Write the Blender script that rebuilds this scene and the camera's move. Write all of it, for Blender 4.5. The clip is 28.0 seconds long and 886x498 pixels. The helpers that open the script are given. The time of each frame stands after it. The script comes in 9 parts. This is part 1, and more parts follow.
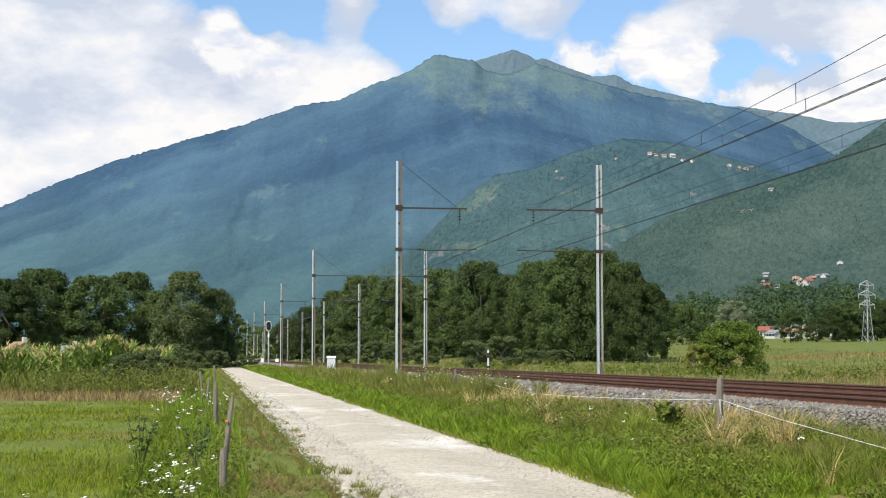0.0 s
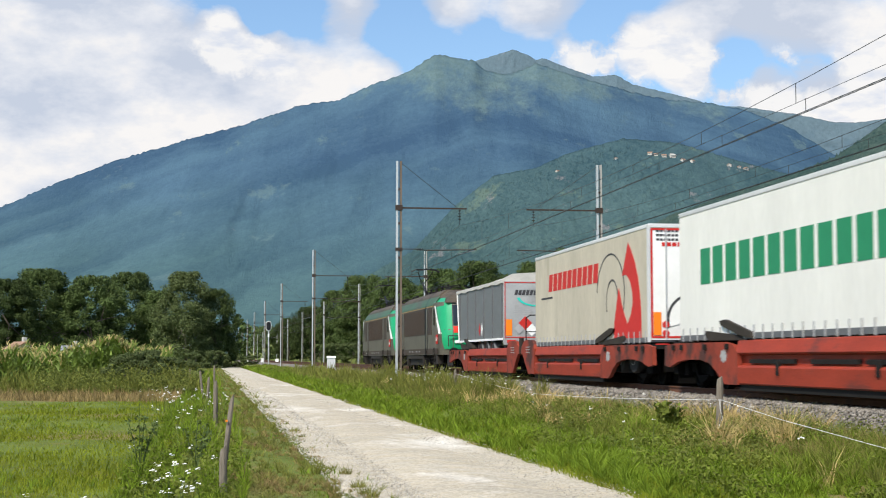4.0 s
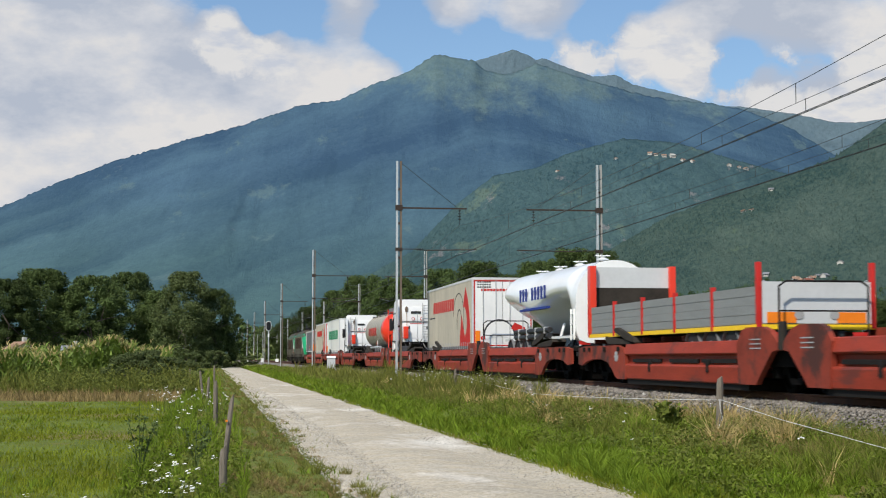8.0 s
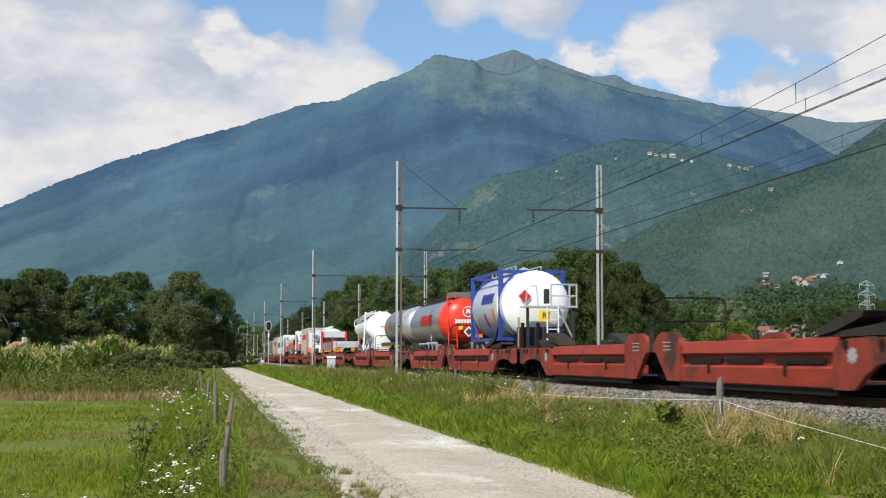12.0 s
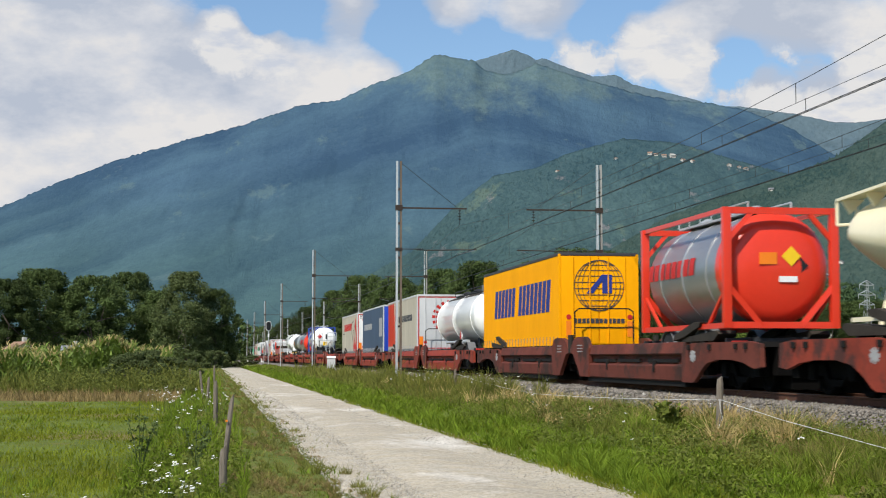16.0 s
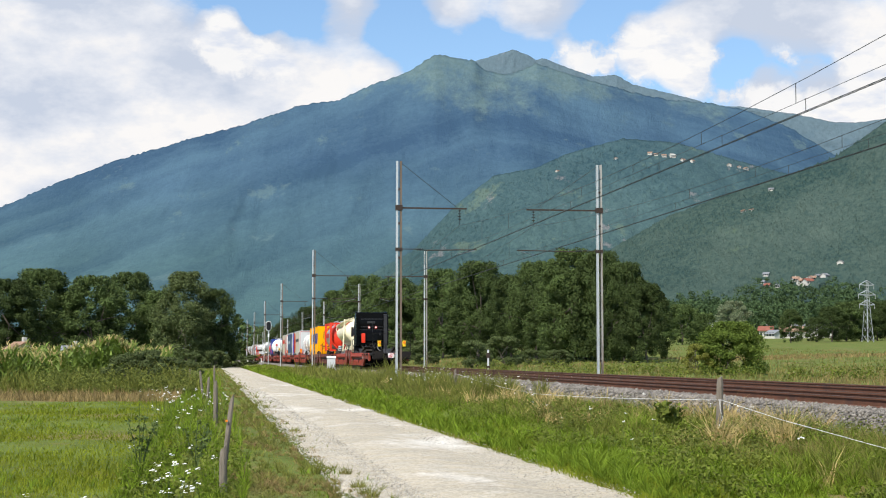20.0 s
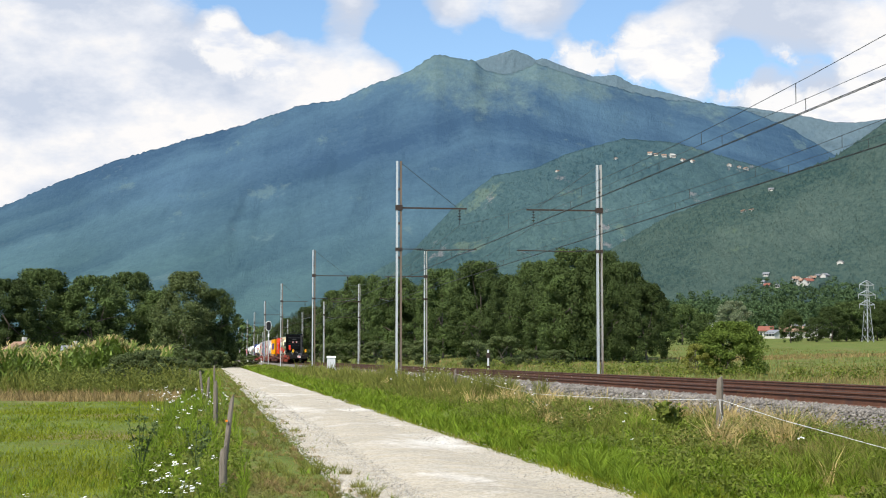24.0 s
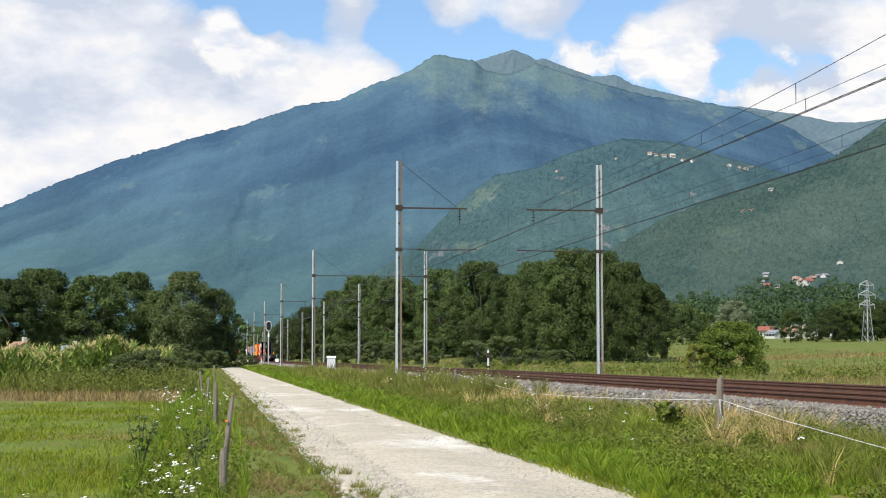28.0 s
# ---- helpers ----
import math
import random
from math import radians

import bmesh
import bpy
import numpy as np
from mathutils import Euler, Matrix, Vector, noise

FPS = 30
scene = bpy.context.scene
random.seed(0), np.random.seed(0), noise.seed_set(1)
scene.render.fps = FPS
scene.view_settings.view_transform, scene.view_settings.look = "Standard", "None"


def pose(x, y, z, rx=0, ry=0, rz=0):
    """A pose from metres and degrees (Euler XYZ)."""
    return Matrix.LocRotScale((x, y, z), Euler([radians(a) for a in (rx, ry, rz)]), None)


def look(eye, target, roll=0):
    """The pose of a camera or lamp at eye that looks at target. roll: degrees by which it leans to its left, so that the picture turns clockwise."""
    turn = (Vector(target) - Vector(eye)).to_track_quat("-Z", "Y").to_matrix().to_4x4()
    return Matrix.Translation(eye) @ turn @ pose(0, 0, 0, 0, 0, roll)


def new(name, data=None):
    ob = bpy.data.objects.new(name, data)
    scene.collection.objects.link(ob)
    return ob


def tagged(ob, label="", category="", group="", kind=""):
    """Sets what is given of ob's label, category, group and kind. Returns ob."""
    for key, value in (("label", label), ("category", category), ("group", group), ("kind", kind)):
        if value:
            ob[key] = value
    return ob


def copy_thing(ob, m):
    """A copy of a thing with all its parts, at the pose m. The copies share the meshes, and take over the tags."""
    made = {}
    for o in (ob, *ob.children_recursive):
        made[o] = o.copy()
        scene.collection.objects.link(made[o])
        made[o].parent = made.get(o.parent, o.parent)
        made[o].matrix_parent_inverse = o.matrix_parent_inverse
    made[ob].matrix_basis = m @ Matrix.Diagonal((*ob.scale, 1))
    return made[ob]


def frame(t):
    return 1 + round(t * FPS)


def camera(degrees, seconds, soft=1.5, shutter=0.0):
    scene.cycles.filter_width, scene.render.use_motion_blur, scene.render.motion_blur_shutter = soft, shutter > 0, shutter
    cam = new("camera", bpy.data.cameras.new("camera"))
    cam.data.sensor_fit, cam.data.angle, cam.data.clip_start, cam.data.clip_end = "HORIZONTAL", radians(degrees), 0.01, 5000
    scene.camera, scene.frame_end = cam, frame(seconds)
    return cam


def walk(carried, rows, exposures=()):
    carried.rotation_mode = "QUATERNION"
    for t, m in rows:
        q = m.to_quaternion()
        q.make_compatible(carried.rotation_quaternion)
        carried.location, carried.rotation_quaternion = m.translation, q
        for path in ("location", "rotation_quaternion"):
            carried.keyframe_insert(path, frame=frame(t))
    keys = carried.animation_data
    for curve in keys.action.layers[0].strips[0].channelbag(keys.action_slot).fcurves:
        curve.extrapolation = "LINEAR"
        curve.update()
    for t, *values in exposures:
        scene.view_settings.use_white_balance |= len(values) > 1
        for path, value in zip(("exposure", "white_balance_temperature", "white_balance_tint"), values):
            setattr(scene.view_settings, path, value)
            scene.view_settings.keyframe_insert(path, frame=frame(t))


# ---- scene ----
# ---- camera ----
# world: the railway runs along +y, x is the distance to its left-hand side path; the road is at z = 0, the rails at z = 0.9
EYE_Z = 1.6
RAIL_Z = 0.905
TRAIN_Z = 0.8          # datum of the train's parts; its wheels stand on the rails
TRACK_NEAR, TRACK_FAR = 12.2, 15.95
cam = camera(32.5, 28.0, soft=1.1, shutter=0.15)
CAM_POSE = pose(0, 0, EYE_Z, 94.1, 0, -8.67)
walk(cam, [(0.0, CAM_POSE), (28.0, CAM_POSE)], [(0.0, 0.15), (3.0, 0.15), (5.0, -0.05), (7.0, -0.13), (8.0, -0.28), (9.0, -0.06), (9.5, -0.09), (10.0, -0.18), (11.0, -0.12), (12.0, -0.12), (13.0, -0.17), (17.0, -0.2), (18.0, 0.02), (20.0, 0.1), (22.0, 0.15), (28.0, 0.15)])

# ---- sun and sky ----
SUN_AZ, SUN_EL = 221.0, 47.5          # degrees clockwise from +y, degrees above the horizon
sun_data = bpy.data.lights.new("sun", "SUN")
sun_data.energy, sun_data.angle, sun_data.color = 5.3, radians(0.6), (1.0, 0.94, 0.84)
sun = new("sun", sun_data)
sun_dir = Vector((math.sin(radians(SUN_AZ)) * math.cos(radians(SUN_EL)), math.cos(radians(SUN_AZ)) * math.cos(radians(SUN_EL)), math.sin(radians(SUN_EL))))
sun.matrix_world = look(sun_dir * 50, (0, 0, 0))


def heading(az, el):
    """A unit vector from degrees clockwise of +y and degrees above the horizon."""
    a, e = radians(az), radians(el)
    return Vector((math.sin(a) * math.cos(e), math.cos(a) * math.cos(e), math.sin(e)))


def node(tree, kind, **inputs):
    n = tree.nodes.new(kind)
    for k, v in inputs.items():
        n.inputs[k.replace("_", " ")].default_value = v
    return n


def math_node(tree, op, a, b=0.0, c=0.0, clamp=False):
    n = tree.nodes.new("ShaderNodeMath")
    n.operation, n.use_clamp = op, clamp
    for i, v in enumerate((a, b, c)):
        if isinstance(v, (int, float)):
            n.inputs[i].default_value = v
        else:
            tree.links.new(v, n.inputs[i])
    return n.outputs[0]


def ramp_node(tree, fac, stops):
    n = tree.nodes.new("ShaderNodeValToRGB")
    while len(n.color_ramp.elements) < len(stops):
        n.color_ramp.elements.new(0.5)
    for e, (p, c) in zip(n.color_ramp.elements, stops):
        e.position, e.color = p, (*c, 1) if len(c) == 3 else c
    tree.links.new(fac, n.inputs[0])
    return n.outputs[0]


def mix_color(tree, fac, a, b, mode="MIX"):
    n = tree.nodes.new("ShaderNodeMix")
    n.data_type, n.blend_type = "RGBA", mode
    for sock, v in ((n.inputs[0], fac), (n.inputs[6], a), (n.inputs[7], b)):
        if isinstance(v, (int, float)):
            sock.default_value = v
        elif isinstance(v, tuple):
            sock.default_value = (*v, 1)
        else:
            tree.links.new(v, sock)
    return n.outputs[2]


def make_world():
    w = bpy.data.worlds.new("sky")
    w.use_nodes = True
    t = w.node_tree
    t.nodes.clear()
    coord = t.nodes.new("ShaderNodeTexCoord").outputs["Generated"]
    sky = t.nodes.new("ShaderNodeTexSky")
    sky.sky_type, sky.sun_disc = "NISHITA", False
    sky.sun_elevation, sky.sun_rotation = radians(SUN_EL), radians(SUN_AZ)
    sky.air_density, sky.dust_density, sky.ozone_density = 1.0, 1.2, 1.6
    # cumulus: a layered noise, thicker round a few cloud heads
    squash = t.nodes.new("ShaderNodeMapping")
    squash.inputs["Scale"].default_value = (1.0, 1.0, 1.9)
    squash.inputs["Location"].default_value = (3.1, 1.7, 0.4)
    t.links.new(coord, squash.inputs[0])
    body = node(t, "ShaderNodeTexNoise", Scale=6.5, Detail=10.0, Roughness=0.6, Distortion=0.2)
    t.links.new(squash.outputs[0], body.inputs["Vector"])
    cover = math_node(t, "MULTIPLY_ADD", body.outputs[0], 0.72, 0.045)

    def near_head(az, el, size):
        d = t.nodes.new("ShaderNodeVectorMath")
        d.operation = "DISTANCE"
        t.links.new(coord, d.inputs[0])
        d.inputs[1].default_value = heading(az, el)
        return math_node(t, "SUBTRACT", 1.0, math_node(t, "DIVIDE", d.outputs["Value"], size), clamp=True)
    for az, el, size, gain in CLOUD_HEADS:
        cover = math_node(t, "MULTIPLY_ADD", near_head(az, el, size), gain, cover)
    mask = ramp_node(t, cover, [(0.47, (0, 0, 0)), (0.53, (0.7, 0.7, 0.7)), (0.62, (1, 1, 1))])
    # lit tops, grey undersides
    under = t.nodes.new("ShaderNodeMapping")
    under.inputs["Scale"].default_value = (1.0, 1.0, 2.6)
    under.inputs["Location"].default_value = (8.0, 2.0, 5.0)
    t.links.new(coord, under.inputs[0])
    shade = node(t, "ShaderNodeTexNoise", Scale=4.0, Detail=6.0, Roughness=0.55)
    t.links.new(under.outputs[0], shade.inputs["Vector"])
    puff = node(t, "ShaderNodeTexNoise", Scale=13.0, Detail=8.0, Roughness=0.6)
    t.links.new(squash.outputs[0], puff.inputs["Vector"])
    tone = math_node(t, "ADD", math_node(t, "MULTIPLY", shade.outputs[0], 0.5), math_node(t, "MULTIPLY", math_node(t, "MINIMUM", cover, 0.72), 0.3))
    tone = math_node(t, "MULTIPLY_ADD", puff.outputs[0], 0.6, math_node(t, "SUBTRACT", tone, 0.125))
    for az, el, size, gain in CLOUD_SHADES:
        tone = math_node(t, "MULTIPLY_ADD", near_head(az, el, size), -gain, tone)
    colour = ramp_node(t, tone, [(0.48, (0.60, 0.665, 0.79)), (0.57, (0.80, 0.83, 0.90)), (0.645, (0.98, 0.96, 0.95))])
    # crisp heaps: ragged discs with a bright lit face
    ragged = node(t, "ShaderNodeTexNoise", Scale=62.0, Detail=7.0, Roughness=0.62)
    t.links.new(coord, ragged.inputs["Vector"])
    heap = None
    for az, el, size in CLOUD_PUFFS:
        d = t.nodes.new("ShaderNodeVectorMath")
        d.operation = "DISTANCE"
        t.links.new(coord, d.inputs[0])
        d.inputs[1].default_value = heading(az, el)
        one = math_node(t, "SUBTRACT", size, d.outputs["Value"])
        heap = one if heap is None else math_node(t, "SMOOTH_MAX", heap, one, 0.006)
    heap = math_node(t, "MULTIPLY_ADD", math_node(t, "SUBTRACT", ragged.outputs[0], 0.5), 0.030, heap)
    crisp = ramp_node(t, math_node(t, "MULTIPLY_ADD", heap, 40.0, 0.5), [(0.42, (0, 0, 0)), (0.66, (1, 1, 1))])
    swell = node(t, "ShaderNodeTexNoise", Scale=34.0, Detail=6.0, Roughness=0.55)
    t.links.new(under.outputs[0], swell.inputs["Vector"])
    face = ramp_node(t, swell.outputs[0], [(0.36, (0.74, 0.79, 0.90)), (0.52, (1.0, 0.985, 0.97))])
    colour = mix_color(t, math_node(t, "MULTIPLY", crisp, 0.85), colour, face)
    mask = math_node(t, "MAXIMUM", mask, math_node(t, "MULTIPLY", crisp, 0.97))
    blue, cloud = t.nodes.new("ShaderNodeBackground"), t.nodes.new("ShaderNodeBackground")
    t.links.new(mix_color(t, 1.0, sky.outputs[0], (0.86, 0.98, 1.08), "MULTIPLY"), blue.inputs[0])
    blue.inputs[1].default_value = 0.15
    t.links.new(colour, cloud.inputs[0])
    cloud.inputs[1].default_value = 0.92
    mix, out = t.nodes.new("ShaderNodeMixShader"), t.nodes.new("ShaderNodeOutputWorld")
    t.links.new(mask, mix.inputs[0])
    t.links.new(blue.outputs[0], mix.inputs[1])
    t.links.new(cloud.outputs[0], mix.inputs[2])
    t.links.new(mix.outputs[0], out.inputs[0])
    scene.world = w


# cloud heads: heading, height above the horizon, radius, thickness
CLOUD_HEADS = [(-4.69, 7.94, 0.097, 0.35), (-1.0, 9.51, 0.063, 0.33), (2.16, 9.9, 0.048, 0.3), (4.72, 10.25, 0.045, 0.27), (6.65, 10.79, 0.026, 0.25), (-6.56, 10.53, 0.086, 0.33), (-3.11, 11.91, 0.052, 0.3), (-7.07, 6.02, 0.067, 0.3), (0.34, 12.14, 0.02, 0.39), (1.3, 11.13, 0.032, 0.35), (5.13, 13.18, 0.03, 0.25), (8.8, 13.2, 0.033, 0.25), (12.25, 13.18, 0.037, 0.25), (18.63, 12.91, 0.037, 0.25), (21.75, 12.87, 0.041, 0.27), (24.37, 12.12, 0.033, 0.25), (16.09, 11.54, 0.026, 0.35), (17.46, 11.51, 0.028, 0.39), (18.08, 10.45, 0.024, 0.35), (13.74, 11.18, 0.02, 0.31), (20.56, 9.54, 0.026, 0.35), (22.7, 9.15, 0.033, 0.33), (24.64, 10.7, 0.026, 0.29), (24.9, 8.96, 0.03, 0.31), (1.6, 12.49, 0.015, -0.25), (7.29, 12.05, 0.033, -0.2), (14.6, 12.1, 0.022, -0.12), (19.44, 11.03, 0.022, -0.15)]
CLOUD_PUFFS = [(0.34, 12.20, 0.0123), (0.13, 11.51, 0.0138), (0.98, 11.23, 0.0145), (1.94, 11.14, 0.0116), (2.58, 10.95, 0.0109), (14.06, 11.07, 0.0123), (13.49, 11.33, 0.0080), (15.56, 11.56, 0.0101), (16.20, 11.81, 0.0109), (16.94, 11.79, 0.0109), (17.67, 11.50, 0.0116), (18.30, 11.07, 0.0123), (17.24, 10.83, 0.0145), (16.08, 10.82, 0.0123), (18.08, 10.14, 0.0130), (14.91, 11.01, 0.0094), (20.56, 9.48, 0.0116), (19.84, 9.63, 0.0065), (21.51, 11.05, 0.0058), (21.58, 9.20, 0.0138), (22.70, 8.95, 0.0163), (23.91, 9.00, 0.0181), (24.82, 9.88, 0.0181), (24.14, 10.82, 0.0145), (23.54, 11.06, 0.0072), (24.94, 11.08, 0.0109), (19.22, 9.65, 0.0051)]
CLOUD_SHADES = [(-5.29, 7.72, 0.075, 0.05), (0.89, 9.76, 0.05, 0.05), (-3.94, 12.08, 0.063, 0.13), (-6.54, 9.92, 0.056, 0.11), (-1.02, 11.27, 0.033, 0.14), (6.86, 13.24, 0.045, 0.16), (13.33, 13.2, 0.045, 0.14), (20.72, 12.88, 0.059, 0.16)]
make_world()


# ---- materials ----
def material(name, colour, rough=0.6, metal=0.0, vary=0.15, scale=4.0, bump=0.0, bump_scale=40.0, second=None, amount=0.5, stretch=(1, 1, 1), per_object=0.0, coat=0.0, spec=0.25, through_light=0.0, island=0.0):
    """A principled surface: two scales of tone, an optional second colour in patches, fine relief."""
    m = bpy.data.materials.new(name)
    m.use_nodes = True
    t = m.node_tree
    b = t.nodes["Principled BSDF"]
    coord = t.nodes.new("ShaderNodeTexCoord").outputs["Object"]
    mp = t.nodes.new("ShaderNodeMapping")
    mp.inputs["Scale"].default_value = stretch
    t.links.new(coord, mp.inputs[0])
    big = node(t, "ShaderNodeTexNoise", Scale=scale, Detail=5.0, Roughness=0.6)
    fine = node(t, "ShaderNodeTexNoise", Scale=scale * 9, Detail=3.0, Roughness=0.6)
    for n in (big, fine):
        t.links.new(mp.outputs[0], n.inputs["Vector"])
    tone = math_node(t, "ADD", math_node(t, "MULTIPLY", big.outputs[0], 0.65), math_node(t, "MULTIPLY", fine.outputs[0], 0.35))
    dark = tuple(c * (1 - vary) for c in colour)
    light = tuple(min(1, c * (1 + vary)) for c in colour)
    col = ramp_node(t, tone, [(0.32, dark), (0.68, light)])
    if second:
        patch = node(t, "ShaderNodeTexNoise", Scale=scale * 0.6, Detail=7.0, Roughness=0.65)
        t.links.new(mp.outputs[0], patch.inputs["Vector"])
        lo = 0.66 - 0.32 * amount
        col = mix_color(t, ramp_node(t, patch.outputs[0], [(lo, (0, 0, 0)), (lo + 0.1, (1, 1, 1))]), col, second)
    for k, kind, port in ((per_object, "ShaderNodeObjectInfo", "Random"), (island, "ShaderNodeNewGeometry", "Random Per Island")):
        if not k:
            continue
        src = t.nodes.new(kind).outputs[port]
        f = math_node(t, "MULTIPLY_ADD", src, 2 * k, 1 - k)
        comb = t.nodes.new("ShaderNodeCombineColor")
        for i in range(3):
            t.links.new(f, comb.inputs[i])
        col = mix_color(t, 1.0, col, comb.outputs[0], "MULTIPLY")
    t.links.new(col, b.inputs["Base Color"])
    b.inputs["Roughness"].default_value = rough
    b.inputs["Metallic"].default_value = metal
    b.inputs["Coat Weight"].default_value = coat
    b.inputs["Specular IOR Level"].default_value = spec
    if bump:
        bn = node(t, "ShaderNodeBump", Strength=bump, Distance=0.02)
        relief = node(t, "ShaderNodeTexNoise", Scale=bump_scale, Detail=4.0)
        t.links.new(mp.outputs[0], relief.inputs["Vector"])
        t.links.new(relief.outputs[0], bn.inputs["Height"])
        t.links.new(bn.outputs[0], b.inputs["Normal"])
    if through_light:
        tr = t.nodes.new("ShaderNodeBsdfTranslucent")
        t.links.new(col, tr.inputs[0])
        mx = t.nodes.new("ShaderNodeMixShader")
        mx.inputs[0].default_value = through_light
        t.links.new(b.outputs[0], mx.inputs[1])
        t.links.new(tr.outputs[0], mx.inputs[2])
        t.links.new(mx.outputs[0], t.nodes["Material Output"].inputs[0])
    return m


# ---- building helpers ----
def finish(name, bm, mat, parent=None, label="", smooth=30):
    me = bpy.data.meshes.new(name)
    bmesh.ops.recalc_face_normals(bm, faces=bm.faces)
    bm.to_mesh(me)
    bm.free()
    if smooth and me.polygons:
        me.polygons.foreach_set("use_smooth", [True] * len(me.polygons))
        me.set_sharp_from_angle(angle=radians(smooth))
    me.materials.append(mat)
    ob = new(name, me)
    if parent:
        ob.parent = parent
    return tagged(ob, label) if label else ob


def part(name, bm, mat, parent, label="", smooth=30):
    """One mesh under a thing or under a part."""
    if name in SPLIT:
        return split_parts(SPLIT[name], bm, mat, parent, label, smooth)
    return finish(name, bm, mat, parent, label, smooth)


# what is drawn in one go but is many pieces: the name of one piece
SPLIT = {"name_bars": "printed_bar", "door_bars": "printed_bar", "strap": "strap", "slot_strip": "slot_strip", "catch": "catch", "mirror": "mirror", "hopper": "hopper", "landing_leg": "landing_leg", "side_fairing": "side_fairing", "fuel_tank": "fuel_tank",
         "support_leg": "support_leg", "saddle": "saddle", "ray_mark": "ray", "door_rays": "ray", "stencil": "stencil_line", "stripe": "stripe", "rear_post": "rear_post", "emblem_bars": "printed_bar", "side_panel": "side_panel", "pivot": "pivot", "bracket": "bracket", "seam": "seam", "hood": "hood", "hatch": "hatch", "band": "band", "hose_tube": "hose_tube", "door": "door_leaf", "lid_clamp": "lid_clamp", "lock_rod": "lock_rod"}


def split_parts(name, bm, mat, parent, label, smooth):
    """Each separate piece of bm as a mesh of its own."""
    bmesh.ops.recalc_face_normals(bm, faces=bm.faces)
    left = set(bm.faces)
    first = None
    while left:
        todo = [left.pop()]
        island = list(todo)
        while todo:
            for e in todo.pop().edges:
                for f in e.link_faces:
                    if f in left:
                        left.remove(f)
                        todo.append(f)
                        island.append(f)
        verts = []
        index = {}
        for f in island:
            for v in f.verts:
                if v not in index:
                    index[v] = len(verts)
                    verts.append(v.co.copy())
        one = bmesh.new()
        made = [one.verts.new(c) for c in verts]
        for f in sorted(island, key=lambda f: f.index):
            one.faces.new([made[index[v]] for v in f.verts])
        ob = finish(name, one, mat, parent, label, smooth)
        first = first or ob
    bm.free()
    return first


def empty(name, x=0, y=0, z=0, rz=0):
    e = new(name)
    e.empty_display_size = 0.3
    e.matrix_basis = pose(x, y, z, 0, 0, rz)
    return e


def box(bm, x0, x1, y0, y1, z0, z1, bevel=0.0):
    r = bmesh.ops.create_cube(bm, size=1.0)
    for v in r["verts"]:
        v.co = Vector(((x0 + x1) / 2 + v.co.x * (x1 - x0), (y0 + y1) / 2 + v.co.y * (y1 - y0), (z0 + z1) / 2 + v.co.z * (z1 - z0)))
    if bevel:
        vs = set(r["verts"])
        bmesh.ops.bevel(bm, geom=[e for e in bm.edges if e.verts[0] in vs and e.verts[1] in vs], offset=bevel, segments=2, affect="EDGES", profile=0.7)
    return bm


def prism(bm, outline, x0, x1):
    """A side outline of (y, z), drawn out from x0 to x1."""
    a = [bm.verts.new((x0, y, z)) for y, z in outline]
    b = [bm.verts.new((x1, y, z)) for y, z in outline]
    n = len(outline)
    bm.faces.new(a)
    bm.faces.new(b[::-1])
    for i in range(n):
        bm.faces.new((a[i], b[i], b[(i + 1) % n], a[(i + 1) % n]))
    return bm


def loft(bm, rings, close=True):
    """Joins rings of points, each a list of the same length."""
    vs = [[bm.verts.new(p) for p in ring] for ring in rings]
    n = len(vs[0])
    for a, b in zip(vs, vs[1:]):
        for i in range(n):
            bm.faces.new((a[i], a[(i + 1) % n], b[(i + 1) % n], b[i]))
    if close:
        bm.faces.new(vs[0][::-1])
        bm.faces.new(vs[-1])
    return bm


def rod(bm, p, q, r, sides=8, r2=None):
    p, q = Vector(p), Vector(q)
    d = (q - p).normalized()
    u = d.orthogonal().normalized()
    v = d.cross(u)
    ring = lambda c, rad: [c + u * (rad * math.cos(2 * math.pi * i / sides)) + v * (rad * math.sin(2 * math.pi * i / sides)) for i in range(sides)]
    return loft(bm, [ring(p, r), ring(q, r if r2 is None else r2)])


def path_rod(bm, pts, r, sides=6):
    for p, q in zip(pts, pts[1:]):
        rod(bm, p, q, r, sides)
    return bm


def turned(bm, profile, cx=0.0, cz=0.0, sides=28, flat=1.0):
    """A body turned round an axis along y: profile of (y, radius)."""
    rings = [[(cx + r * math.cos(2 * math.pi * i / sides), y, cz + flat * r * math.sin(2 * math.pi * i / sides)) for i in range(sides)] for y, r in profile]
    return loft(bm, rings)


def wheel_disc(bm, x0, x1, y, z, r, sides=20):
    return rod(bm, (x0, y, z), (x1, y, z), r, sides)


def cloud_mesh(name, verts, faces, mat, smooth=False):
    me = bpy.data.meshes.new(name)
    verts, faces = np.asarray(verts, np.float32), np.asarray(faces, np.int32)
    k = faces.shape[1]
    me.vertices.add(len(verts))
    me.vertices.foreach_set("co", verts.ravel())
    me.loops.add(faces.size)
    me.loops.foreach_set("vertex_index", faces.ravel())
    me.polygons.add(len(faces))
    me.polygons.foreach_set("loop_start", np.arange(0, faces.size, k, dtype=np.int32))
    me.polygons.foreach_set("loop_total", np.full(len(faces), k, np.int32))
    if smooth:
        me.polygons.foreach_set("use_smooth", np.ones(len(faces), bool))
    me.update(calc_edges=True)
    me.materials.append(mat)
    return me
# ---- surfaces of the place ----
M_SOIL = material("meadow_soil", (0.115, 0.148, 0.03), 0.95, vary=0.35, scale=0.35, second=(0.19, 0.155, 0.062), amount=0.42, bump=0.5, bump_scale=9, spec=0.1)


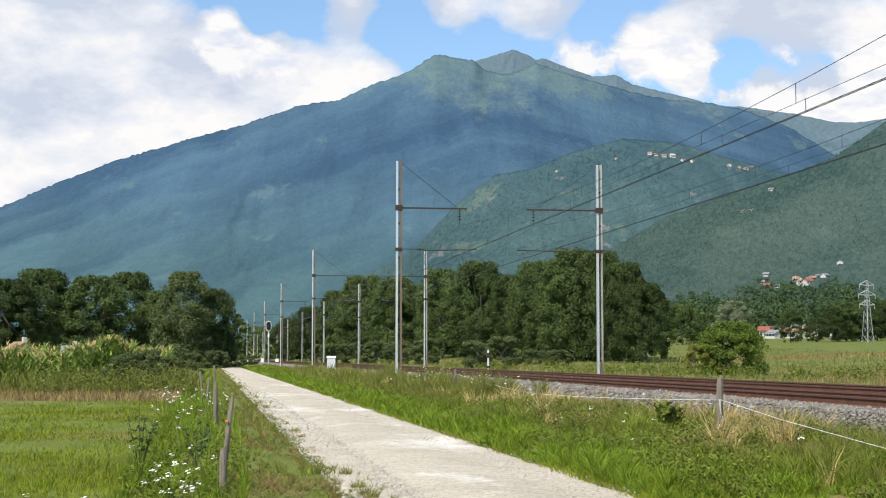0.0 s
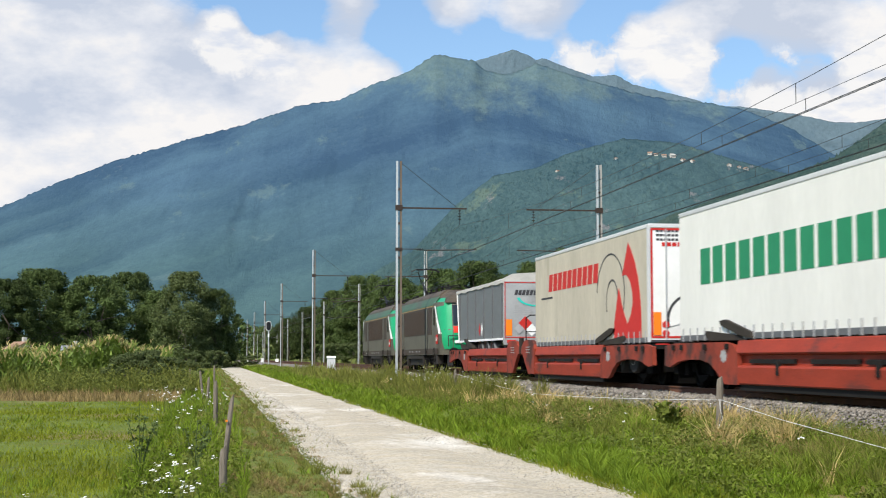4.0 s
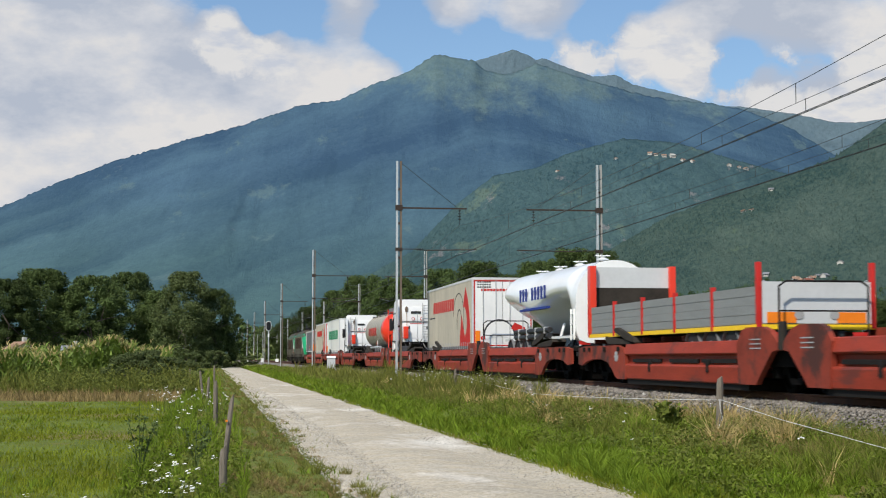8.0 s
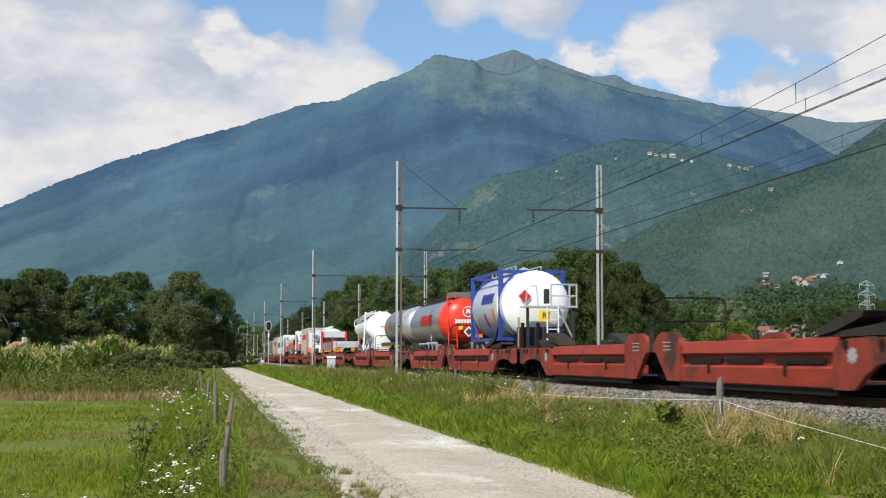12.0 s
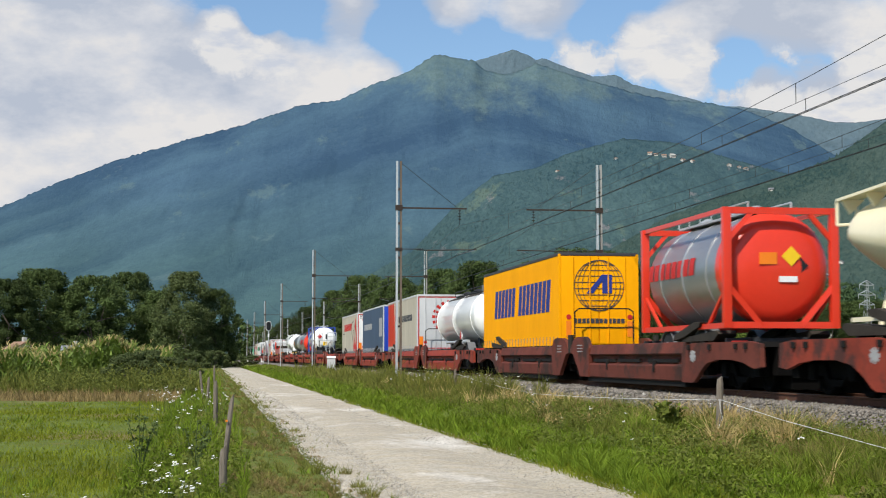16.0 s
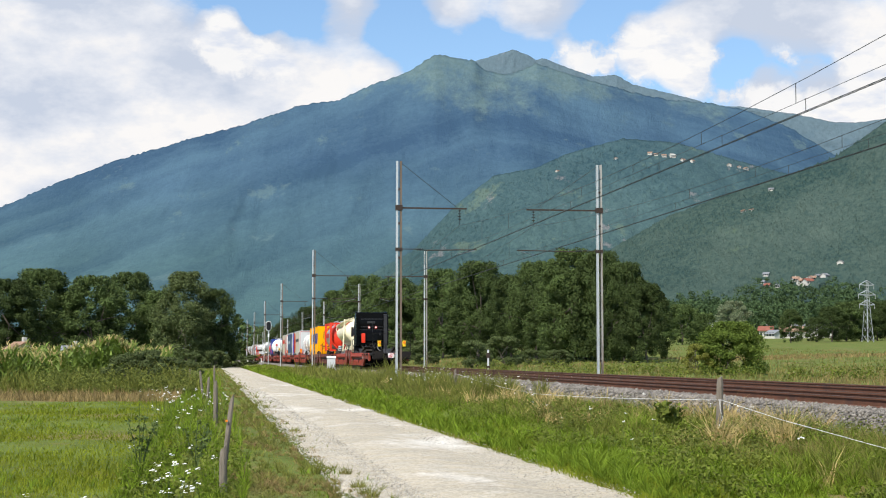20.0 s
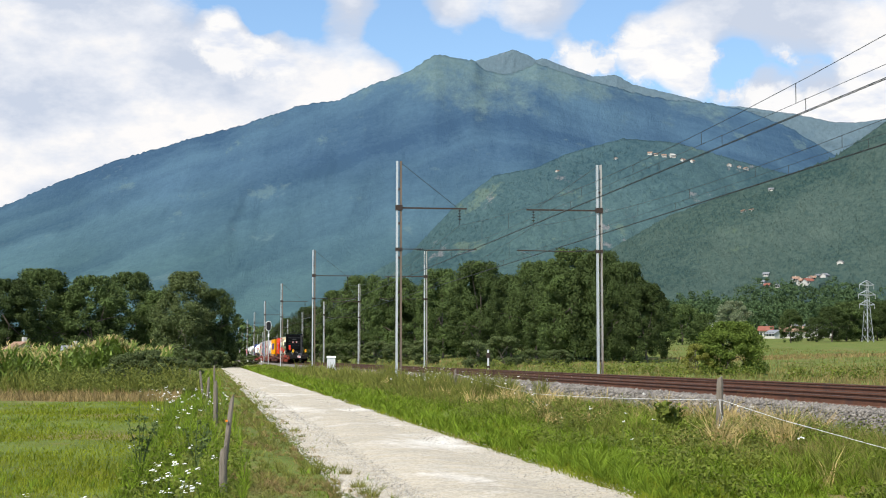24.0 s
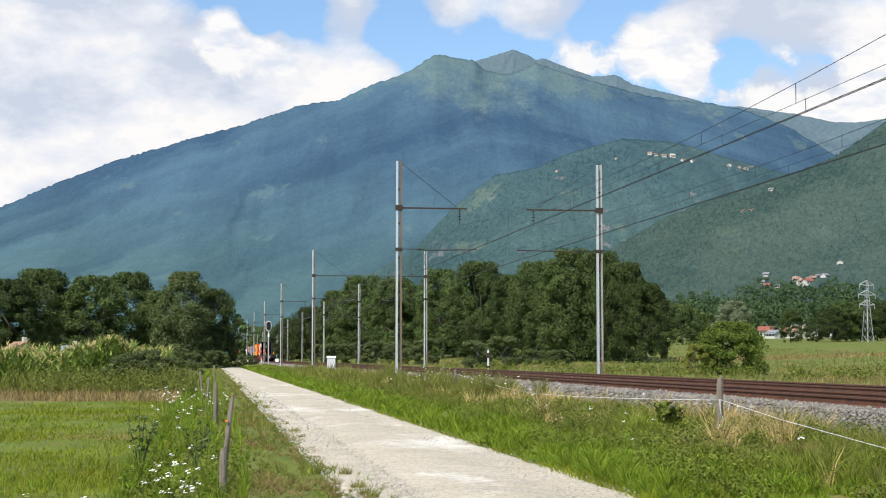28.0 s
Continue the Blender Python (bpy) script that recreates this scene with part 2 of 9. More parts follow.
def road_material():
    """Compacted pale gravel: fine stones, bare bright patches, greyer worn lanes."""
    m = bpy.data.materials.new("gravel_road")
    m.use_nodes = True
    t = m.node_tree
    b = t.nodes["Principled BSDF"]
    coord = t.nodes.new("ShaderNodeTexCoord").outputs["Object"]
    stone = node(t, "ShaderNodeTexVoronoi", Scale=26.0)
    grit = node(t, "ShaderNodeTexNoise", Scale=70.0, Detail=3.0, Roughness=0.7)
    wide = node(t, "ShaderNodeTexNoise", Scale=0.42, Detail=6.0, Roughness=0.62)
    patch = node(t, "ShaderNodeTexNoise", Scale=0.5, Detail=8.0, Roughness=0.7, Distortion=0.3)
    dusty = node(t, "ShaderNodeTexNoise", Scale=1.7, Detail=7.0, Roughness=0.7)
    shift = t.nodes.new("ShaderNodeMapping")
    shift.inputs["Location"].default_value = (11.0, 4.0, 0.0)
    shift.inputs["Scale"].default_value = (0.8, 0.32, 1.0)
    t.links.new(coord, shift.inputs[0])
    for n in (stone, grit, wide, dusty):
        t.links.new(coord, n.inputs["Vector"])
    t.links.new(shift.outputs[0], patch.inputs["Vector"])
    sep = t.nodes.new("ShaderNodeSeparateColor")
    t.links.new(stone.outputs["Color"], sep.inputs[0])
    col = ramp_node(t, wide.outputs[0], [(0.38, (0.40, 0.36, 0.285)), (0.62, (0.49, 0.445, 0.36))])
    col = mix_color(t, ramp_node(t, dusty.outputs[0], [(0.42, (0, 0, 0)), (0.62, (0.8, 0.8, 0.8))]), col, (0.46, 0.395, 0.285))
    col = mix_color(t, ramp_node(t, patch.outputs[0], [(0.54, (0, 0, 0)), (0.62, (0.7, 0.7, 0.7)), (0.7, (1, 1, 1))]), col, (0.66, 0.625, 0.55))
    speck = math_node(t, "MULTIPLY_ADD", sep.outputs[0], 0.42, math_node(t, "MULTIPLY_ADD", grit.outputs[0], 0.5, 0.54))
    comb = t.nodes.new("ShaderNodeCombineColor")
    for i in range(3):
        t.links.new(speck, comb.inputs[i])
    col = mix_color(t, 1.0, col, comb.outputs[0], "MULTIPLY")
    t.links.new(col, b.inputs["Base Color"])
    b.inputs["Roughness"].default_value = 0.95
    b.inputs["Specular IOR Level"].default_value = 0.1
    bn = node(t, "ShaderNodeBump", Strength=0.35, Distance=0.012)
    t.links.new(math_node(t, "ADD", stone.outputs["Distance"], grit.outputs[0]), bn.inputs["Height"])
    t.links.new(bn.outputs[0], b.inputs["Normal"])
    return m


M_ROAD = road_material()
M_STONE = material("ballast_stone", (0.19, 0.172, 0.148), 0.9, vary=0.3, scale=3.0, bump=0.5, bump_scale=30, island=0.45)
M_BED = material("ballast_bed", (0.18, 0.163, 0.14), 0.95, vary=0.4, scale=6.0, bump=1.0, bump_scale=18)
M_RAIL = material("rusty_rail_steel", (0.115, 0.05, 0.029), 0.85, 0.0, vary=0.3, scale=2.0, second=(0.085, 0.042, 0.03), amount=0.4)
M_RAILTOP = material("worn_rail_head", (0.085, 0.058, 0.045), 0.6, 0.0, vary=0.1, scale=2.0)
M_SLEEPER = material("concrete_sleeper", (0.30, 0.27, 0.24), 0.9, vary=0.2, scale=3.0, per_object=0.2)
M_GALV = material("galvanised_steel", (0.56, 0.57, 0.57), 0.5, 0.55, vary=0.14, scale=1.3, second=(0.44, 0.43, 0.42), amount=0.3, stretch=(3, 3, 0.5))
M_RUSTMAST = material("weathered_mast_steel", (0.17, 0.13, 0.10), 0.75, 0.3, vary=0.25, scale=1.2, stretch=(3, 3, 0.5))
M_GALVOLD = material("rust_streaked_galvanised_steel", (0.42, 0.40, 0.37), 0.6, 0.45, vary=0.2, scale=1.0, second=(0.20, 0.15, 0.115), amount=0.62, stretch=(3, 3, 0.22))
M_WIRE = material("oxidised_copper_wire", (0.045, 0.05, 0.048), 0.6, 0.4, vary=0.1)
M_ARM = material("rusted_bracket_steel", (0.042, 0.029, 0.023), 0.8, 0.0, vary=0.25, scale=3)
M_GLASSINS = material("glass_insulator", (0.03, 0.035, 0.035), 0.2, 0.0, vary=0.1)
M_WOODPOST = material("grey_weathered_wood", (0.17, 0.145, 0.115), 0.9, vary=0.35, scale=5, stretch=(6, 6, 0.7), bump=0.6, bump_scale=20)
M_TAPE = material("white_fence_tape", (0.75, 0.75, 0.72), 0.7, vary=0.05)
M_WHITE = material("white_painted_metal", (0.78, 0.78, 0.76), 0.5, vary=0.06, scale=2)
M_BLACK = material("black_painted_metal", (0.018, 0.018, 0.02), 0.5, vary=0.2)

# ---- ground ----
ROAD_L, ROAD_R = 1.62, 5.0
GRADE = [(-900, 26.0), (-300, 4.0), (-60, 0.05), (-6, -0.03), (-0.3, -0.02), (0.5, 0.03), (1.2, -0.02), (1.6, -0.03), (5.0, -0.03), (5.6, 0.05), (8.2, 0.33), (9.4, 0.36), (9.9, 0.22), (18.4, 0.22), (18.9, 0.42), (23, 0.55), (60, 0.75)]


def ground_z(x, y):
    """Height of the ground: a profile across the railway, and the valley side that climbs slowly on the far side of the fields."""
    gx = [g[0] for g in GRADE]
    gz = [g[1] for g in GRADE]
    z = np.interp(x, gx, gz)
    far = np.clip(np.hypot(x, y) - 150, 0, 1600) * np.clip((x - 24) / 60, 0, 1)
    return z + 0.0185 * far


def spaced(near, far, step, grow):
    """Coordinates from near to far whose steps grow."""
    out = [near]
    while out[-1] < far:
        out.append(out[-1] + step)
        step *= grow
    return out


def make_ground():
    xs = sorted(set([-v for v in spaced(6.5, 4700, 1.0, 1.22)] + [round(-6 + 0.25 * i, 2) for i in range(115)] + spaced(22.8, 4700, 0.8, 1.16)))
    ys = sorted(set([-v for v in spaced(5, 4700, 3, 1.25)] + spaced(0, 120, 1.0, 1.0) + spaced(123, 4800, 3, 1.06)))
    X, Y = np.meshgrid(xs, ys)
    Z = ground_z(X, Y)
    wob = np.array([[noise.noise(Vector((x * 0.35, y * 0.22, 0))) for x in xs] for y in ys])
    soft = np.clip((np.abs(X - 3.3) - 1.9) / 0.6, 0, 1) * np.clip((np.abs(X - 14.1) - 4.3) / 0.5, 0, 1)
    Z = Z + 0.09 * wob * soft
    n, m = len(ys), len(xs)
    idx = np.arange(n * m).reshape(n, m)
    faces = np.stack([idx[:-1, :-1], idx[:-1, 1:], idx[1:, 1:], idx[1:, :-1]], -1).reshape(-1, 4)
    me = cloud_mesh("ground", np.stack([X, Y, Z], -1).reshape(-1, 3), faces, M_SOIL, True)
    return tagged(new("ground", me), "green and straw-coloured summer meadow on flat valley floor", "ground", kind="structure")


def make_road():
    """A track of pale gravel with ragged edges, a shallow crown and two worn wheel ruts."""
    ys = [-40 + 0.5 * i for i in range(0, 240)] + [80 + 2.5 * i for i in range(0, 84)]
    cols = 25
    verts = []
    for y in ys:
        el = ROAD_L + 0.3 * noise.noise(Vector((y * 0.55, 3, 0))) + 0.06 * noise.noise(Vector((y * 2.3, 9, 0)))
        er = ROAD_R + 0.16 * noise.noise(Vector((y * 0.45, 17, 0))) + 0.07 * noise.noise(Vector((y * 2.1, 29, 0)))
        for i in range(cols):
            f = i / (cols - 1)
            x = el + (er - el) * f
            crown = 0.045 * math.sin(math.pi * f) - 0.03 * math.exp(-((f - 0.25) / 0.1) ** 2) - 0.03 * math.exp(-((f - 0.75) / 0.1) ** 2)
            verts.append((x, y, (-0.06 if i in (0, cols - 1) else 0.0) + crown + 0.008 * noise.noise(Vector((x * 1.1, y * 0.5, 4)))))
    n = len(ys)
    idx = np.arange(n * cols).reshape(n, cols)
    faces = np.stack([idx[:-1, :-1], idx[:-1, 1:], idx[1:, 1:], idx[1:, :-1]], -1).reshape(-1, 4)
    return tagged(new("road", cloud_mesh("road", verts, faces, M_ROAD, True)), "pale compacted gravel farm road with worn ruts", "road", kind="structure")


make_ground()
make_road()


# ---- railway ----
def make_bed():
    bm = bmesh.new()
    outline = [(9.75, 0.12), (10.55, 0.70), (17.55, 0.70), (18.5, 0.12)]
    ys = [-480 + 24 * i for i in range(70)]
    loft(bm, [[(x, y, z) for x, z in outline] for y in ys])
    ob = finish("ballast_bed", bm, M_BED)
    return tagged(ob, "grey crushed stone bed under the two tracks", "ballast", kind="structure")


RAIL_SECTION = [(-0.075, -0.172), (-0.075, -0.160), (-0.012, -0.140), (-0.010, -0.045), (-0.036, -0.035), (-0.036, -0.006), (0.036, -0.006), (0.036, -0.035), (0.010, -0.045), (0.012, -0.140), (0.075, -0.160), (0.075, -0.172)]


def make_track(centre, label):
    e = empty("rail_track", centre, 0, RAIL_Z)
    for side in (-1, 1):
        bm = bmesh.new()
        loft(bm, [[(side * 0.7525 + x, y, z) for x, z in RAIL_SECTION] for y in (-480, 1200)])
        part("rail", bm, M_RAIL, e, "rust-brown steel rail", 0)
        bm = bmesh.new()
        box(bm, side * 0.7525 - 0.034, side * 0.7525 + 0.034, -480, 1200, -0.006, 0.0)
        part("rail_head", bm, M_RAILTOP, e, "worn brown running surface", 0)
    return tagged(e, label, "railway track", "pair of tracks")


make_bed()
tracks = [make_track(TRACK_NEAR, "rusty railway track on grey ballast beside the path"), make_track(TRACK_FAR, "rusty railway track on grey ballast beside the fields")]


# ---- masts and overhead wires ----
MAST_STEP, MAST_FIRST = 63.0, 74.5
MAST_NEAR_X, MAST_FAR_X = 9.15, 19.35
MAST_TOP = 11.35
CONTACT_Z, AUX_Z, HANG_Z, SAG = 6.72, 6.98, 8.2, 0.95


def channel(bm, s, z0, z1):
    """One U section of a two-channel mast, open towards the middle."""
    pts = [(0.055, -0.11), (0.15, -0.11), (0.15, 0.11), (0.055, 0.11), (0.055, 0.09), (0.132, 0.09), (0.132, -0.09), (0.055, -0.09)]
    return loft(bm, [[(s * x, y, z0) for x, y in pts], [(s * x * 0.9, y * 0.85, z1) for x, y in pts]])


def make_mast(side, reach, inner):
    """A mast whose arms point to side (+1: to the right). Origin at the ground."""
    e = empty("catenary_mast")
    for s, mat, lab in ((-1, M_GALV, "pale galvanised channel"), (1, inner, "rust-streaked channel")):
        bm = bmesh.new()
        channel(bm, s, 0.3, MAST_TOP)
        part("column_channel", bm, mat, e, lab, 0)
    bm = bmesh.new()
    box(bm, -0.4, 0.4, -0.4, 0.4, -0.3, 0.42, 0.03)
    part("footing", bm, M_SLEEPER, e, "weathered concrete footing")
    bm = bmesh.new()
    box(bm, *sorted((side * 0.13, side * (reach + 0.35))), -0.04, 0.04, 8.99, 9.06)
    box(bm, -0.17, 0.17, -0.14, 0.14, 8.9, 9.16)
    part("upper_arm", bm, M_ARM, e, "brown steel bracket arm")
    bm = bmesh.new()
    rod(bm, (side * 0.12, 0, MAST_TOP - 0.1), (side * (reach - 0.15), 0, 9.1), 0.014, 5)
    part("tie", bm, M_WIRE, e, "thin steel tie rod")
    bm = bmesh.new()
    for i in range(4):
        turned_z(bm, side * reach, 0, 8.90 - 0.14 * i, 0.085, 0.06)
    rod(bm, (side * reach, 0, 8.98), (side * reach, 0, HANG_Z), 0.016, 5)
    part("insulator", bm, M_GLASSINS, e, "string of dark disc insulators")
    bm = bmesh.new()
    z = 6.98
    box(bm, -0.17, 0.17, -0.13, 0.13, z - 0.1, z + 0.06)
    rod(bm, (side * 0.13, 0, z), (side * 0.9, 0, z), 0.02, 6)
    rod(bm, (side * 1.25, 0, z - 0.05), (side * (reach + 0.85), 0, z), 0.026, 6)
    part("steady_arm", bm, M_ARM, e, "rusty registration tube")
    bm = bmesh.new()
    for i in range(3):
        rod(bm, (side * (0.92 + 0.11 * i), 0, z - 0.01), (side * (0.98 + 0.11 * i), 0, z - 0.02), 0.06, 8)
    rod(bm, (side * 0.88, 0, z), (side * 1.3, 0, z - 0.04), 0.02, 6)
    part("arm_insulator", bm, M_GLASSINS, e, "dark ribbed insulator")
    bm = bmesh.new()
    path_rod(bm, [(side * (reach + 0.8), 0, z - 0.02), (side * (reach + 0.25), 0.1, CONTACT_Z + 0.1), (side * (reach - 0.2), 0.15, CONTACT_Z + 0.03)], 0.014, 5)
    part("pull_off", bm, M_GALV, e, "thin light metal pull-off rod")
    for k in range(6):
        bm = bmesh.new()
        box(bm, -0.10, 0.10, -0.09, 0.09, 9.9 - 1.7 * k, 10.0 - 1.7 * k)
        part("batten", bm, M_ARM, e, "rusty batten plate")
    return tagged(e, "grey steel overhead-line mast with rusty bracket arms", "mast", "overhead-line masts")


def turned_z(bm, x, y, z, r, h):
    rings = [[(x + k * r * math.cos(a * math.pi / 5), y + k * r * math.sin(a * math.pi / 5), z + dz) for a in range(10)] for k, dz in ((0.25, h), (1.0, 0.25 * h), (0.9, 0), (0.25, -0.02))]
    return loft(bm, rings)


mast_l = make_mast(1, TRACK_NEAR - MAST_NEAR_X, M_RUSTMAST)
mast_r = make_mast(-1, MAST_FAR_X - TRACK_FAR, M_GALVOLD)
MASTS_Y = [MAST_FIRST + MAST_STEP * k for k in range(-2, 13)]
mast_l.matrix_basis, mast_r.matrix_basis = pose(MAST_NEAR_X, MAST_FIRST, 0), pose(MAST_FAR_X, MAST_FIRST, 0)
for my in MASTS_Y:
    if my != MAST_FIRST:
        copy_thing(mast_l, pose(MAST_NEAR_X, my, 0))
        copy_thing(mast_r, pose(MAST_FAR_X, my, 0))


def make_wires(centre, label):
    e = empty("overhead_line", centre, 0, 0)
    spans = list(zip(MASTS_Y, MASTS_Y[1:]))
    hang = lambda f: HANG_Z - SAG * 4 * f * (1 - f)
    bm = bmesh.new()
    for a, b in spans:
        path_rod(bm, [(0, a + (b - a) * i / 14, hang(i / 14)) for i in range(15)], 0.008, 5)
    part("messenger_wire", bm, M_WIRE, e)
    bm = bmesh.new()
    rod(bm, (0, MASTS_Y[0], AUX_Z), (0, MASTS_Y[-1], AUX_Z), 0.006, 5)
    part("auxiliary_wire", bm, M_WIRE, e)
    for s in (-0.03, 0.03):
        bm = bmesh.new()
        rod(bm, (s, MASTS_Y[0], CONTACT_Z), (s, MASTS_Y[-1], CONTACT_Z), 0.009, 6)
        part("contact_wire", bm, M_WIRE, e)
    for k, (a, b) in enumerate(spans[1:5]):
        for i in range(1, 10):
            y = a + (b - a) * i / 10
            bm = bmesh.new()
            rod(bm, (0, y, hang(i / 10)), (0, y, AUX_Z), 0.009, 5)
            part("dropper", bm, M_WIRE, e)
        for i in range(12):
            y = a + (b - a) * (i + 0.5) / 12
            bm = bmesh.new()
            rod(bm, (0, y, AUX_Z + 0.02), (0, y, CONTACT_Z), 0.008, 5)
            part("short_dropper", bm, M_WIRE, e)
    return tagged(e, label, "overhead wires", "overhead lines")


make_wires(TRACK_NEAR, "dark copper overhead wires hung between steel masts")
make_wires(TRACK_FAR, "dark copper overhead wires hung between steel masts")

# ---- mountains ----
M_MOUNT = None


def mountain_material(name, forest, forest2, low, meadow, rock, tree_line, scale, clearing=0.55, rocks=0.68, meadows=1.0, facing=6.0, summit=650.0, grain=0.45):
    """Forest with fine crowns, its base colours tinted blue for the haze of distance; greener towards the valley, open
    pastures above the tree line, a few clearings and cliffs.
    """
    m = bpy.data.materials.new(name)
    m.use_nodes = True
    t = m.node_tree
    b = t.nodes["Principled BSDF"]
    coord = t.nodes.new("ShaderNodeTexCoord").outputs["Object"]
    along = t.nodes.new("ShaderNodeMapping")
    along.inputs["Scale"].default_value = (1.0, 0.4, 0.8)
    swing = t.nodes.new("ShaderNodeMapping")
    swing.inputs["Rotation"].default_value = (0, 0, radians(facing))
    t.links.new(coord, swing.inputs[0])
    t.links.new(swing.outputs[0], along.inputs[0])
    big = node(t, "ShaderNodeTexNoise", Scale=0.0035 * scale, Detail=6.0, Roughness=0.6)
    small = node(t, "ShaderNodeTexNoise", Scale=0.10 * scale, Detail=5.0, Roughness=0.75)
    crown = node(t, "ShaderNodeTexVoronoi", Scale=0.13 * scale)
    patch = node(t, "ShaderNodeTexNoise", Scale=0.008 * scale, Detail=10.0, Roughness=0.7)
    cliff = node(t, "ShaderNodeTexNoise", Scale=0.010 * scale, Detail=10.0, Roughness=0.75)
    for n in (big, small, crown, patch, cliff):
        t.links.new(along.outputs[0], n.inputs["Vector"])
    z = t.nodes.new("ShaderNodeSeparateXYZ")
    t.links.new(coord, z.inputs[0])
    tone = math_node(t, "ADD", math_node(t, "MULTIPLY", big.outputs[0], 1 - grain), math_node(t, "MULTIPLY", small.outputs[0], grain))
    tone = math_node(t, "MULTIPLY_ADD", crown.outputs["Distance"], -0.12 * grain, math_node(t, "ADD", tone, 0.06 * grain))
    up = math_node(t, "DIVIDE", z.outputs[2], tree_line)
    # tone bands down both flanks: darker conifer stands, also painted for ridge shading
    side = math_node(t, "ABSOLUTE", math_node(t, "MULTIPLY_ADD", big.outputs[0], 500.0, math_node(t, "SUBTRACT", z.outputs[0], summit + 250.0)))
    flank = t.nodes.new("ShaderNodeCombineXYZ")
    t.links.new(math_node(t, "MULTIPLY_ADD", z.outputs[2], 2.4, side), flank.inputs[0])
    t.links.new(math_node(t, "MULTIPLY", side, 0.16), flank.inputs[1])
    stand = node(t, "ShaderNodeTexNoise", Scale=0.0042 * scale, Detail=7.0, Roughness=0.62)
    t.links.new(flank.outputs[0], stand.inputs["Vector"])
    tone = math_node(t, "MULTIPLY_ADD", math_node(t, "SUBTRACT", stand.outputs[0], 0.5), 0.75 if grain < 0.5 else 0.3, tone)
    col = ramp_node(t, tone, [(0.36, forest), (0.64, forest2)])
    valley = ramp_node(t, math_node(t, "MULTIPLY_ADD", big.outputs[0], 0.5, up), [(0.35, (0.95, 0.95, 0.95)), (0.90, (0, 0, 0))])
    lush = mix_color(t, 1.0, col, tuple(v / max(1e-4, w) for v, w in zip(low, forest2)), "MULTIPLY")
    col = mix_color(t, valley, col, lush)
    high = math_node(t, "MULTIPLY_ADD", patch.outputs[0], 1.2, math_node(t, "SUBTRACT", up, 0.6))
    col = mix_color(t, ramp_node(t, math_node(t, "MULTIPLY", high, 0.5), [(0.44, (0, 0, 0)), (0.56, (meadows, meadows, meadows))]), col, mix_color(t, ramp_node(t, small.outputs[0], [(0.35, (0, 0, 0)), (0.65, (1, 1, 1))]), tuple(0.85 * v for v in meadow), tuple(1.1 * v for v in meadow)))
    col = mix_color(t, ramp_node(t, patch.outputs[0], [(clearing, (0, 0, 0)), (clearing + 0.05, (0.55, 0.55, 0.55))]), col, meadow)
    col = mix_color(t, ramp_node(t, cliff.outputs[0], [(rocks, (0, 0, 0)), (rocks + 0.05, (0.6, 0.6, 0.6))]), col, rock)
    t.links.new(col, b.inputs["Base Color"])
    b.inputs["Roughness"].default_value = 1.0
    b.inputs["Specular IOR Level"].default_value = 0.0
    bn = node(t, "ShaderNodeBump", Strength=0.55, Distance=9.0 / scale)
    t.links.new(small.outputs[0], bn.inputs["Height"])
    t.links.new(bn.outputs[0], b.inputs["Normal"])
    return m


def ridge_height(az, crest):
    return np.interp(az, [c[0] for c in crest], [c[1] for c in crest])


def field_noise(x, y, seed, octaves=5, rough=0.5):
    """Smooth lattice noise over arrays, -1 to 1."""
    out, amp, total = np.zeros_like(x), 1.0, 0.0
    for o in range(octaves):
        xi, yi = np.floor(x), np.floor(y)
        fx, fy = x - xi, y - yi
        fx, fy = fx * fx * fx * (fx * (fx * 6 - 15) + 10), fy * fy * fy * (fy * (fy * 6 - 15) + 10)
        h = lambda i, j: np.modf(np.abs(np.sin(i * 127.1 + j * 311.7 + (seed + o * 3.7) * 74.7) * 43758.5453))[0]
        v = (h(xi, yi) * (1 - fx) + h(xi + 1, yi) * fx) * (1 - fy) + (h(xi, yi + 1) * (1 - fx) + h(xi + 1, yi + 1) * fx) * fy
        v = v * 2 - 1
        out += amp * v
        total += amp
        amp *= rough
        x, y = x * 2.03 + 5.3, y * 2.03 + 1.7
    return out / total


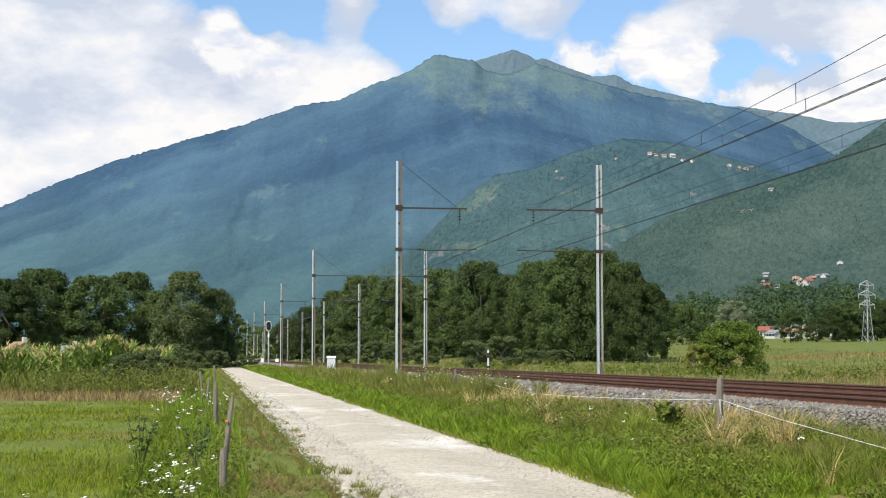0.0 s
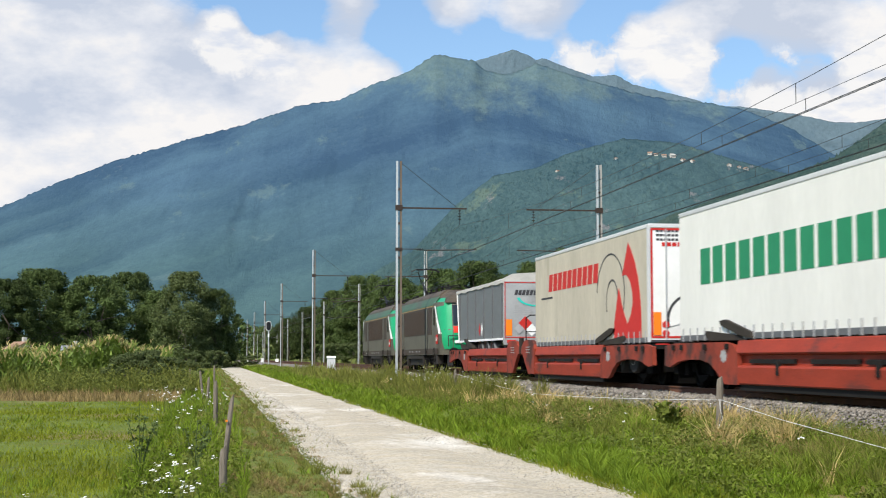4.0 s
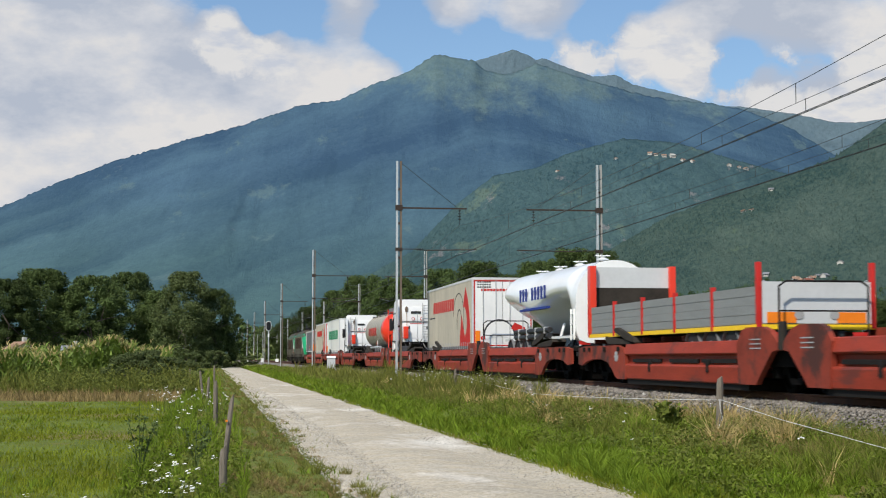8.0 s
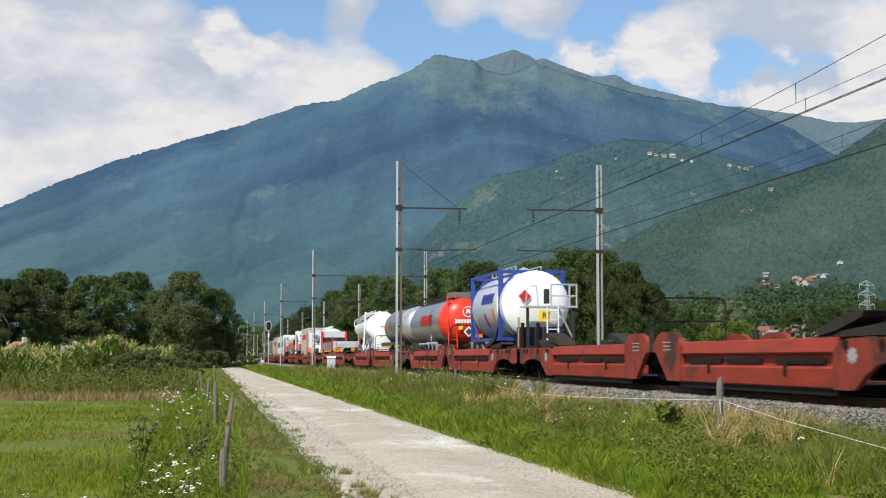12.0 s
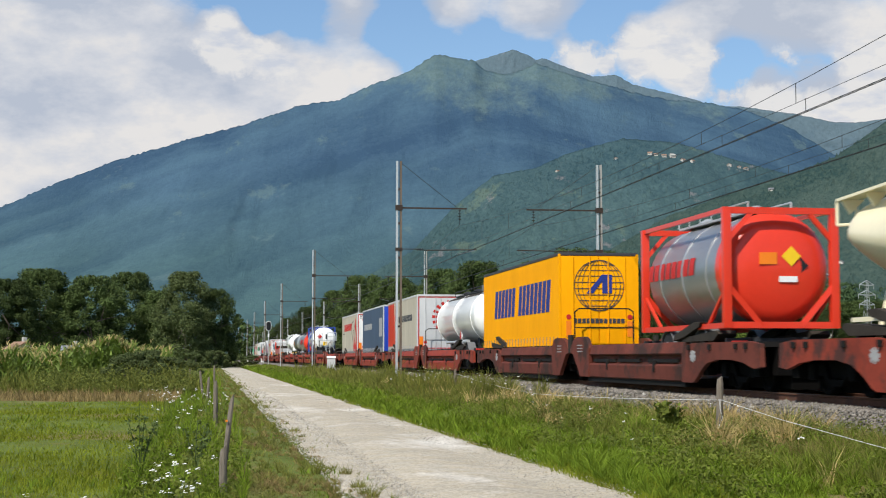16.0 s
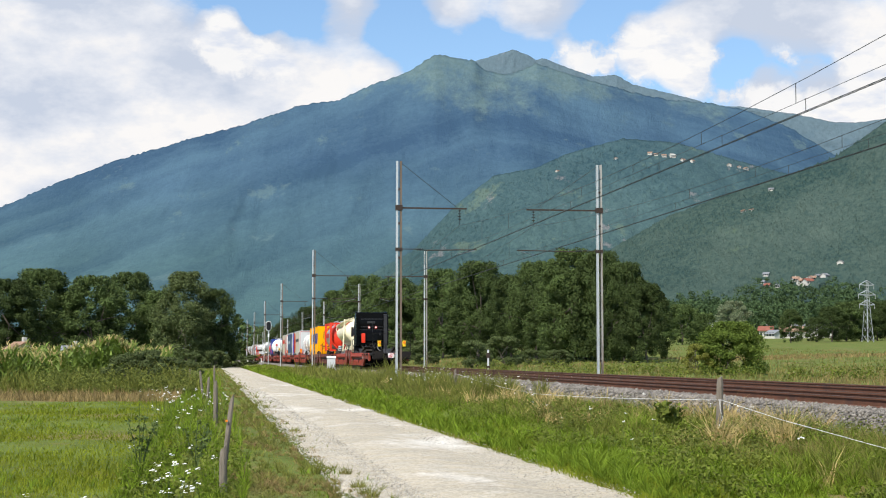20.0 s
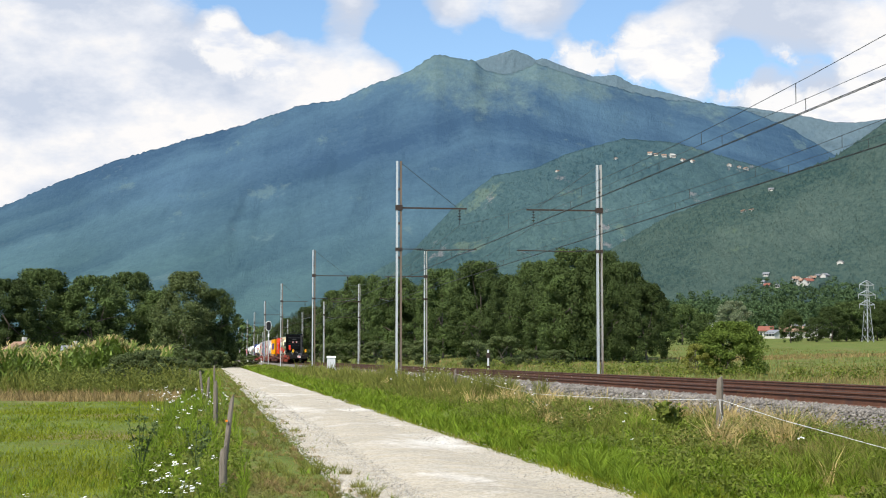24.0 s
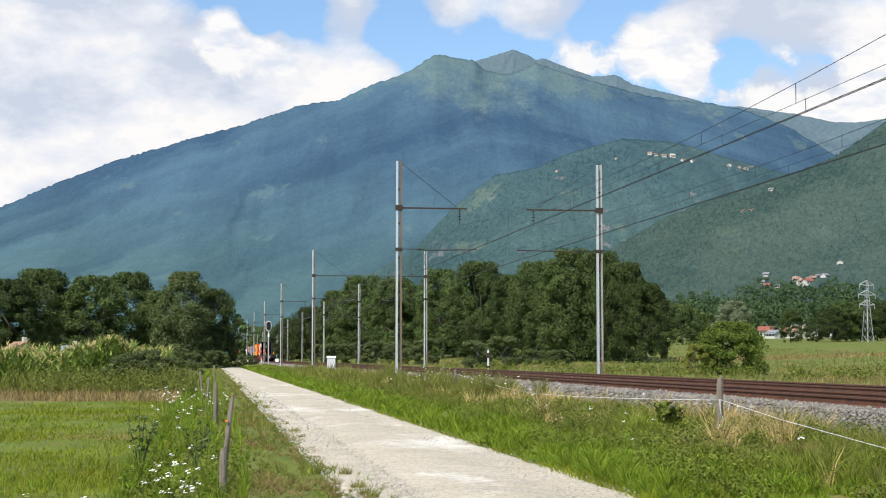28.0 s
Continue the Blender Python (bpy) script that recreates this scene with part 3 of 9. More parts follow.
def make_mountain(name, label, crest, d_foot, d_crest, foot_el, mat, seed, spur=0.12, cols=420, rows=120, rough=0.004, trees=0.0, forest=None):
    """A mountainside as polar terrain: rises from its foot to the crest (heading, height in degrees), cut by branching gullies; falls away behind."""
    az = np.linspace(crest[0][0], crest[-1][0], cols)
    top = ridge_height(az, crest)
    half = cols // 12
    calm = np.convolve(np.pad(top, half, mode="edge"), np.ones(2 * half + 1) / (2 * half + 1), mode="valid")
    A, Wg = np.meshgrid(az, np.linspace(0, 1, rows + 1))
    lean = np.tanh((A - 9.0) * 0.05)
    run = A - 13.0 * (1 - Wg) * lean
    bend = field_noise(A * 0.5, Wg * 3.0, seed + 1, 3)
    folds = field_noise(run * 0.42 + 0.5 * bend, Wg * 1.3, seed, 3, 0.5)
    gully = field_noise(run * 1.1 + 0.6 * bend, Wg * 3.2, seed + 2, 4, 0.5)
    fine = field_noise(A * 6.0, Wg * 34.0, seed + 5, 4, 0.6)
    edge = np.sin(math.pi * np.minimum(1.0, Wg * 1.02)) ** 0.6
    d = d_foot + (d_crest - d_foot) * Wg ** 0.85
    d = d * (1 - (spur * (1.5 * folds + 0.5 * gully) - 0.002 * fine) * edge)
    peak = calm + (top - calm) * Wg ** 5
    el = foot_el + (peak - foot_el) * Wg
    el = el + (top - foot_el) * rough * (4.0 * gully + 1.5 * fine) * (edge * 0.6 + 0.05)
    el[-1] += 0.03 * field_noise(az * 7, az * 0 + 2.0, seed, 5) + trees * np.random.default_rng(int(seed * 10)).random(cols) ** 2
    a = np.radians(A)
    verts = np.stack([d * np.sin(a), d * np.cos(a), EYE_Z + d * np.tan(np.radians(el))], -1).reshape(-1, 3)
    a = np.radians(az)     # the far side falls away
    back = np.stack([d_crest * 1.12 * np.sin(a), d_crest * 1.12 * np.cos(a), np.full(cols, -30.0)], -1)
    idx = np.arange((rows + 2) * cols).reshape(rows + 2, cols)
    faces = np.stack([idx[:-1, :-1], idx[:-1, 1:], idx[1:, 1:], idx[1:, :-1]], -1).reshape(-1, 4)
    ob = new(name, cloud_mesh(name, np.concatenate([verts, back]), faces, mat, True))
    if forest:
        # tree crowns all over the slope: count, radius, highest share of the slope
        count, size, limit = forest
        r = np.random.default_rng(int(seed * 100))
        grid = verts.reshape(rows + 1, cols, 3)
        fi = np.clip((-9.5 + 37.0 * r.random(count) - az[0]) / (az[-1] - az[0]), 0, 0.999) * (cols - 1)
        fj = (limit + 0.06 * field_noise(fi * 0.05, fi * 0, seed + 9, 4)) * r.random(count) ** 0.8 * rows
        fj = np.clip(fj, 0, rows - 1.01)
        i0, j0 = fi.astype(int), fj.astype(int)
        u, v = (fi - i0)[:, None], (fj - j0)[:, None]
        base = (grid[j0, i0] * (1 - u) + grid[j0, i0 + 1] * u) * (1 - v) + (grid[j0 + 1, i0] * (1 - u) + grid[j0 + 1, i0 + 1] * u) * v
        rad = size * (0.55 + 0.9 * r.random(count))
        tall = rad * (0.55 + 0.7 * r.random(count) ** 2)
        turn = r.random(count) * 6.3
        ring = np.empty((count, 6, 3))
        for k in range(5):
            q = turn + k * 2 * math.pi / 5
            wob = rad * (0.8 + 0.4 * r.random(count))
            ring[:, k] = base + np.stack([wob * np.cos(q), wob * np.sin(q), -1.3 * rad], -1)
        ring[:, 5] = base + np.stack([0 * rad, 0 * rad, tall], -1)
        f = (np.arange(count) * 6)[:, None, None] + np.array([(k, (k + 1) % 5, 5) for k in range(5)])[None]
        tagged(new("mountain_trees", cloud_mesh("mountain_trees", ring.reshape(-1, 3), f.reshape(-1, 3), mat, True)), "dense tree crowns covering the " + name.replace("_", " "), "forest", kind="stuff")
    return tagged(ob, label, "mountain", kind="structure")


CREST_MAIN = [(-30, 2.2), (-12, 3.8), (-7.65, 5.43), (-5.67, 6.37), (-3.66, 7.21), (-0.57, 8.2), (1.11, 8.68), (3.23, 9.43), (4.72, 9.66), (6.0, 10.26), (7.3, 10.7), (8.37, 11.39), (9.83, 11.15), (10.22, 10.82), (10.74, 10.67), (11.27, 10.62), (11.81, 10.85), (12.24, 11.03), (13.03, 10.77), (14.46, 10.31), (15.90, 9.88), (17.33, 9.55), (18.74, 9.43), (20.12, 9.10), (21.67, 8.41), (23.5, 7.2), (28, 5.0), (40, 2.5)]
CREST_PEAK = [(6.87, 9.22), (8.80, 10.48), (9.98, 11.17), (10.74, 11.40), (11.34, 11.56), (11.81, 11.41), (12.20, 11.18), (12.46, 11.24), (13.31, 10.91), (14.38, 10.52), (14.91, 10.55), (15.27, 10.56), (15.86, 10.20), (17.13, 9.87), (18.38, 9.51), (20.24, 8.41)]
CREST_BACK = [(15, 8.0), (18.6, 9.3), (19.7, 9.3), (21.8, 8.95), (23.2, 8.6), (24.1, 8.55), (25.3, 8.65), (30, 7.0), (40, 3.0)]
CREST_SPUR = [(3.0, 1.6), (5.5, 2.9), (7.5, 4.0), (9.2, 5.8), (10.6, 6.85), (12.2, 7.15), (13.5, 7.7), (15.5, 8.2), (17.5, 8.0), (19.5, 7.35), (22, 6.6), (25, 6.0), (30, 4.0), (36, 1.5)]
CREST_RIGHT = [(11.5, 1.6), (13.2, 2.6), (15.2, 4.2), (17.2, 5.3), (19.5, 6.1), (21.5, 6.7), (23.2, 7.3), (25.0, 8.5), (28, 10.5), (36, 12.0)]
CREST_LOW = [(3.6, 1.2), (4.8, 2.6), (5.6, 3.15), (6.2, 3.2), (7.0, 2.7), (8.6, 1.3)]
# the blue in these base colours stands in for distance haze
M_MAIN = mountain_material("haze_blue_mountain_forest", (0.036, 0.072, 0.120), (0.067, 0.122, 0.170), (0.080, 0.142, 0.138), (0.100, 0.152, 0.160), (0.17, 0.17, 0.18), 760, 1.0, 0.605, 0.655, 1.0, 6.0, 650.0, 0.3)
M_PEAK = mountain_material("haze_blue_peak_pasture", (0.072, 0.116, 0.150), (0.098, 0.148, 0.182), (0.098, 0.150, 0.182), (0.104, 0.150, 0.176), (0.15, 0.175, 0.20), 600, 1.0, 0.60, 0.62)
M_SPURM = mountain_material("haze_blue_spur_forest", (0.027, 0.058, 0.078), (0.072, 0.122, 0.130), (0.078, 0.128, 0.112), (0.115, 0.155, 0.115), (0.22, 0.20, 0.20), 620, 1.5, 0.59, 0.605, 0.7, 14.0, 650.0, 0.5)
M_RIGHTM = mountain_material("haze_tinted_hillside_forest", (0.024, 0.050, 0.056), (0.077, 0.108, 0.100), (0.080, 0.112, 0.088), (0.092, 0.130, 0.080), (0.22, 0.20, 0.17), 900, 2.6, 0.62, 0.71, 0.6, 21.0, 700.0, 0.55)
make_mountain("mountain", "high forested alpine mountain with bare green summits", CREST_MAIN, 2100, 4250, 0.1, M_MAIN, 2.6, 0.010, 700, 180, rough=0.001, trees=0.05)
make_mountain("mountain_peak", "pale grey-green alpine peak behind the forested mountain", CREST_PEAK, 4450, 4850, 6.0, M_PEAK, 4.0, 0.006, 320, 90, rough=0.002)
make_mountain("back_ridge", "distant rocky alpine ridge with haze blue in its colour", CREST_BACK, 4350, 4650, 2.0, M_PEAK, 7.0, 0.008, 260, 70, rough=0.002)
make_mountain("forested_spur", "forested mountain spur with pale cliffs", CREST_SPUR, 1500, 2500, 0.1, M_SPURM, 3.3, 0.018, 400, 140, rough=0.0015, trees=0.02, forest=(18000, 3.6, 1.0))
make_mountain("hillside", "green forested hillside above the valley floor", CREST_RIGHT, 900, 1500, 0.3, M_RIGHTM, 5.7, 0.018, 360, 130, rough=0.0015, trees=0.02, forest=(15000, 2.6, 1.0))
make_mountain("blue_hill", "low wooded hill with haze blue in its colour", CREST_LOW, 1300, 1450, 0.1, M_SPURM, 9.1, 0.02, 80, 24)

# ---- the train ----
M_RED = material("faded_red_wagon_paint", (0.29, 0.038, 0.018), 0.6, vary=0.25, scale=1.4, second=(0.15, 0.034, 0.024), amount=0.36, bump=0.1, bump_scale=6, stretch=(1, 0.6, 2.2))
M_REDOLD = material("worn_dark_red_paint", (0.24, 0.038, 0.020), 0.68, vary=0.3, scale=1.6, second=(0.07, 0.026, 0.02), amount=0.5)
M_REDDIRTY = material("grimy_red_wagon_paint", (0.135, 0.034, 0.022), 0.75, vary=0.35, scale=1.3, second=(0.045, 0.022, 0.017), amount=0.5)
M_GRIME = material("black_grimy_steel", (0.010, 0.0085, 0.0075), 0.85, 0.0, vary=0.4, scale=2.0)
M_FLAP = material("grimy_brown_flap_steel", (0.034, 0.028, 0.022), 0.85, 0.0, vary=0.4, scale=2.5)
# near-black colour stands in for the deep shade under the wagons
M_SHADE = material("shade_black_running_gear", (0.0035, 0.0032, 0.003), 0.95, 0.0, vary=0.4, scale=2.0, spec=0.1)
M_GUARD = material("grey_mudguard_plastic", (0.15, 0.15, 0.155), 0.6, vary=0.2, scale=3)
M_SEAM = material("dull_seam_strip", (0.11, 0.115, 0.12), 0.6, vary=0.2, scale=2)
M_RUBBER = material("black_rubber", (0.02, 0.02, 0.021), 0.8, vary=0.2, scale=6)
M_RIM = material("grey_steel_rim", (0.30, 0.30, 0.30), 0.5, 0.6, vary=0.15)
M_CHASSIS = material("dark_trailer_chassis", (0.035, 0.035, 0.037), 0.6, 0.2, vary=0.3)
M_TARPGREY = material("grey_tipper_side", (0.152, 0.160, 0.163), 0.55, 0.2, vary=0.12, scale=0.8, stretch=(1, 1, 3))
M_GATE = material("dull_grey_tailgate", (0.33, 0.34, 0.34), 0.55, vary=0.12, scale=1.2, second=(0.25, 0.255, 0.25), amount=0.35)
M_TARPTOP = material("pale_grey_roll_tarpaulin", (0.47, 0.455, 0.42), 0.8, vary=0.15, scale=3, bump=0.4, bump_scale=8)
M_CREAMCURT = material("dusty_cream_curtain", (0.47, 0.425, 0.335), 0.7, vary=0.16, scale=0.7, second=(0.36, 0.325, 0.25), amount=0.35, bump=0.25, bump_scale=3, stretch=(1, 1, 0.4))
M_WHITECURT = material("white_curtain", (0.72, 0.71, 0.66), 0.65, vary=0.08, scale=0.7, bump=0.2, bump_scale=3, stretch=(1, 1, 0.4))
M_BLUECURT = material("slate_blue_curtain", (0.055, 0.085, 0.14), 0.6, vary=0.15, scale=0.7, bump=0.2, bump_scale=3, stretch=(1, 1, 0.4))
M_BLUE = material("bright_blue_door", (0.02, 0.06, 0.42), 0.45, vary=0.1)
M_YELLOW = material("golden_yellow_curtain", (0.95, 0.385, 0.0015), 0.75, vary=0.08, scale=0.7, bump=0.2, bump_scale=3, stretch=(1, 1, 0.4), spec=0.08)
M_GREYDOOR = material("light_grey_door", (0.55, 0.56, 0.56), 0.5, vary=0.07, scale=1.2)
M_WHITEDOOR = material("white_rear_door", (0.75, 0.75, 0.73), 0.45, vary=0.06, scale=1.2)
M_LETRED = material("red_print", (0.50, 0.025, 0.02), 0.6, vary=0.1)
M_LETDARK = material("dark_print", (0.05, 0.05, 0.055), 0.6, vary=0.1)
M_LETGREEN = material("green_print", (0.02, 0.22, 0.10), 0.6, vary=0.1)
M_LETBLUE = material("dark_blue_print", (0.02, 0.04, 0.22), 0.6, vary=0.1)
M_LETTEAL = material("teal_print", (0.03, 0.50, 0.42), 0.6, vary=0.1)
M_LETGREY = material("grey_print", (0.35, 0.35, 0.35), 0.6, vary=0.1)
M_ORANGE = material("orange_warning_plate", (0.85, 0.22, 0.015), 0.5, vary=0.06)
M_WARNYEL = material("yellow_warning_plate", (0.85, 0.55, 0.02), 0.5, vary=0.06)
M_WHITEGLOSS = material("glossy_white_tank_paint", (0.86, 0.86, 0.84), 0.24, vary=0.05, scale=1.0, coat=0.4)
M_CREAM = material("cream_silo_paint", (0.82, 0.74, 0.52), 0.32, vary=0.05, scale=1.0, coat=0.2)
M_STEELTANK = material("brushed_steel_tank", (0.42, 0.42, 0.42), 0.36, 0.75, vary=0.16, scale=0.8, stretch=(1, 0.25, 1))
M_BEIGETANK = material("dusty_beige_tank_cladding", (0.36, 0.33, 0.27), 0.5, 0.35, vary=0.14, scale=0.8, stretch=(1, 2, 0.5))
M_REDGLOSS = material("bright_red_tank_paint", (0.70, 0.045, 0.02), 0.32, vary=0.06, scale=1.0, coat=0.2)
M_DARKTANK = material("dark_grey_tank", (0.27, 0.265, 0.25), 0.36, 0.7, vary=0.15, scale=0.8)
M_BRIGHTTANK = material("polished_bright_tank", (0.62, 0.61, 0.58), 0.28, 0.7, vary=0.08, scale=0.8)
M_OLIVECHASSIS = material("olive_brown_chassis", (0.075, 0.068, 0.045), 0.6, 0.2, vary=0.2, scale=1.5)
M_BLUEFRAME = material("dark_blue_frame", (0.03, 0.06, 0.26), 0.45, vary=0.1)
M_TRACTWHITE = material("white_cab_paint", (0.85, 0.85, 0.84), 0.3, vary=0.04, coat=0.3)
M_TRACTBLACK = material("black_cab_paint", (0.003, 0.003, 0.0035), 0.22, vary=0.3, scale=2.0, coat=0.02, spec=0.1)
M_CABGLASS = material("dark_cab_glass", (0.02, 0.025, 0.03), 0.08, vary=0.05, coat=0.5)
M_LOCOGREY = material("warm_grey_loco_paint", (0.102, 0.092, 0.071), 0.45, vary=0.2, scale=0.8, second=(0.076, 0.066, 0.051), amount=0.4, stretch=(1, 1, 1.5))
M_LOCODARK = material("dark_brown_loco_panel", (0.048, 0.031, 0.022), 0.55, vary=0.15, scale=0.8, stretch=(1, 1, 3))
M_LOCOROOF = material("dusty_brown_roof", (0.085, 0.068, 0.050), 0.7, vary=0.3, scale=0.9, second=(0.035, 0.029, 0.024), amount=0.35)
M_LOCOGREEN = material("bright_green_cab_paint", (0.012, 0.30, 0.125), 0.4, vary=0.06, coat=0.3)
M_LOCOBAND = material("dusty_green_roof_edge", (0.045, 0.095, 0.052), 0.55, vary=0.25, scale=0.9, second=(0.06, 0.066, 0.046), amount=0.4)
M_OCHRE = material("dull_ochre_line", (0.34, 0.22, 0.10), 0.6, vary=0.15)
M_LOCOUNDER = material("dusty_underframe", (0.026, 0.022, 0.018), 0.85, 0.0, vary=0.3, scale=2.0)
M_SIDEBOARD = material("ribbed_grey_dropside", (0.24, 0.247, 0.24), 0.55, 0.1, vary=0.12, scale=0.8, stretch=(1, 1, 4))


def side_shape(bm, pts, x, thick=0.008):
    """A flat figure of (y, z) on a side wall at x, standing proud towards -x."""
    a = [bm.verts.new((x - thick, y, z)) for y, z in pts]
    b = [bm.verts.new((x, y, z)) for y, z in pts]
    bm.faces.new(a)
    for i in range(len(pts)):
        j = (i + 1) % len(pts)
        bm.faces.new((a[i], a[j], b[j], b[i]))
    return bm


def end_shape(bm, pts, y, thick=0.008):
    """A flat figure of (x, z) on a rear wall at y, standing proud towards -y."""
    a = [bm.verts.new((x, y - thick, z)) for x, z in pts]
    b = [bm.verts.new((x, y, z)) for x, z in pts]
    bm.faces.new(a)
    for i in range(len(pts)):
        j = (i + 1) % len(pts)
        bm.faces.new((a[i], a[j], b[j], b[i]))
    return bm


def letter_bars(bm, put, u0, u1, z0, z1, n, at, slant=0.0):
    """A row of n plain bars that stands for a printed name."""
    w = (u1 - u0) / n
    for i in range(n):
        a, b = u0 + w * (i + 0.06), u0 + w * (i + 0.84)
        s = slant if u1 > u0 else -slant
        put(bm, [(a, z0), (b, z0), (b + s, z1), (a + s, z1)], at)
    return bm


def arc_band(put, bm, cu, cz, r, w, a0, a1, at, n=20, sq=1.0):
    """A curved band of quads between two angles in degrees."""
    for i in range(n):
        t0, t1 = radians(a0 + (a1 - a0) * i / n), radians(a0 + (a1 - a0) * (i + 1) / n)
        put(bm, [(cu + r * math.cos(t0) * sq, cz + r * math.sin(t0)), (cu + (r + w) * math.cos(t0) * sq, cz + (r + w) * math.sin(t0)),
                 (cu + (r + w) * math.cos(t1) * sq, cz + (r + w) * math.sin(t1)), (cu + r * math.cos(t1) * sq, cz + r * math.sin(t1))], at)
    return bm


def road_wheel(parent, x, y, z, r=0.5, side=-1):
    bm = bmesh.new()
    w = 0.30
    rod_profile = [(0.0, r * 0.6), (0.02, r * 0.97), (0.06, r), (w - 0.06, r), (w - 0.02, r * 0.97), (w, r * 0.6)]
    rings = [[(x + side * (w / 2 - d), y + rr * math.cos(math.pi * i / 10), z + rr * math.sin(math.pi * i / 10)) for i in range(20)] for d, rr in rod_profile]
    loft(bm, rings)
    wheel = part("wheel", bm, M_RUBBER, parent, "black truck tyre")
    bm = bmesh.new()
    rings = [[(x + side * (w / 2 - d), y + rr * math.cos(math.pi * i / 8), z + rr * math.sin(math.pi * i / 8)) for i in range(16)] for d, rr in ((0.005, r * 0.62), (-0.004, r * 0.56), (0.06, r * 0.45), (0.05, r * 0.22), (-0.01, r * 0.18))]
    loft(bm, rings)
    part("rim", bm, M_RIM, wheel, "grey steel rim")
    return wheel


def axle_group(parent, ys, z=0.9, r=0.5):
    for y in ys:
        for s in (-1, 1):
            road_wheel(parent, s * 1.08, y, z, r, s)
        bm = bmesh.new()
        rod(bm, (-1.0, y, z), (1.0, y, z), 0.07, 8)
        part("axle", bm, M_CHASSIS, parent)
        for s in (-1, 1):
            bm = bmesh.new()
            arc = [math.pi * (0.12 + 0.76 * i / 8) for i in range(9)]
            x0, x1 = sorted((s * 0.9, s * 1.24))
            prism(bm, [(y + (r + 0.09) * math.cos(q), z + (r + 0.09) * math.sin(q)) for q in arc] + [(y + (r + 0.07) * math.cos(q), z + (r + 0.07) * math.sin(q)) for q in reversed(arc)], x0, x1)
            part("mudguard", bm, M_GUARD, parent, "grey curved mudguard")


def trailer_chassis(parent, y0, y1, top=1.28, wheels=None, mat=None):
    bm = bmesh.new()
    for s in (-1, 1):
        box(bm, s * 0.5 - 0.07, s * 0.5 + 0.07, y0 + 0.1, y1 - 0.2, top - 0.28, top)
    for i in range(9):
        y = y0 + 0.3 + (y1 - y0 - 0.9) * i / 8
        box(bm, -1.15, 1.15, y - 0.05, y + 0.05, top - 0.14, top - 0.02)
    part("chassis", bm, mat or M_CHASSIS, parent, "dark steel trailer chassis")
    axle_group(parent, wheels or [y0 + 1.7, y0 + 3.0, y0 + 4.3])
    bm = bmesh.new()
    for s in (-1, 1):
        box(bm, s * 0.8 - 0.06, s * 0.8 + 0.06, y1 - 3.0, y1 - 2.85, 0.5, top - 0.1)
        box(bm, s * 0.8 - 0.15, s * 0.8 + 0.15, y1 - 3.05, y1 - 2.8, 0.42, 0.5)
    part("landing_leg", bm, M_CHASSIS, parent)
    bm = bmesh.new()
    box(bm, -1.2, 1.2, y0 - 0.02, y0 + 0.1, 0.85, 0.98)
    box(bm, -0.6, -0.5, y0, y0 + 0.1, 0.9, top)
    box(bm, 0.5, 0.6, y0, y0 + 0.1, 0.9, top)
    part("bumper", bm, M_CHASSIS, parent)


def tail_lamps(parent, y, z):
    for s in (-1, 1):
        bm = bmesh.new()
        box(bm, s * 0.95 - 0.18, s * 0.95 + 0.18, y - 0.03, y, z, z + 0.12, 0.01)
        part("tail_lamp", bm, M_LETRED, parent, "red tail lamp")


# -- rail bogie --
def bogie(parent, y, tread=0.42, base=1.8, mat=None):
    r = tread + RAIL_Z - TRAIN_Z
    bm = bmesh.new()
    for s in (-1, 1):
        prism(bm, [(y - base / 2 - 0.45, r - 0.02), (y - base / 2 - 0.3, r + 0.2), (y - 0.5, r + 0.16), (y - 0.3, r - 0.12), (y + 0.3, r - 0.12), (y + 0.5, r + 0.16), (y + base / 2 + 0.3, r + 0.2), (y + base / 2 + 0.45, r - 0.02), (y + 0.5, r - 0.06), (y + 0.25, r - 0.24), (y - 0.25, r - 0.24), (y - 0.5, r - 0.06)], s * 1.0 - 0.07, s * 1.0 + 0.07)
    box(bm, -0.95, 0.95, y - 0.3, y + 0.3, r - 0.1, r + 0.15)
    b = part("bogie_frame", bm, mat or M_SHADE, parent, "near-black bogie frame")
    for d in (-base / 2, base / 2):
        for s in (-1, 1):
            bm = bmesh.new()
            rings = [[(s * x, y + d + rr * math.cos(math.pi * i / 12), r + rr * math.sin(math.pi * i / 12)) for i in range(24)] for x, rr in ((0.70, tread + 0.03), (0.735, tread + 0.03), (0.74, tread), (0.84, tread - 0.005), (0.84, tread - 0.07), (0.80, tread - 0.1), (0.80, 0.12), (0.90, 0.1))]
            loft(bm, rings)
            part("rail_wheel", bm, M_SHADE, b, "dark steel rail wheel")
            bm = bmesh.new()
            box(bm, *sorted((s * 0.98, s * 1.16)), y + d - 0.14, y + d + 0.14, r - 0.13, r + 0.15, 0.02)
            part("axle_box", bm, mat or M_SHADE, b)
    return b


HALF = 16.79


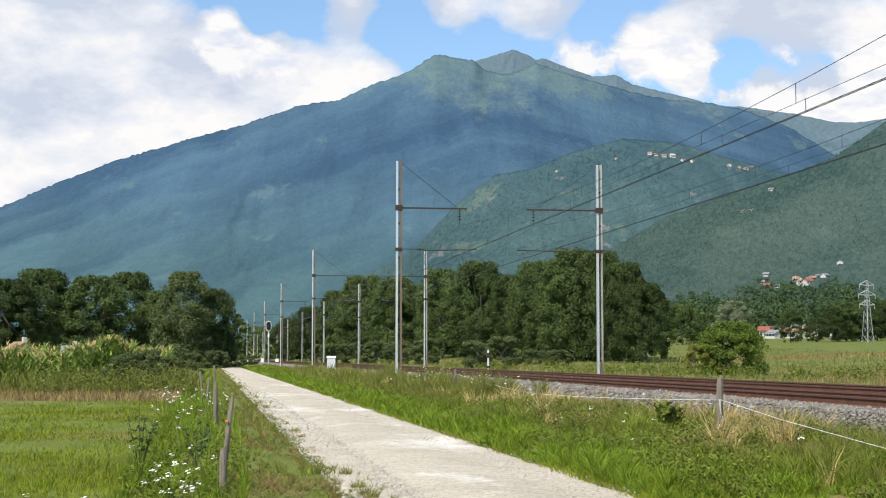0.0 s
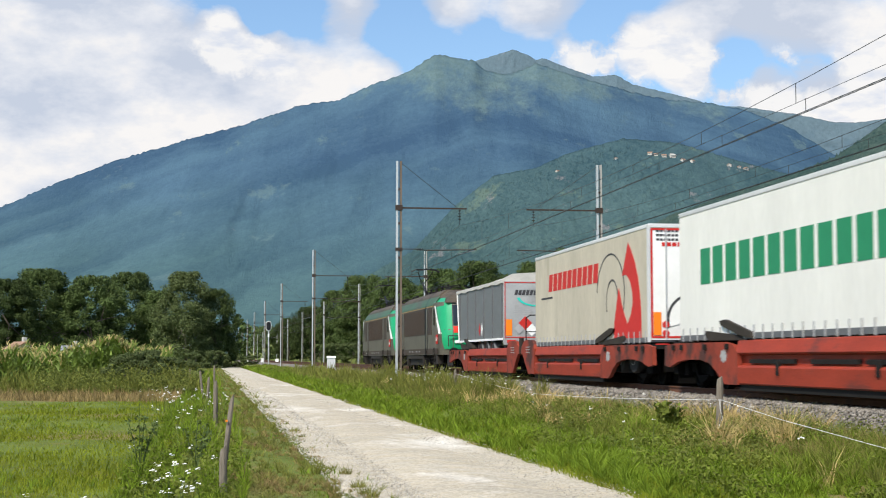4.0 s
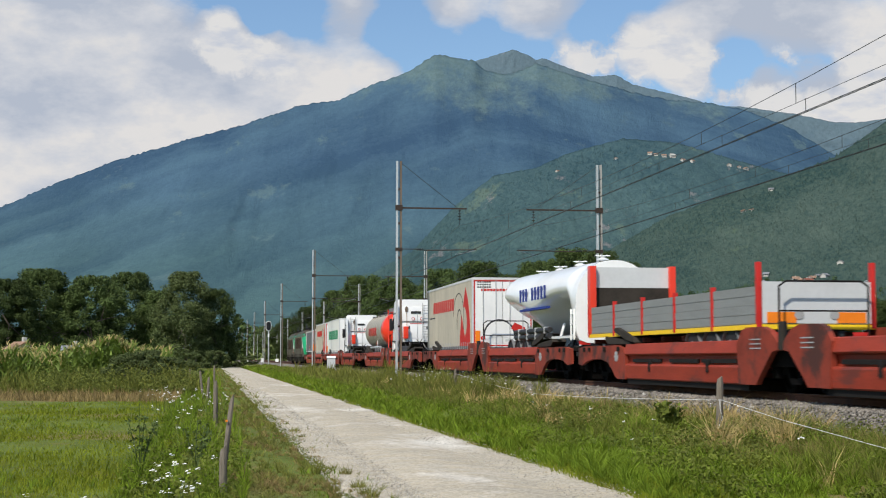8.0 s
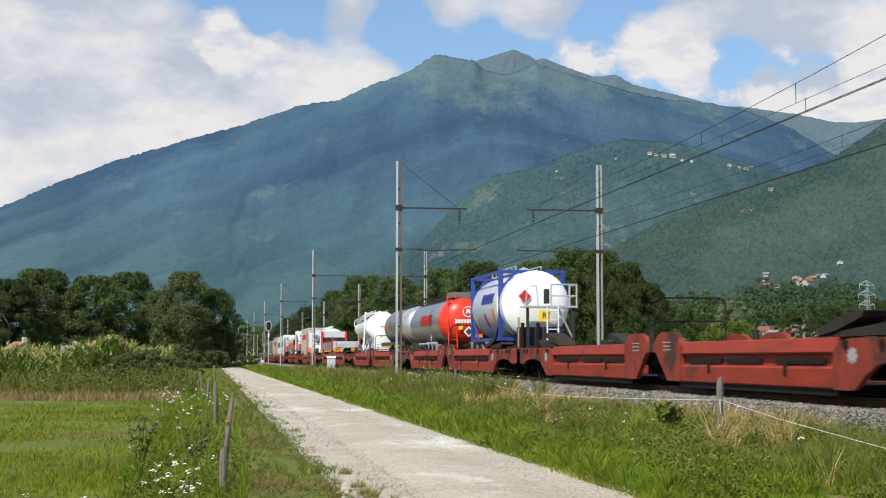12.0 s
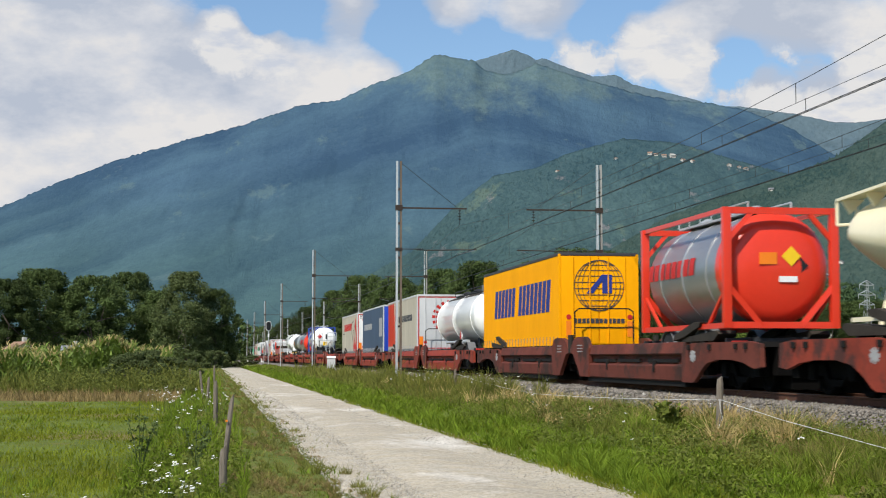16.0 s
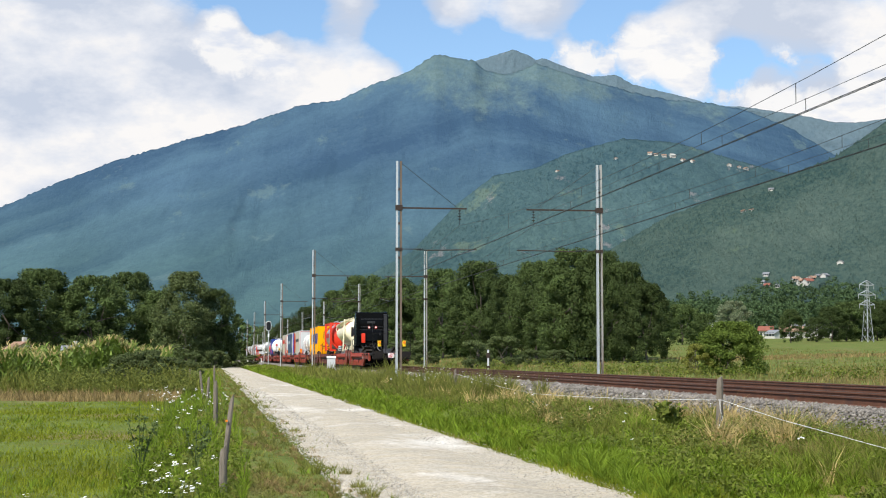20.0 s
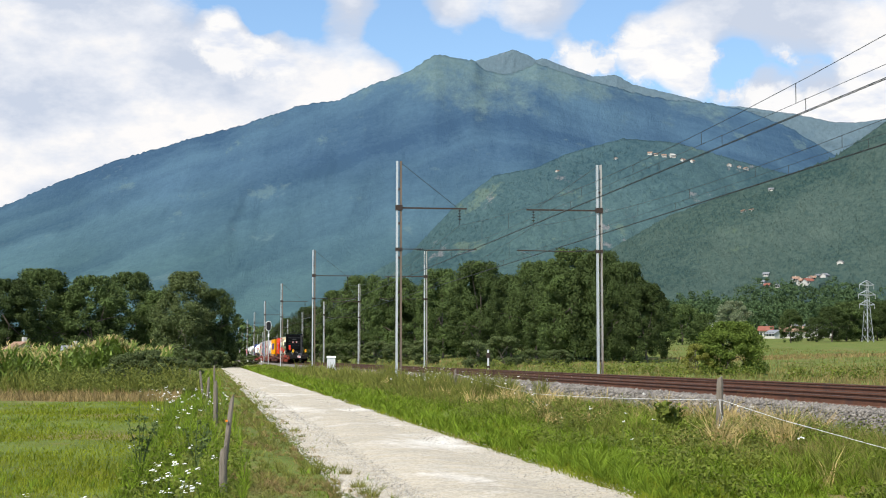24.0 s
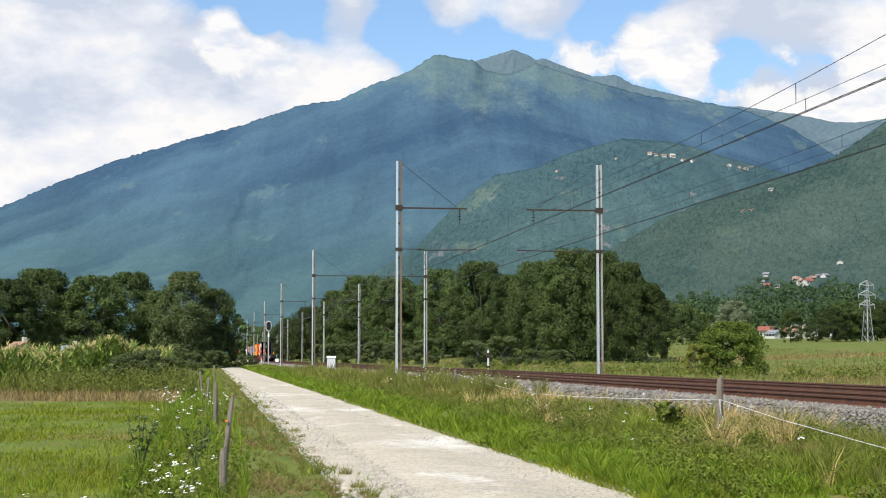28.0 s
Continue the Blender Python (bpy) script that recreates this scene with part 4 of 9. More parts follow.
def make_wagon(label, dirty=False):
    """A two-part low pocket wagon for lorry trailers; origin on the rails under its middle joint."""
    red = M_REDDIRTY if dirty else M_RED
    old = M_REDDIRTY if dirty else M_REDOLD
    e = empty("pocket_wagon")
    for d in (-1, 1):
        # pocket with two side walls
        bm = bmesh.new()
        box(bm, -1.3, 1.3, *sorted((d * 2.0, d * 11.2)), 0.13, 0.32)
        tray = part("pocket_floor", bm, M_GRIME, e, "grimy steel pocket floor")
        for s in (-1, 1):
            x = s * 1.38
            bm = bmesh.new()
            prof = [(x - s * 0.06, 1.15), (x - s * 0.09, 1.17), (x - s * 0.19, 1.17), (x - s * 0.20, 0.25), (x - s * 0.05, 0.25), (x - s * 0.02, 0.28), (x, 0.60), (x - s * 0.02, 0.64), (x - s * 0.13, 0.66), (x - s * 0.13, 0.86), (x - s * 0.02, 0.88), (x, 0.91)]
            y0, y1 = d * 1.95, d * 11.25
            loft(bm, [[(px, y, pz) for px, pz in prof] for y in (y0, y1)])
            wall = part("side_wall", bm, red, e, "faded red pocket side wall", 25)
            bm = bmesh.new()
            for ya, yb in ((2.7, 5.0), (5.3, 7.4), (8.2, 10.6)):
                box(bm, *sorted((x - s * 0.14, x - s * 0.06)), *sorted((d * ya, d * yb)), 0.69, 0.775)
            part("slot_strip", bm, M_GRIME, wall, "dark slotted strip")
            bm = bmesh.new()
            for yy, zz in ((4.4, 0.62), (8.9, 0.60)):
                box(bm, *sorted((x - s * 0.05, x + s * 0.02)), d * yy - 0.07, d * yy + 0.07, zz - 0.14, zz + 0.14, 0.015)
            part("catch", bm, M_GRIME, wall)
            # gusset at the joint
            bm = bmesh.new()
            g = [(2.35, 0.26), (2.45, 1.10), (2.15, 1.36), (1.85, 1.42), (0.95, 1.42), (0.55, 1.34), (0.16, 1.10), (0.16, 0.95), (0.45, 0.92), (1.15, 0.42), (1.35, 0.26)]
            prism(bm, [(d * a, b) for a, b in g], *sorted((x - s * 0.10, x + s * 0.015)))
            gus = part("joint_gusset", bm, old, e, "red gusset plate")
            bm = bmesh.new()
            for k in range(3):
                side_put = side_shape if s < 0 else None
                if side_put:
                    side_put(bm, [(d * 1.05, 1.16 - 0.09 * k), (d * 1.65, 1.16 - 0.09 * k), (d * 1.65, 1.185 - 0.09 * k), (d * 1.05, 1.185 - 0.09 * k)], x - 0.016)
            if s < 0:
                part("stencil", bm, M_LETGREY, gus, "faded pale stencilled line")
            else:
                bm.free()
            # end frame over the outer bogie
            bm = bmesh.new()
            g = [(11.15, 0.24), (11.15, 0.9), (11.45, 1.08), (12.0, 1.14), (15.6, 1.14), (16.25, 1.08), (16.3, 0.62), (15.9, 0.58), (15.3, 0.70), (14.6, 0.76), (13.6, 0.76), (12.95, 0.68), (12.5, 0.50), (12.15, 0.30), (11.95, 0.24)]
            prism(bm, [(d * a, b) for a, b in g], *sorted((x - s * 0.10, x)))
            fr = part("end_frame", bm, old, e, "red arched end frame")
            bm = bmesh.new()
            for yy in (11.75, 13.2, 14.9, 15.5):
                box(bm, *sorted((x - s * 0.02, x + s * 0.05)), d * yy - 0.07, d * yy + 0.07, 0.98, 1.10, 0.01)
            part("bracket", bm, M_GRIME, fr)
            if s < 0:
                bm = bmesh.new()
                for ang in range(0, 180, 45):
                    c, q = math.cos(radians(ang)), math.sin(radians(ang))
                    side_shape(bm, [(d * 12.0 + 0.20 * c - 0.035 * q, 0.84 + 0.14 * q + 0.035 * c), (d * 12.0 + 0.20 * c + 0.035 * q, 0.84 + 0.14 * q - 0.035 * c), (d * 12.0 - 0.20 * c + 0.035 * q, 0.84 - 0.14 * q - 0.035 * c), (d * 12.0 - 0.20 * c - 0.035 * q, 0.84 - 0.14 * q + 0.035 * c)], x - 0.002, 0.006 + ang * 0.00004)
                part("turn_mark", bm, M_LETGREY, fr, "worn white star mark")
        bm = bmesh.new()
        prism(bm, [(d * 12.1, 1.02), (d * 16.2, 1.02), (d * 16.2, 1.13), (d * 12.1, 1.13)], -1.25, 1.25)
        part("end_deck", bm, M_GRIME, e, "black grimy end deck")
        for s in (-1, 1):
            bm = bmesh.new()
            prism(bm, [(d * 10.4, 1.20), (d * 10.5, 1.34), (d * 12.0, 1.62), (d * 12.4, 1.60), (d * 12.3, 1.50), (d * 11.2, 1.28)], *sorted((s * 0.80, s * 1.34)))
            prism(bm, [(d * 10.9, 1.17), (d * 11.2, 1.27), (d * 13.4, 1.40), (d * 13.5, 1.32), (d * 13.2, 1.18)], *sorted((s * 0.85, s * 1.30)))
            part("loading_flap", bm, M_FLAP, e, "folded brown loading flap")
        bogie(e, d * 14.35)
        # block, boxes and sill in shade black close the view through the arch
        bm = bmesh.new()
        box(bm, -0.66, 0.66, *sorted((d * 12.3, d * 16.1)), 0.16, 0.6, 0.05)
        part("brake_rigging", bm, M_SHADE, e, "shade-black block in place of brake rigging")
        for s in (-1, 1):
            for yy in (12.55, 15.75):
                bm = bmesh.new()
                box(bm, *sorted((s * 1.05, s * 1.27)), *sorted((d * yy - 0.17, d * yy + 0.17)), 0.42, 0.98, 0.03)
                part("valve_box", bm, M_SHADE, e, "near-black brake box")
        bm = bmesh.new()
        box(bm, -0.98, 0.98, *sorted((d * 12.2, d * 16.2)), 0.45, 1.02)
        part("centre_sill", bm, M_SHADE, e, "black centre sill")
        bm = bmesh.new()
        rod(bm, (-0.6, d * 1.2, 1.1), (-0.6, d * 1.2, 1.2), 0.03)
        path_rod(bm, [(-0.9, d * 1.3, 1.1), (-0.9, d * 1.3, 2.25), (-0.75, d * 1.3, 2.35), (0.85, d * 1.3, 2.35), (1.0, d * 1.3, 2.25), (1.0, d * 1.3, 1.1)], 0.022, 6)
        path_rod(bm, [(-0.9, d * 1.3, 1.75), (1.0, d * 1.3, 1.75)], 0.018, 6)
        if d > 0:
            part("handrail", bm, M_GRIME, e, "thin dark handrail")
        else:
            bm.free()
    bogie(e, 0)
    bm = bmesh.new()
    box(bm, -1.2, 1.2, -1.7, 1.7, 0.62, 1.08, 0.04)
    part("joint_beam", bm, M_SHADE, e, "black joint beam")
    bm = bmesh.new()
    rod(bm, (-1.34, 0, 0.95), (-1.34, 0, 1.5), 0.09, 10)
    rod(bm, (1.34, 0, 0.95), (1.34, 0, 1.5), 0.09, 10)
    part("pivot", bm, M_LOCOUNDER, e, "grey joint pivot")
    return tagged(e, label, "rail wagon", "wagons of the train")


# -- loads; each has its origin on the rails under the middle of its pocket --
def shell_trailer(name, label, y0, y1, z0, z1, side, door, roof=None, half=1.27):
    """A box-bodied curtain trailer."""
    e = empty(name)
    trailer_chassis(e, y0, y1)
    bm = bmesh.new()
    box(bm, -half, half, y0 + 0.05, y1, z0 + 0.12, z1 - 0.1)
    part("curtain", bm, side, e)
    bm = bmesh.new()
    box(bm, -half - 0.015, half + 0.015, y0, y1 + 0.01, z1 - 0.1, z1, 0.02)
    part("roof", bm, roof or M_GREYDOOR, e, "pale roof with edge rail")
    bm = bmesh.new()
    box(bm, -half - 0.012, half + 0.012, y0, y1, z0, z0 + 0.12)
    part("floor_rail", bm, side if side is M_YELLOW else M_SEAM, e, "floor edge rail")
    for s in (-1, 1):
        bm = bmesh.new()
        box(bm, *sorted((s * 0.012, s * (half - 0.03))), y0 - 0.03, y0 + 0.04, z0 + 0.05, z1 - 0.12, 0.01)
        dr = part("door", bm, door, e)
        bm = bmesh.new()
        for k in (0.3, 0.85):
            rod(bm, (s * k, y0 - 0.05, z0 + 0.06), (s * k, y0 - 0.05, z1 - 0.14), 0.018, 6)
        part("lock_rod", bm, door if door is M_YELLOW else M_GALV, dr, "slim locking rod")
    bm = bmesh.new()
    for s in (-1, 1):
        box(bm, s * half - 0.05, s * half + 0.02, y0 - 0.035, y0 + 0.05, z0, z1 - 0.05)
    part("rear_post", bm, door if door is M_YELLOW else M_GREYDOOR, e)
    n = 26
    bm = bmesh.new()
    for i in range(n):
        y = y0 + 0.35 + (y1 - y0 - 0.6) * i / (n - 1)
        for s in (-1, 1):
            box(bm, *sorted((s * half, s * (half + 0.02))), y - 0.03, y + 0.03, z0 - 0.02, z0 + 0.28)
    part("strap", bm, M_OCHRE if side is M_YELLOW else M_LETGREY, e, "curtain strap")
    tail_lamps(e, y0 - 0.03, z0 - 0.16)
    return tagged(e, label, "trailer", "trailers on the train")


def big_arrow_mark(e, dy, half=1.27):
    """The large printed figure: a red curved arrow over two thin dark rings. dy: shift along the side."""
    x = -half
    bm = bmesh.new()
    arc_band(side_shape, bm, dy - 2.85, 2.55, 1.1, 0.045, 5, 215, x, 30, 1.3)
    part("ring_mark", bm, M_LETDARK, e, "large thin dark printed ring")
    bm = bmesh.new()
    arc_band(side_shape, bm, dy - 3.05, 2.3, 0.62, 0.05, -20, 215, x - 0.001, 24, 0.95)
    part("ring_mark", bm, M_LETDARK, e, "small thin dark printed ring")
    outer = [(-4.7, 3.86), (-5.05, 3.6), (-5.4, 3.25), (-5.65, 2.85), (-5.82, 2.4), (-5.9, 1.95), (-5.92, 1.7)]
    inner = [(-4.1, 3.0), (-4.5, 3.02), (-4.85, 2.85), (-5.08, 2.55), (-5.12, 2.25), (-4.95, 1.95), (-4.6, 1.7)]
    bm = bmesh.new()
    for k in range(6):
        side_shape(bm, [(dy + outer[k][0], outer[k][1]), (dy + outer[k + 1][0], outer[k + 1][1]), (dy + inner[k + 1][0], inner[k + 1][1]), (dy + inner[k][0], inner[k][1])], x - 0.002)
    side_shape(bm, [(dy - 3.75, 2.7), (dy - 3.25, 1.7), (dy - 4.6, 1.7), (dy - 4.15, 2.1)], x - 0.004)
    side_shape(bm, [(dy - 3.25, 1.32), (dy - 3.25, 1.7), (dy - 5.92, 1.7), (dy - 5.92, 1.32)], x - 0.003)
    part("arrow_mark", bm, M_LETRED, e, "large red printed arrow")


def door_dress(e, y0, z0, z1, discs=True):
    """Red border, orange plates and small round signs on rear doors."""
    for a, b, c, d in ((-1.24, -1.19, z0 + 0.1, z1 - 0.12), (1.19, 1.24, z0 + 0.1, z1 - 0.12), (-1.19, 1.19, z0 + 0.1, z0 + 0.15), (-1.19, 1.19, z1 - 0.17, z1 - 0.12)):
        bm = bmesh.new()
        end_shape(bm, [(a, c), (b, c), (b, d), (a, d)], y0 - 0.03, 0.01)
        part("border_strip", bm, M_LETRED, e, "thin red border strip")
    plate(e, -1.08, z0 + 0.46, 0.2, 0.58, y0 - 0.035, M_ORANGE, "orange reflective plate")
    plate(e, 1.08, z0 + 0.46, 0.2, 0.58, y0 - 0.035, M_ORANGE, "orange reflective plate")
    for k in range(2 if discs else 0):
        bm = bmesh.new()
        rod(bm, (-0.86, y0 - 0.03, z0 + 0.22 + 0.22 * k), (-0.86, y0 - 0.05, z0 + 0.22 + 0.22 * k), 0.09, 12)
        part("speed_disc", bm, M_LETRED, e, "small round speed sign")


def cream_trailer(label, y0=-6.4, y1=7.2, name="curtain_trailer"):
    e = shell_trailer(name, label, y0, y1, 1.2, 4.2, M_CREAMCURT, M_WHITEDOOR)
    bm = bmesh.new()
    letter_bars(bm, side_shape, y1 - 2.0, y1 - 8.5, 2.95, 3.5, 10, -1.27, 0.12)
    part("name_bars", bm, M_LETRED, e, "row of red printed bars")
    bm = bmesh.new()
    letter_bars(bm, side_shape, y1 - 0.9, y1 - 2.6, 2.72, 2.78, 12, -1.27)
    part("small_bars", bm, M_LETDARK, e)
    big_arrow_mark(e, y0 + 6.65)
    door_dress(e, y0, 1.2, 4.2)
    bm = bmesh.new()
    arc_band(end_shape, bm, -0.15, 1.75, 0.0, 0.62, -15, 195, y0 - 0.04, 20)
    part("disc_mark", bm, M_WHITE, e, "large white printed disc")
    bm = bmesh.new()
    arc_band(end_shape, bm, -0.15, 1.75, 0.62, 0.07, -15, 195, y0 - 0.04, 20)
    part("ring_mark", bm, M_LETDARK, e, "dark printed ring")
    bm = bmesh.new()
    end_shape(bm, [(0.35, 2.05), (0.5, 2.3), (0.95, 2.1), (0.95, 1.5), (0.7, 1.5), (0.6, 1.9)], y0 - 0.045)
    part("arrow_mark", bm, M_LETRED, e, "red printed arrow piece")
    bm = bmesh.new()
    letter_bars(bm, end_shape, -0.95, 0.25, 3.62, 3.72, 9, y0 - 0.03)
    part("door_bars", bm, M_LETRED, e, "row of red printed bars")
    bm = bmesh.new()
    for k in range(3):
        letter_bars(bm, end_shape, -1.1, -0.5, 3.98 - 0.11 * k, 4.04 - 0.11 * k, 6, y0 - 0.03)
    part("small_door_bars", bm, M_LETDARK, e)
    return e


def plate(e, x, z, w, h, y, mat, label):
    bm = bmesh.new()
    box(bm, x - w / 2, x + w / 2, y - 0.012, y, z - h / 2, z + h / 2)
    part("plate", bm, mat, e, label)


def diamond(e, x, z, r, y, mat, label):
    bm = bmesh.new()
    end_shape(bm, [(x - r, z), (x, z - r), (x + r, z), (x, z + r)], y, 0.012)
    part("hazard_diamond", bm, mat, e, label)


def tipper_trailer():
    """P1: grey tipper body with a rolled tarpaulin roof."""
    e = empty("tipper_trailer")
    y0, y1 = -4.6, 6.3
    trailer_chassis(e, y0, y1, 1.3, [y0 + 2.4, y0 + 3.75, y0 + 5.1])
    z0, z1 = 1.5, 3.74
    bm = bmesh.new()
    loft(bm, [[(-1.25, y0 + 0.1, z0), (1.25, y0 + 0.1, z0), (1.25, y0 + 0.1, z1), (-1.25, y0 + 0.1, z1)], [(-1.25, y1 - 0.55, z0), (1.25, y1 - 0.55, z0), (1.25, y1 - 0.02, z1), (-1.25, y1 - 0.02, z1)]])
    part("tipper_body", bm, M_TARPGREY, e, "grey ribbed tipper body")
    bm = bmesh.new()
    for i in range(6):
        y = y0 + 0.2 + (y1 - y0 - 1.0) * i / 5
        box(bm, -1.285, -1.25, y - 0.035, y + 0.035, z0, z1)
        box(bm, 1.25, 1.285, y - 0.035, y + 0.035, z0, z1)
    part("seam", bm, M_SEAM, e)
    for s in (-1, 1):
        bm = bmesh.new()
        box(bm, *sorted((s * 1.25, s * 1.29)), y0 + 0.1, y1 - 0.55, z0 - 0.02, z0 + 0.06)
        part("bottom_rail", bm, M_WHITE, e, "pale bottom rail")
        bm = bmesh.new()
        loft(bm, [[(s * 1.25, y1 - 0.60, z0), (s * 1.285, y1 - 0.60, z0), (s * 1.285, y1 - 0.53, z0), (s * 1.25, y1 - 0.53, z0)], [(s * 1.25, y1 - 0.07, z1), (s * 1.285, y1 - 0.07, z1), (s * 1.285, y1, z1), (s * 1.25, y1, z1)]])
        part("front_edge", bm, M_WHITE, e, "pale slanted front edge")
    for yy, mt in ((0.55, M_LETRED), (0.05, M_WHITE)):
        bm = bmesh.new()
        side_shape(bm, [(yy, 1.7), (yy + 0.2, 1.95), (yy, 2.2), (yy - 0.2, 1.95)], -1.25)
        part("side_placard", bm, mt, e, "small hazard diamond")
    bm = bmesh.new()
    n = 18
    rings = []
    for i in range(n + 1):
        y = y0 - 0.02 + (y1 - y0 + 0.06) * i / n
        sag = 0.05 * math.sin(i * 2.1) + 0.03 * math.sin(i * 5.3)
        hump = 0.20 * math.exp(-(i / n) * 3.0) + 0.05
        rings.append([(-1.295, y, z1 - 0.10 + 0.4 * sag), (-1.295, y, z1 + 0.03), (-0.9, y, z1 + hump + 0.3 * sag), (0, y, z1 + hump + 0.06 + sag), (0.9, y, z1 + hump + 0.3 * sag), (1.295, y, z1 + 0.03), (1.295, y, z1 - 0.10 - 0.4 * sag), (0, y, z1 - 0.02)])
    loft(bm, rings)
    part("tarpaulin", bm, M_TARPTOP, e, "pale creased roll tarpaulin")
    bm = bmesh.new()
    box(bm, -1.25, 1.25, y0 - 0.05, y0 + 0.1, z0 - 0.2, z1 - 0.02, 0.02)
    part("tailgate", bm, M_GATE, e, "light grey tailgate")
    bm = bmesh.new()
    for a, b in (((-1.2, 1.55), (-1.2, 3.68)), ((1.2, 1.55), (1.2, 3.68)), ((-1.2, 1.58), (1.2, 1.58)), ((-1.2, 3.66), (1.2, 3.66))):
        end_shape(bm, [(a[0] - 0.015, a[1] - 0.015), (b[0] + 0.015, a[1] - 0.015), (b[0] + 0.015, b[1] + 0.015), (a[0] - 0.015, b[1] + 0.015)], y0 - 0.05, 0.012)
    part("red_border", bm, M_LETRED, e, "thin red reflective border")
    bm = bmesh.new()
    letter_bars(bm, end_shape, -0.85, 0.9, 3.18, 3.38, 12, y0 - 0.05, 0.05)
    part("name_bars", bm, M_LETDARK, e, "row of dark printed bars")
    bm = bmesh.new()
    arc_band(end_shape, bm, 0.0, 3.15, 0.34, 0.06, 190, 355, y0 - 0.055, 16, 1.9)
    arc_band(end_shape, bm, 0.0, 3.2, 0.42, 0.07, -5, 25, y0 - 0.06, 5, 1.9)
    part("swoosh_mark", bm, M_LETTEAL, e, "teal printed swoosh")
    bm = bmesh.new()
    for k in range(5):
        letter_bars(bm, end_shape, -0.85, -0.2, 2.78 - 0.08 * k, 2.82 - 0.08 * k, 8, y0 - 0.05)
    part("small_bars", bm, M_LETGREY, e)
    plate(e, -1.05, 1.95, 0.24, 0.62, y0 - 0.05, M_ORANGE, "orange warning plate")
    plate(e, 1.05, 1.95, 0.24, 0.62, y0 - 0.05, M_ORANGE, "orange warning plate")
    plate(e, 0.62, 2.42, 0.44, 0.42, y0 - 0.05, M_WARNYEL, "yellow waste-transport plate")
    letter_plate(e, "R", 0.62, 2.42, 0.34, y0 - 0.07)
    plate(e, 0.66, 1.82, 0.44, 0.34, y0 - 0.05, M_ORANGE, "orange hazard number plate")
    diamond(e, -0.42, 2.12, 0.26, y0 - 0.05, M_LETRED, "red and white striped hazard diamond")
    diamond(e, -0.17, 1.86, 0.24, y0 - 0.065, M_WHITE, "white hazard diamond")
    diamond(e, -0.66, 1.9, 0.20, y0 - 0.06, M_LETGREY, "grey hazard diamond")
    plate(e, 0.2, 1.78, 0.13, 0.3, y0 - 0.05, M_WHITE, "white sticker")
    tail_lamps(e, y0 - 0.05, 1.36)
    return tagged(e, "grey tipper trailer with creased tarpaulin roof on a red wagon", "trailer", "trailers on the train")


def letter_plate(e, text, x, z, size, y):
    """Letters cut from the built-in font, as a mesh."""
    cu = bpy.data.curves.new("letter", "FONT")
    cu.body, cu.size, cu.extrude, cu.align_x, cu.align_y = text, size, 0.003, "CENTER", "CENTER"
    tmp = bpy.data.objects.new("letter", cu)
    scene.collection.objects.link(tmp)
    me = bpy.data.meshes.new_from_object(tmp.evaluated_get(bpy.context.evaluated_depsgraph_get()))
    bpy.data.objects.remove(tmp)
    me.materials.clear()
    me.materials.append(M_BLACK)
    ob = new("letter", me)
    ob.parent = e
    ob.matrix_basis = pose(x, y, z, 90, 0, 0)
    return ob


def ladder(parent, x, y, z0, z1, w=0.42, mat=None, tilt=0.0):
    bm = bmesh.new()
    for s in (-1, 1):
        rod(bm, (x + s * w / 2, y, z0), (x + s * w / 2, y + tilt, z1), 0.028, 6)
    n = max(3, int((z1 - z0) / 0.28))
    for i in range(n):
        f = (i + 0.5) / n
        rod(bm, (x - w / 2, y + tilt * f, z0 + (z1 - z0) * f), (x + w / 2, y + tilt * f, z0 + (z1 - z0) * f), 0.018, 6)
    return part("ladder", bm, mat or M_GALV, parent, "metal ladder")


def side_ladder(parent, x, y, z0, z1, w=0.45, mat=None, lean=0.0):
    bm = bmesh.new()
    for s in (-1, 1):
        rod(bm, (x, y + s * w / 2, z0), (x + lean, y + s * w / 2, z1), 0.03, 6)
    n = max(3, int((z1 - z0) / 0.28))
    for i in range(n):
        f = (i + 0.5) / n
        rod(bm, (x + lean * f, y - w / 2, z0 + (z1 - z0) * f), (x + lean * f, y + w / 2, z0 + (z1 - z0) * f), 0.02, 6)
    return part("ladder", bm, mat or M_GALV, parent, "metal ladder")


def barrel(y0, y1, r, dish=0.32):
    """Profile of a drum with dished ends, for turned()."""
    out = []
    for i in range(6):
        a = math.pi / 2 * i / 5
        out.append((y0 + dish * (1 - math.cos(a)), max(0.02, r * math.sin(a))))
    out += [(y1 - (p[0] - y0), p[1]) for p in reversed(out)]
    return out


def top_walk(parent, y0, y1, z, mat, half=0.35):
    bm = bmesh.new()
    box(bm, -half, half, y0, y1, z, z + 0.05)
    for s in (-1, 1):
        path_rod(bm, [(s * half, y0, z + 0.05), (s * half, y0, z + 0.24), (s * half, y1, z + 0.24), (s * half, y1, z + 0.05)], 0.02, 6)
        for i in range(1, 6):
            y = y0 + (y1 - y0) * i / 6
            rod(bm, (s * half, y, z + 0.05), (s * half, y, z + 0.24), 0.015, 5)
    part("walkway", bm, mat, parent, "roof walkway with low rails")
    bm = bmesh.new()
    for i in range(3):
        y = y0 + (y1 - y0) * (i + 0.5) / 3
        turned_z(bm, 0, y, z + 0.1, 0.26, 0.14)
    part("hatch", bm, mat, parent, "round tank hatch")


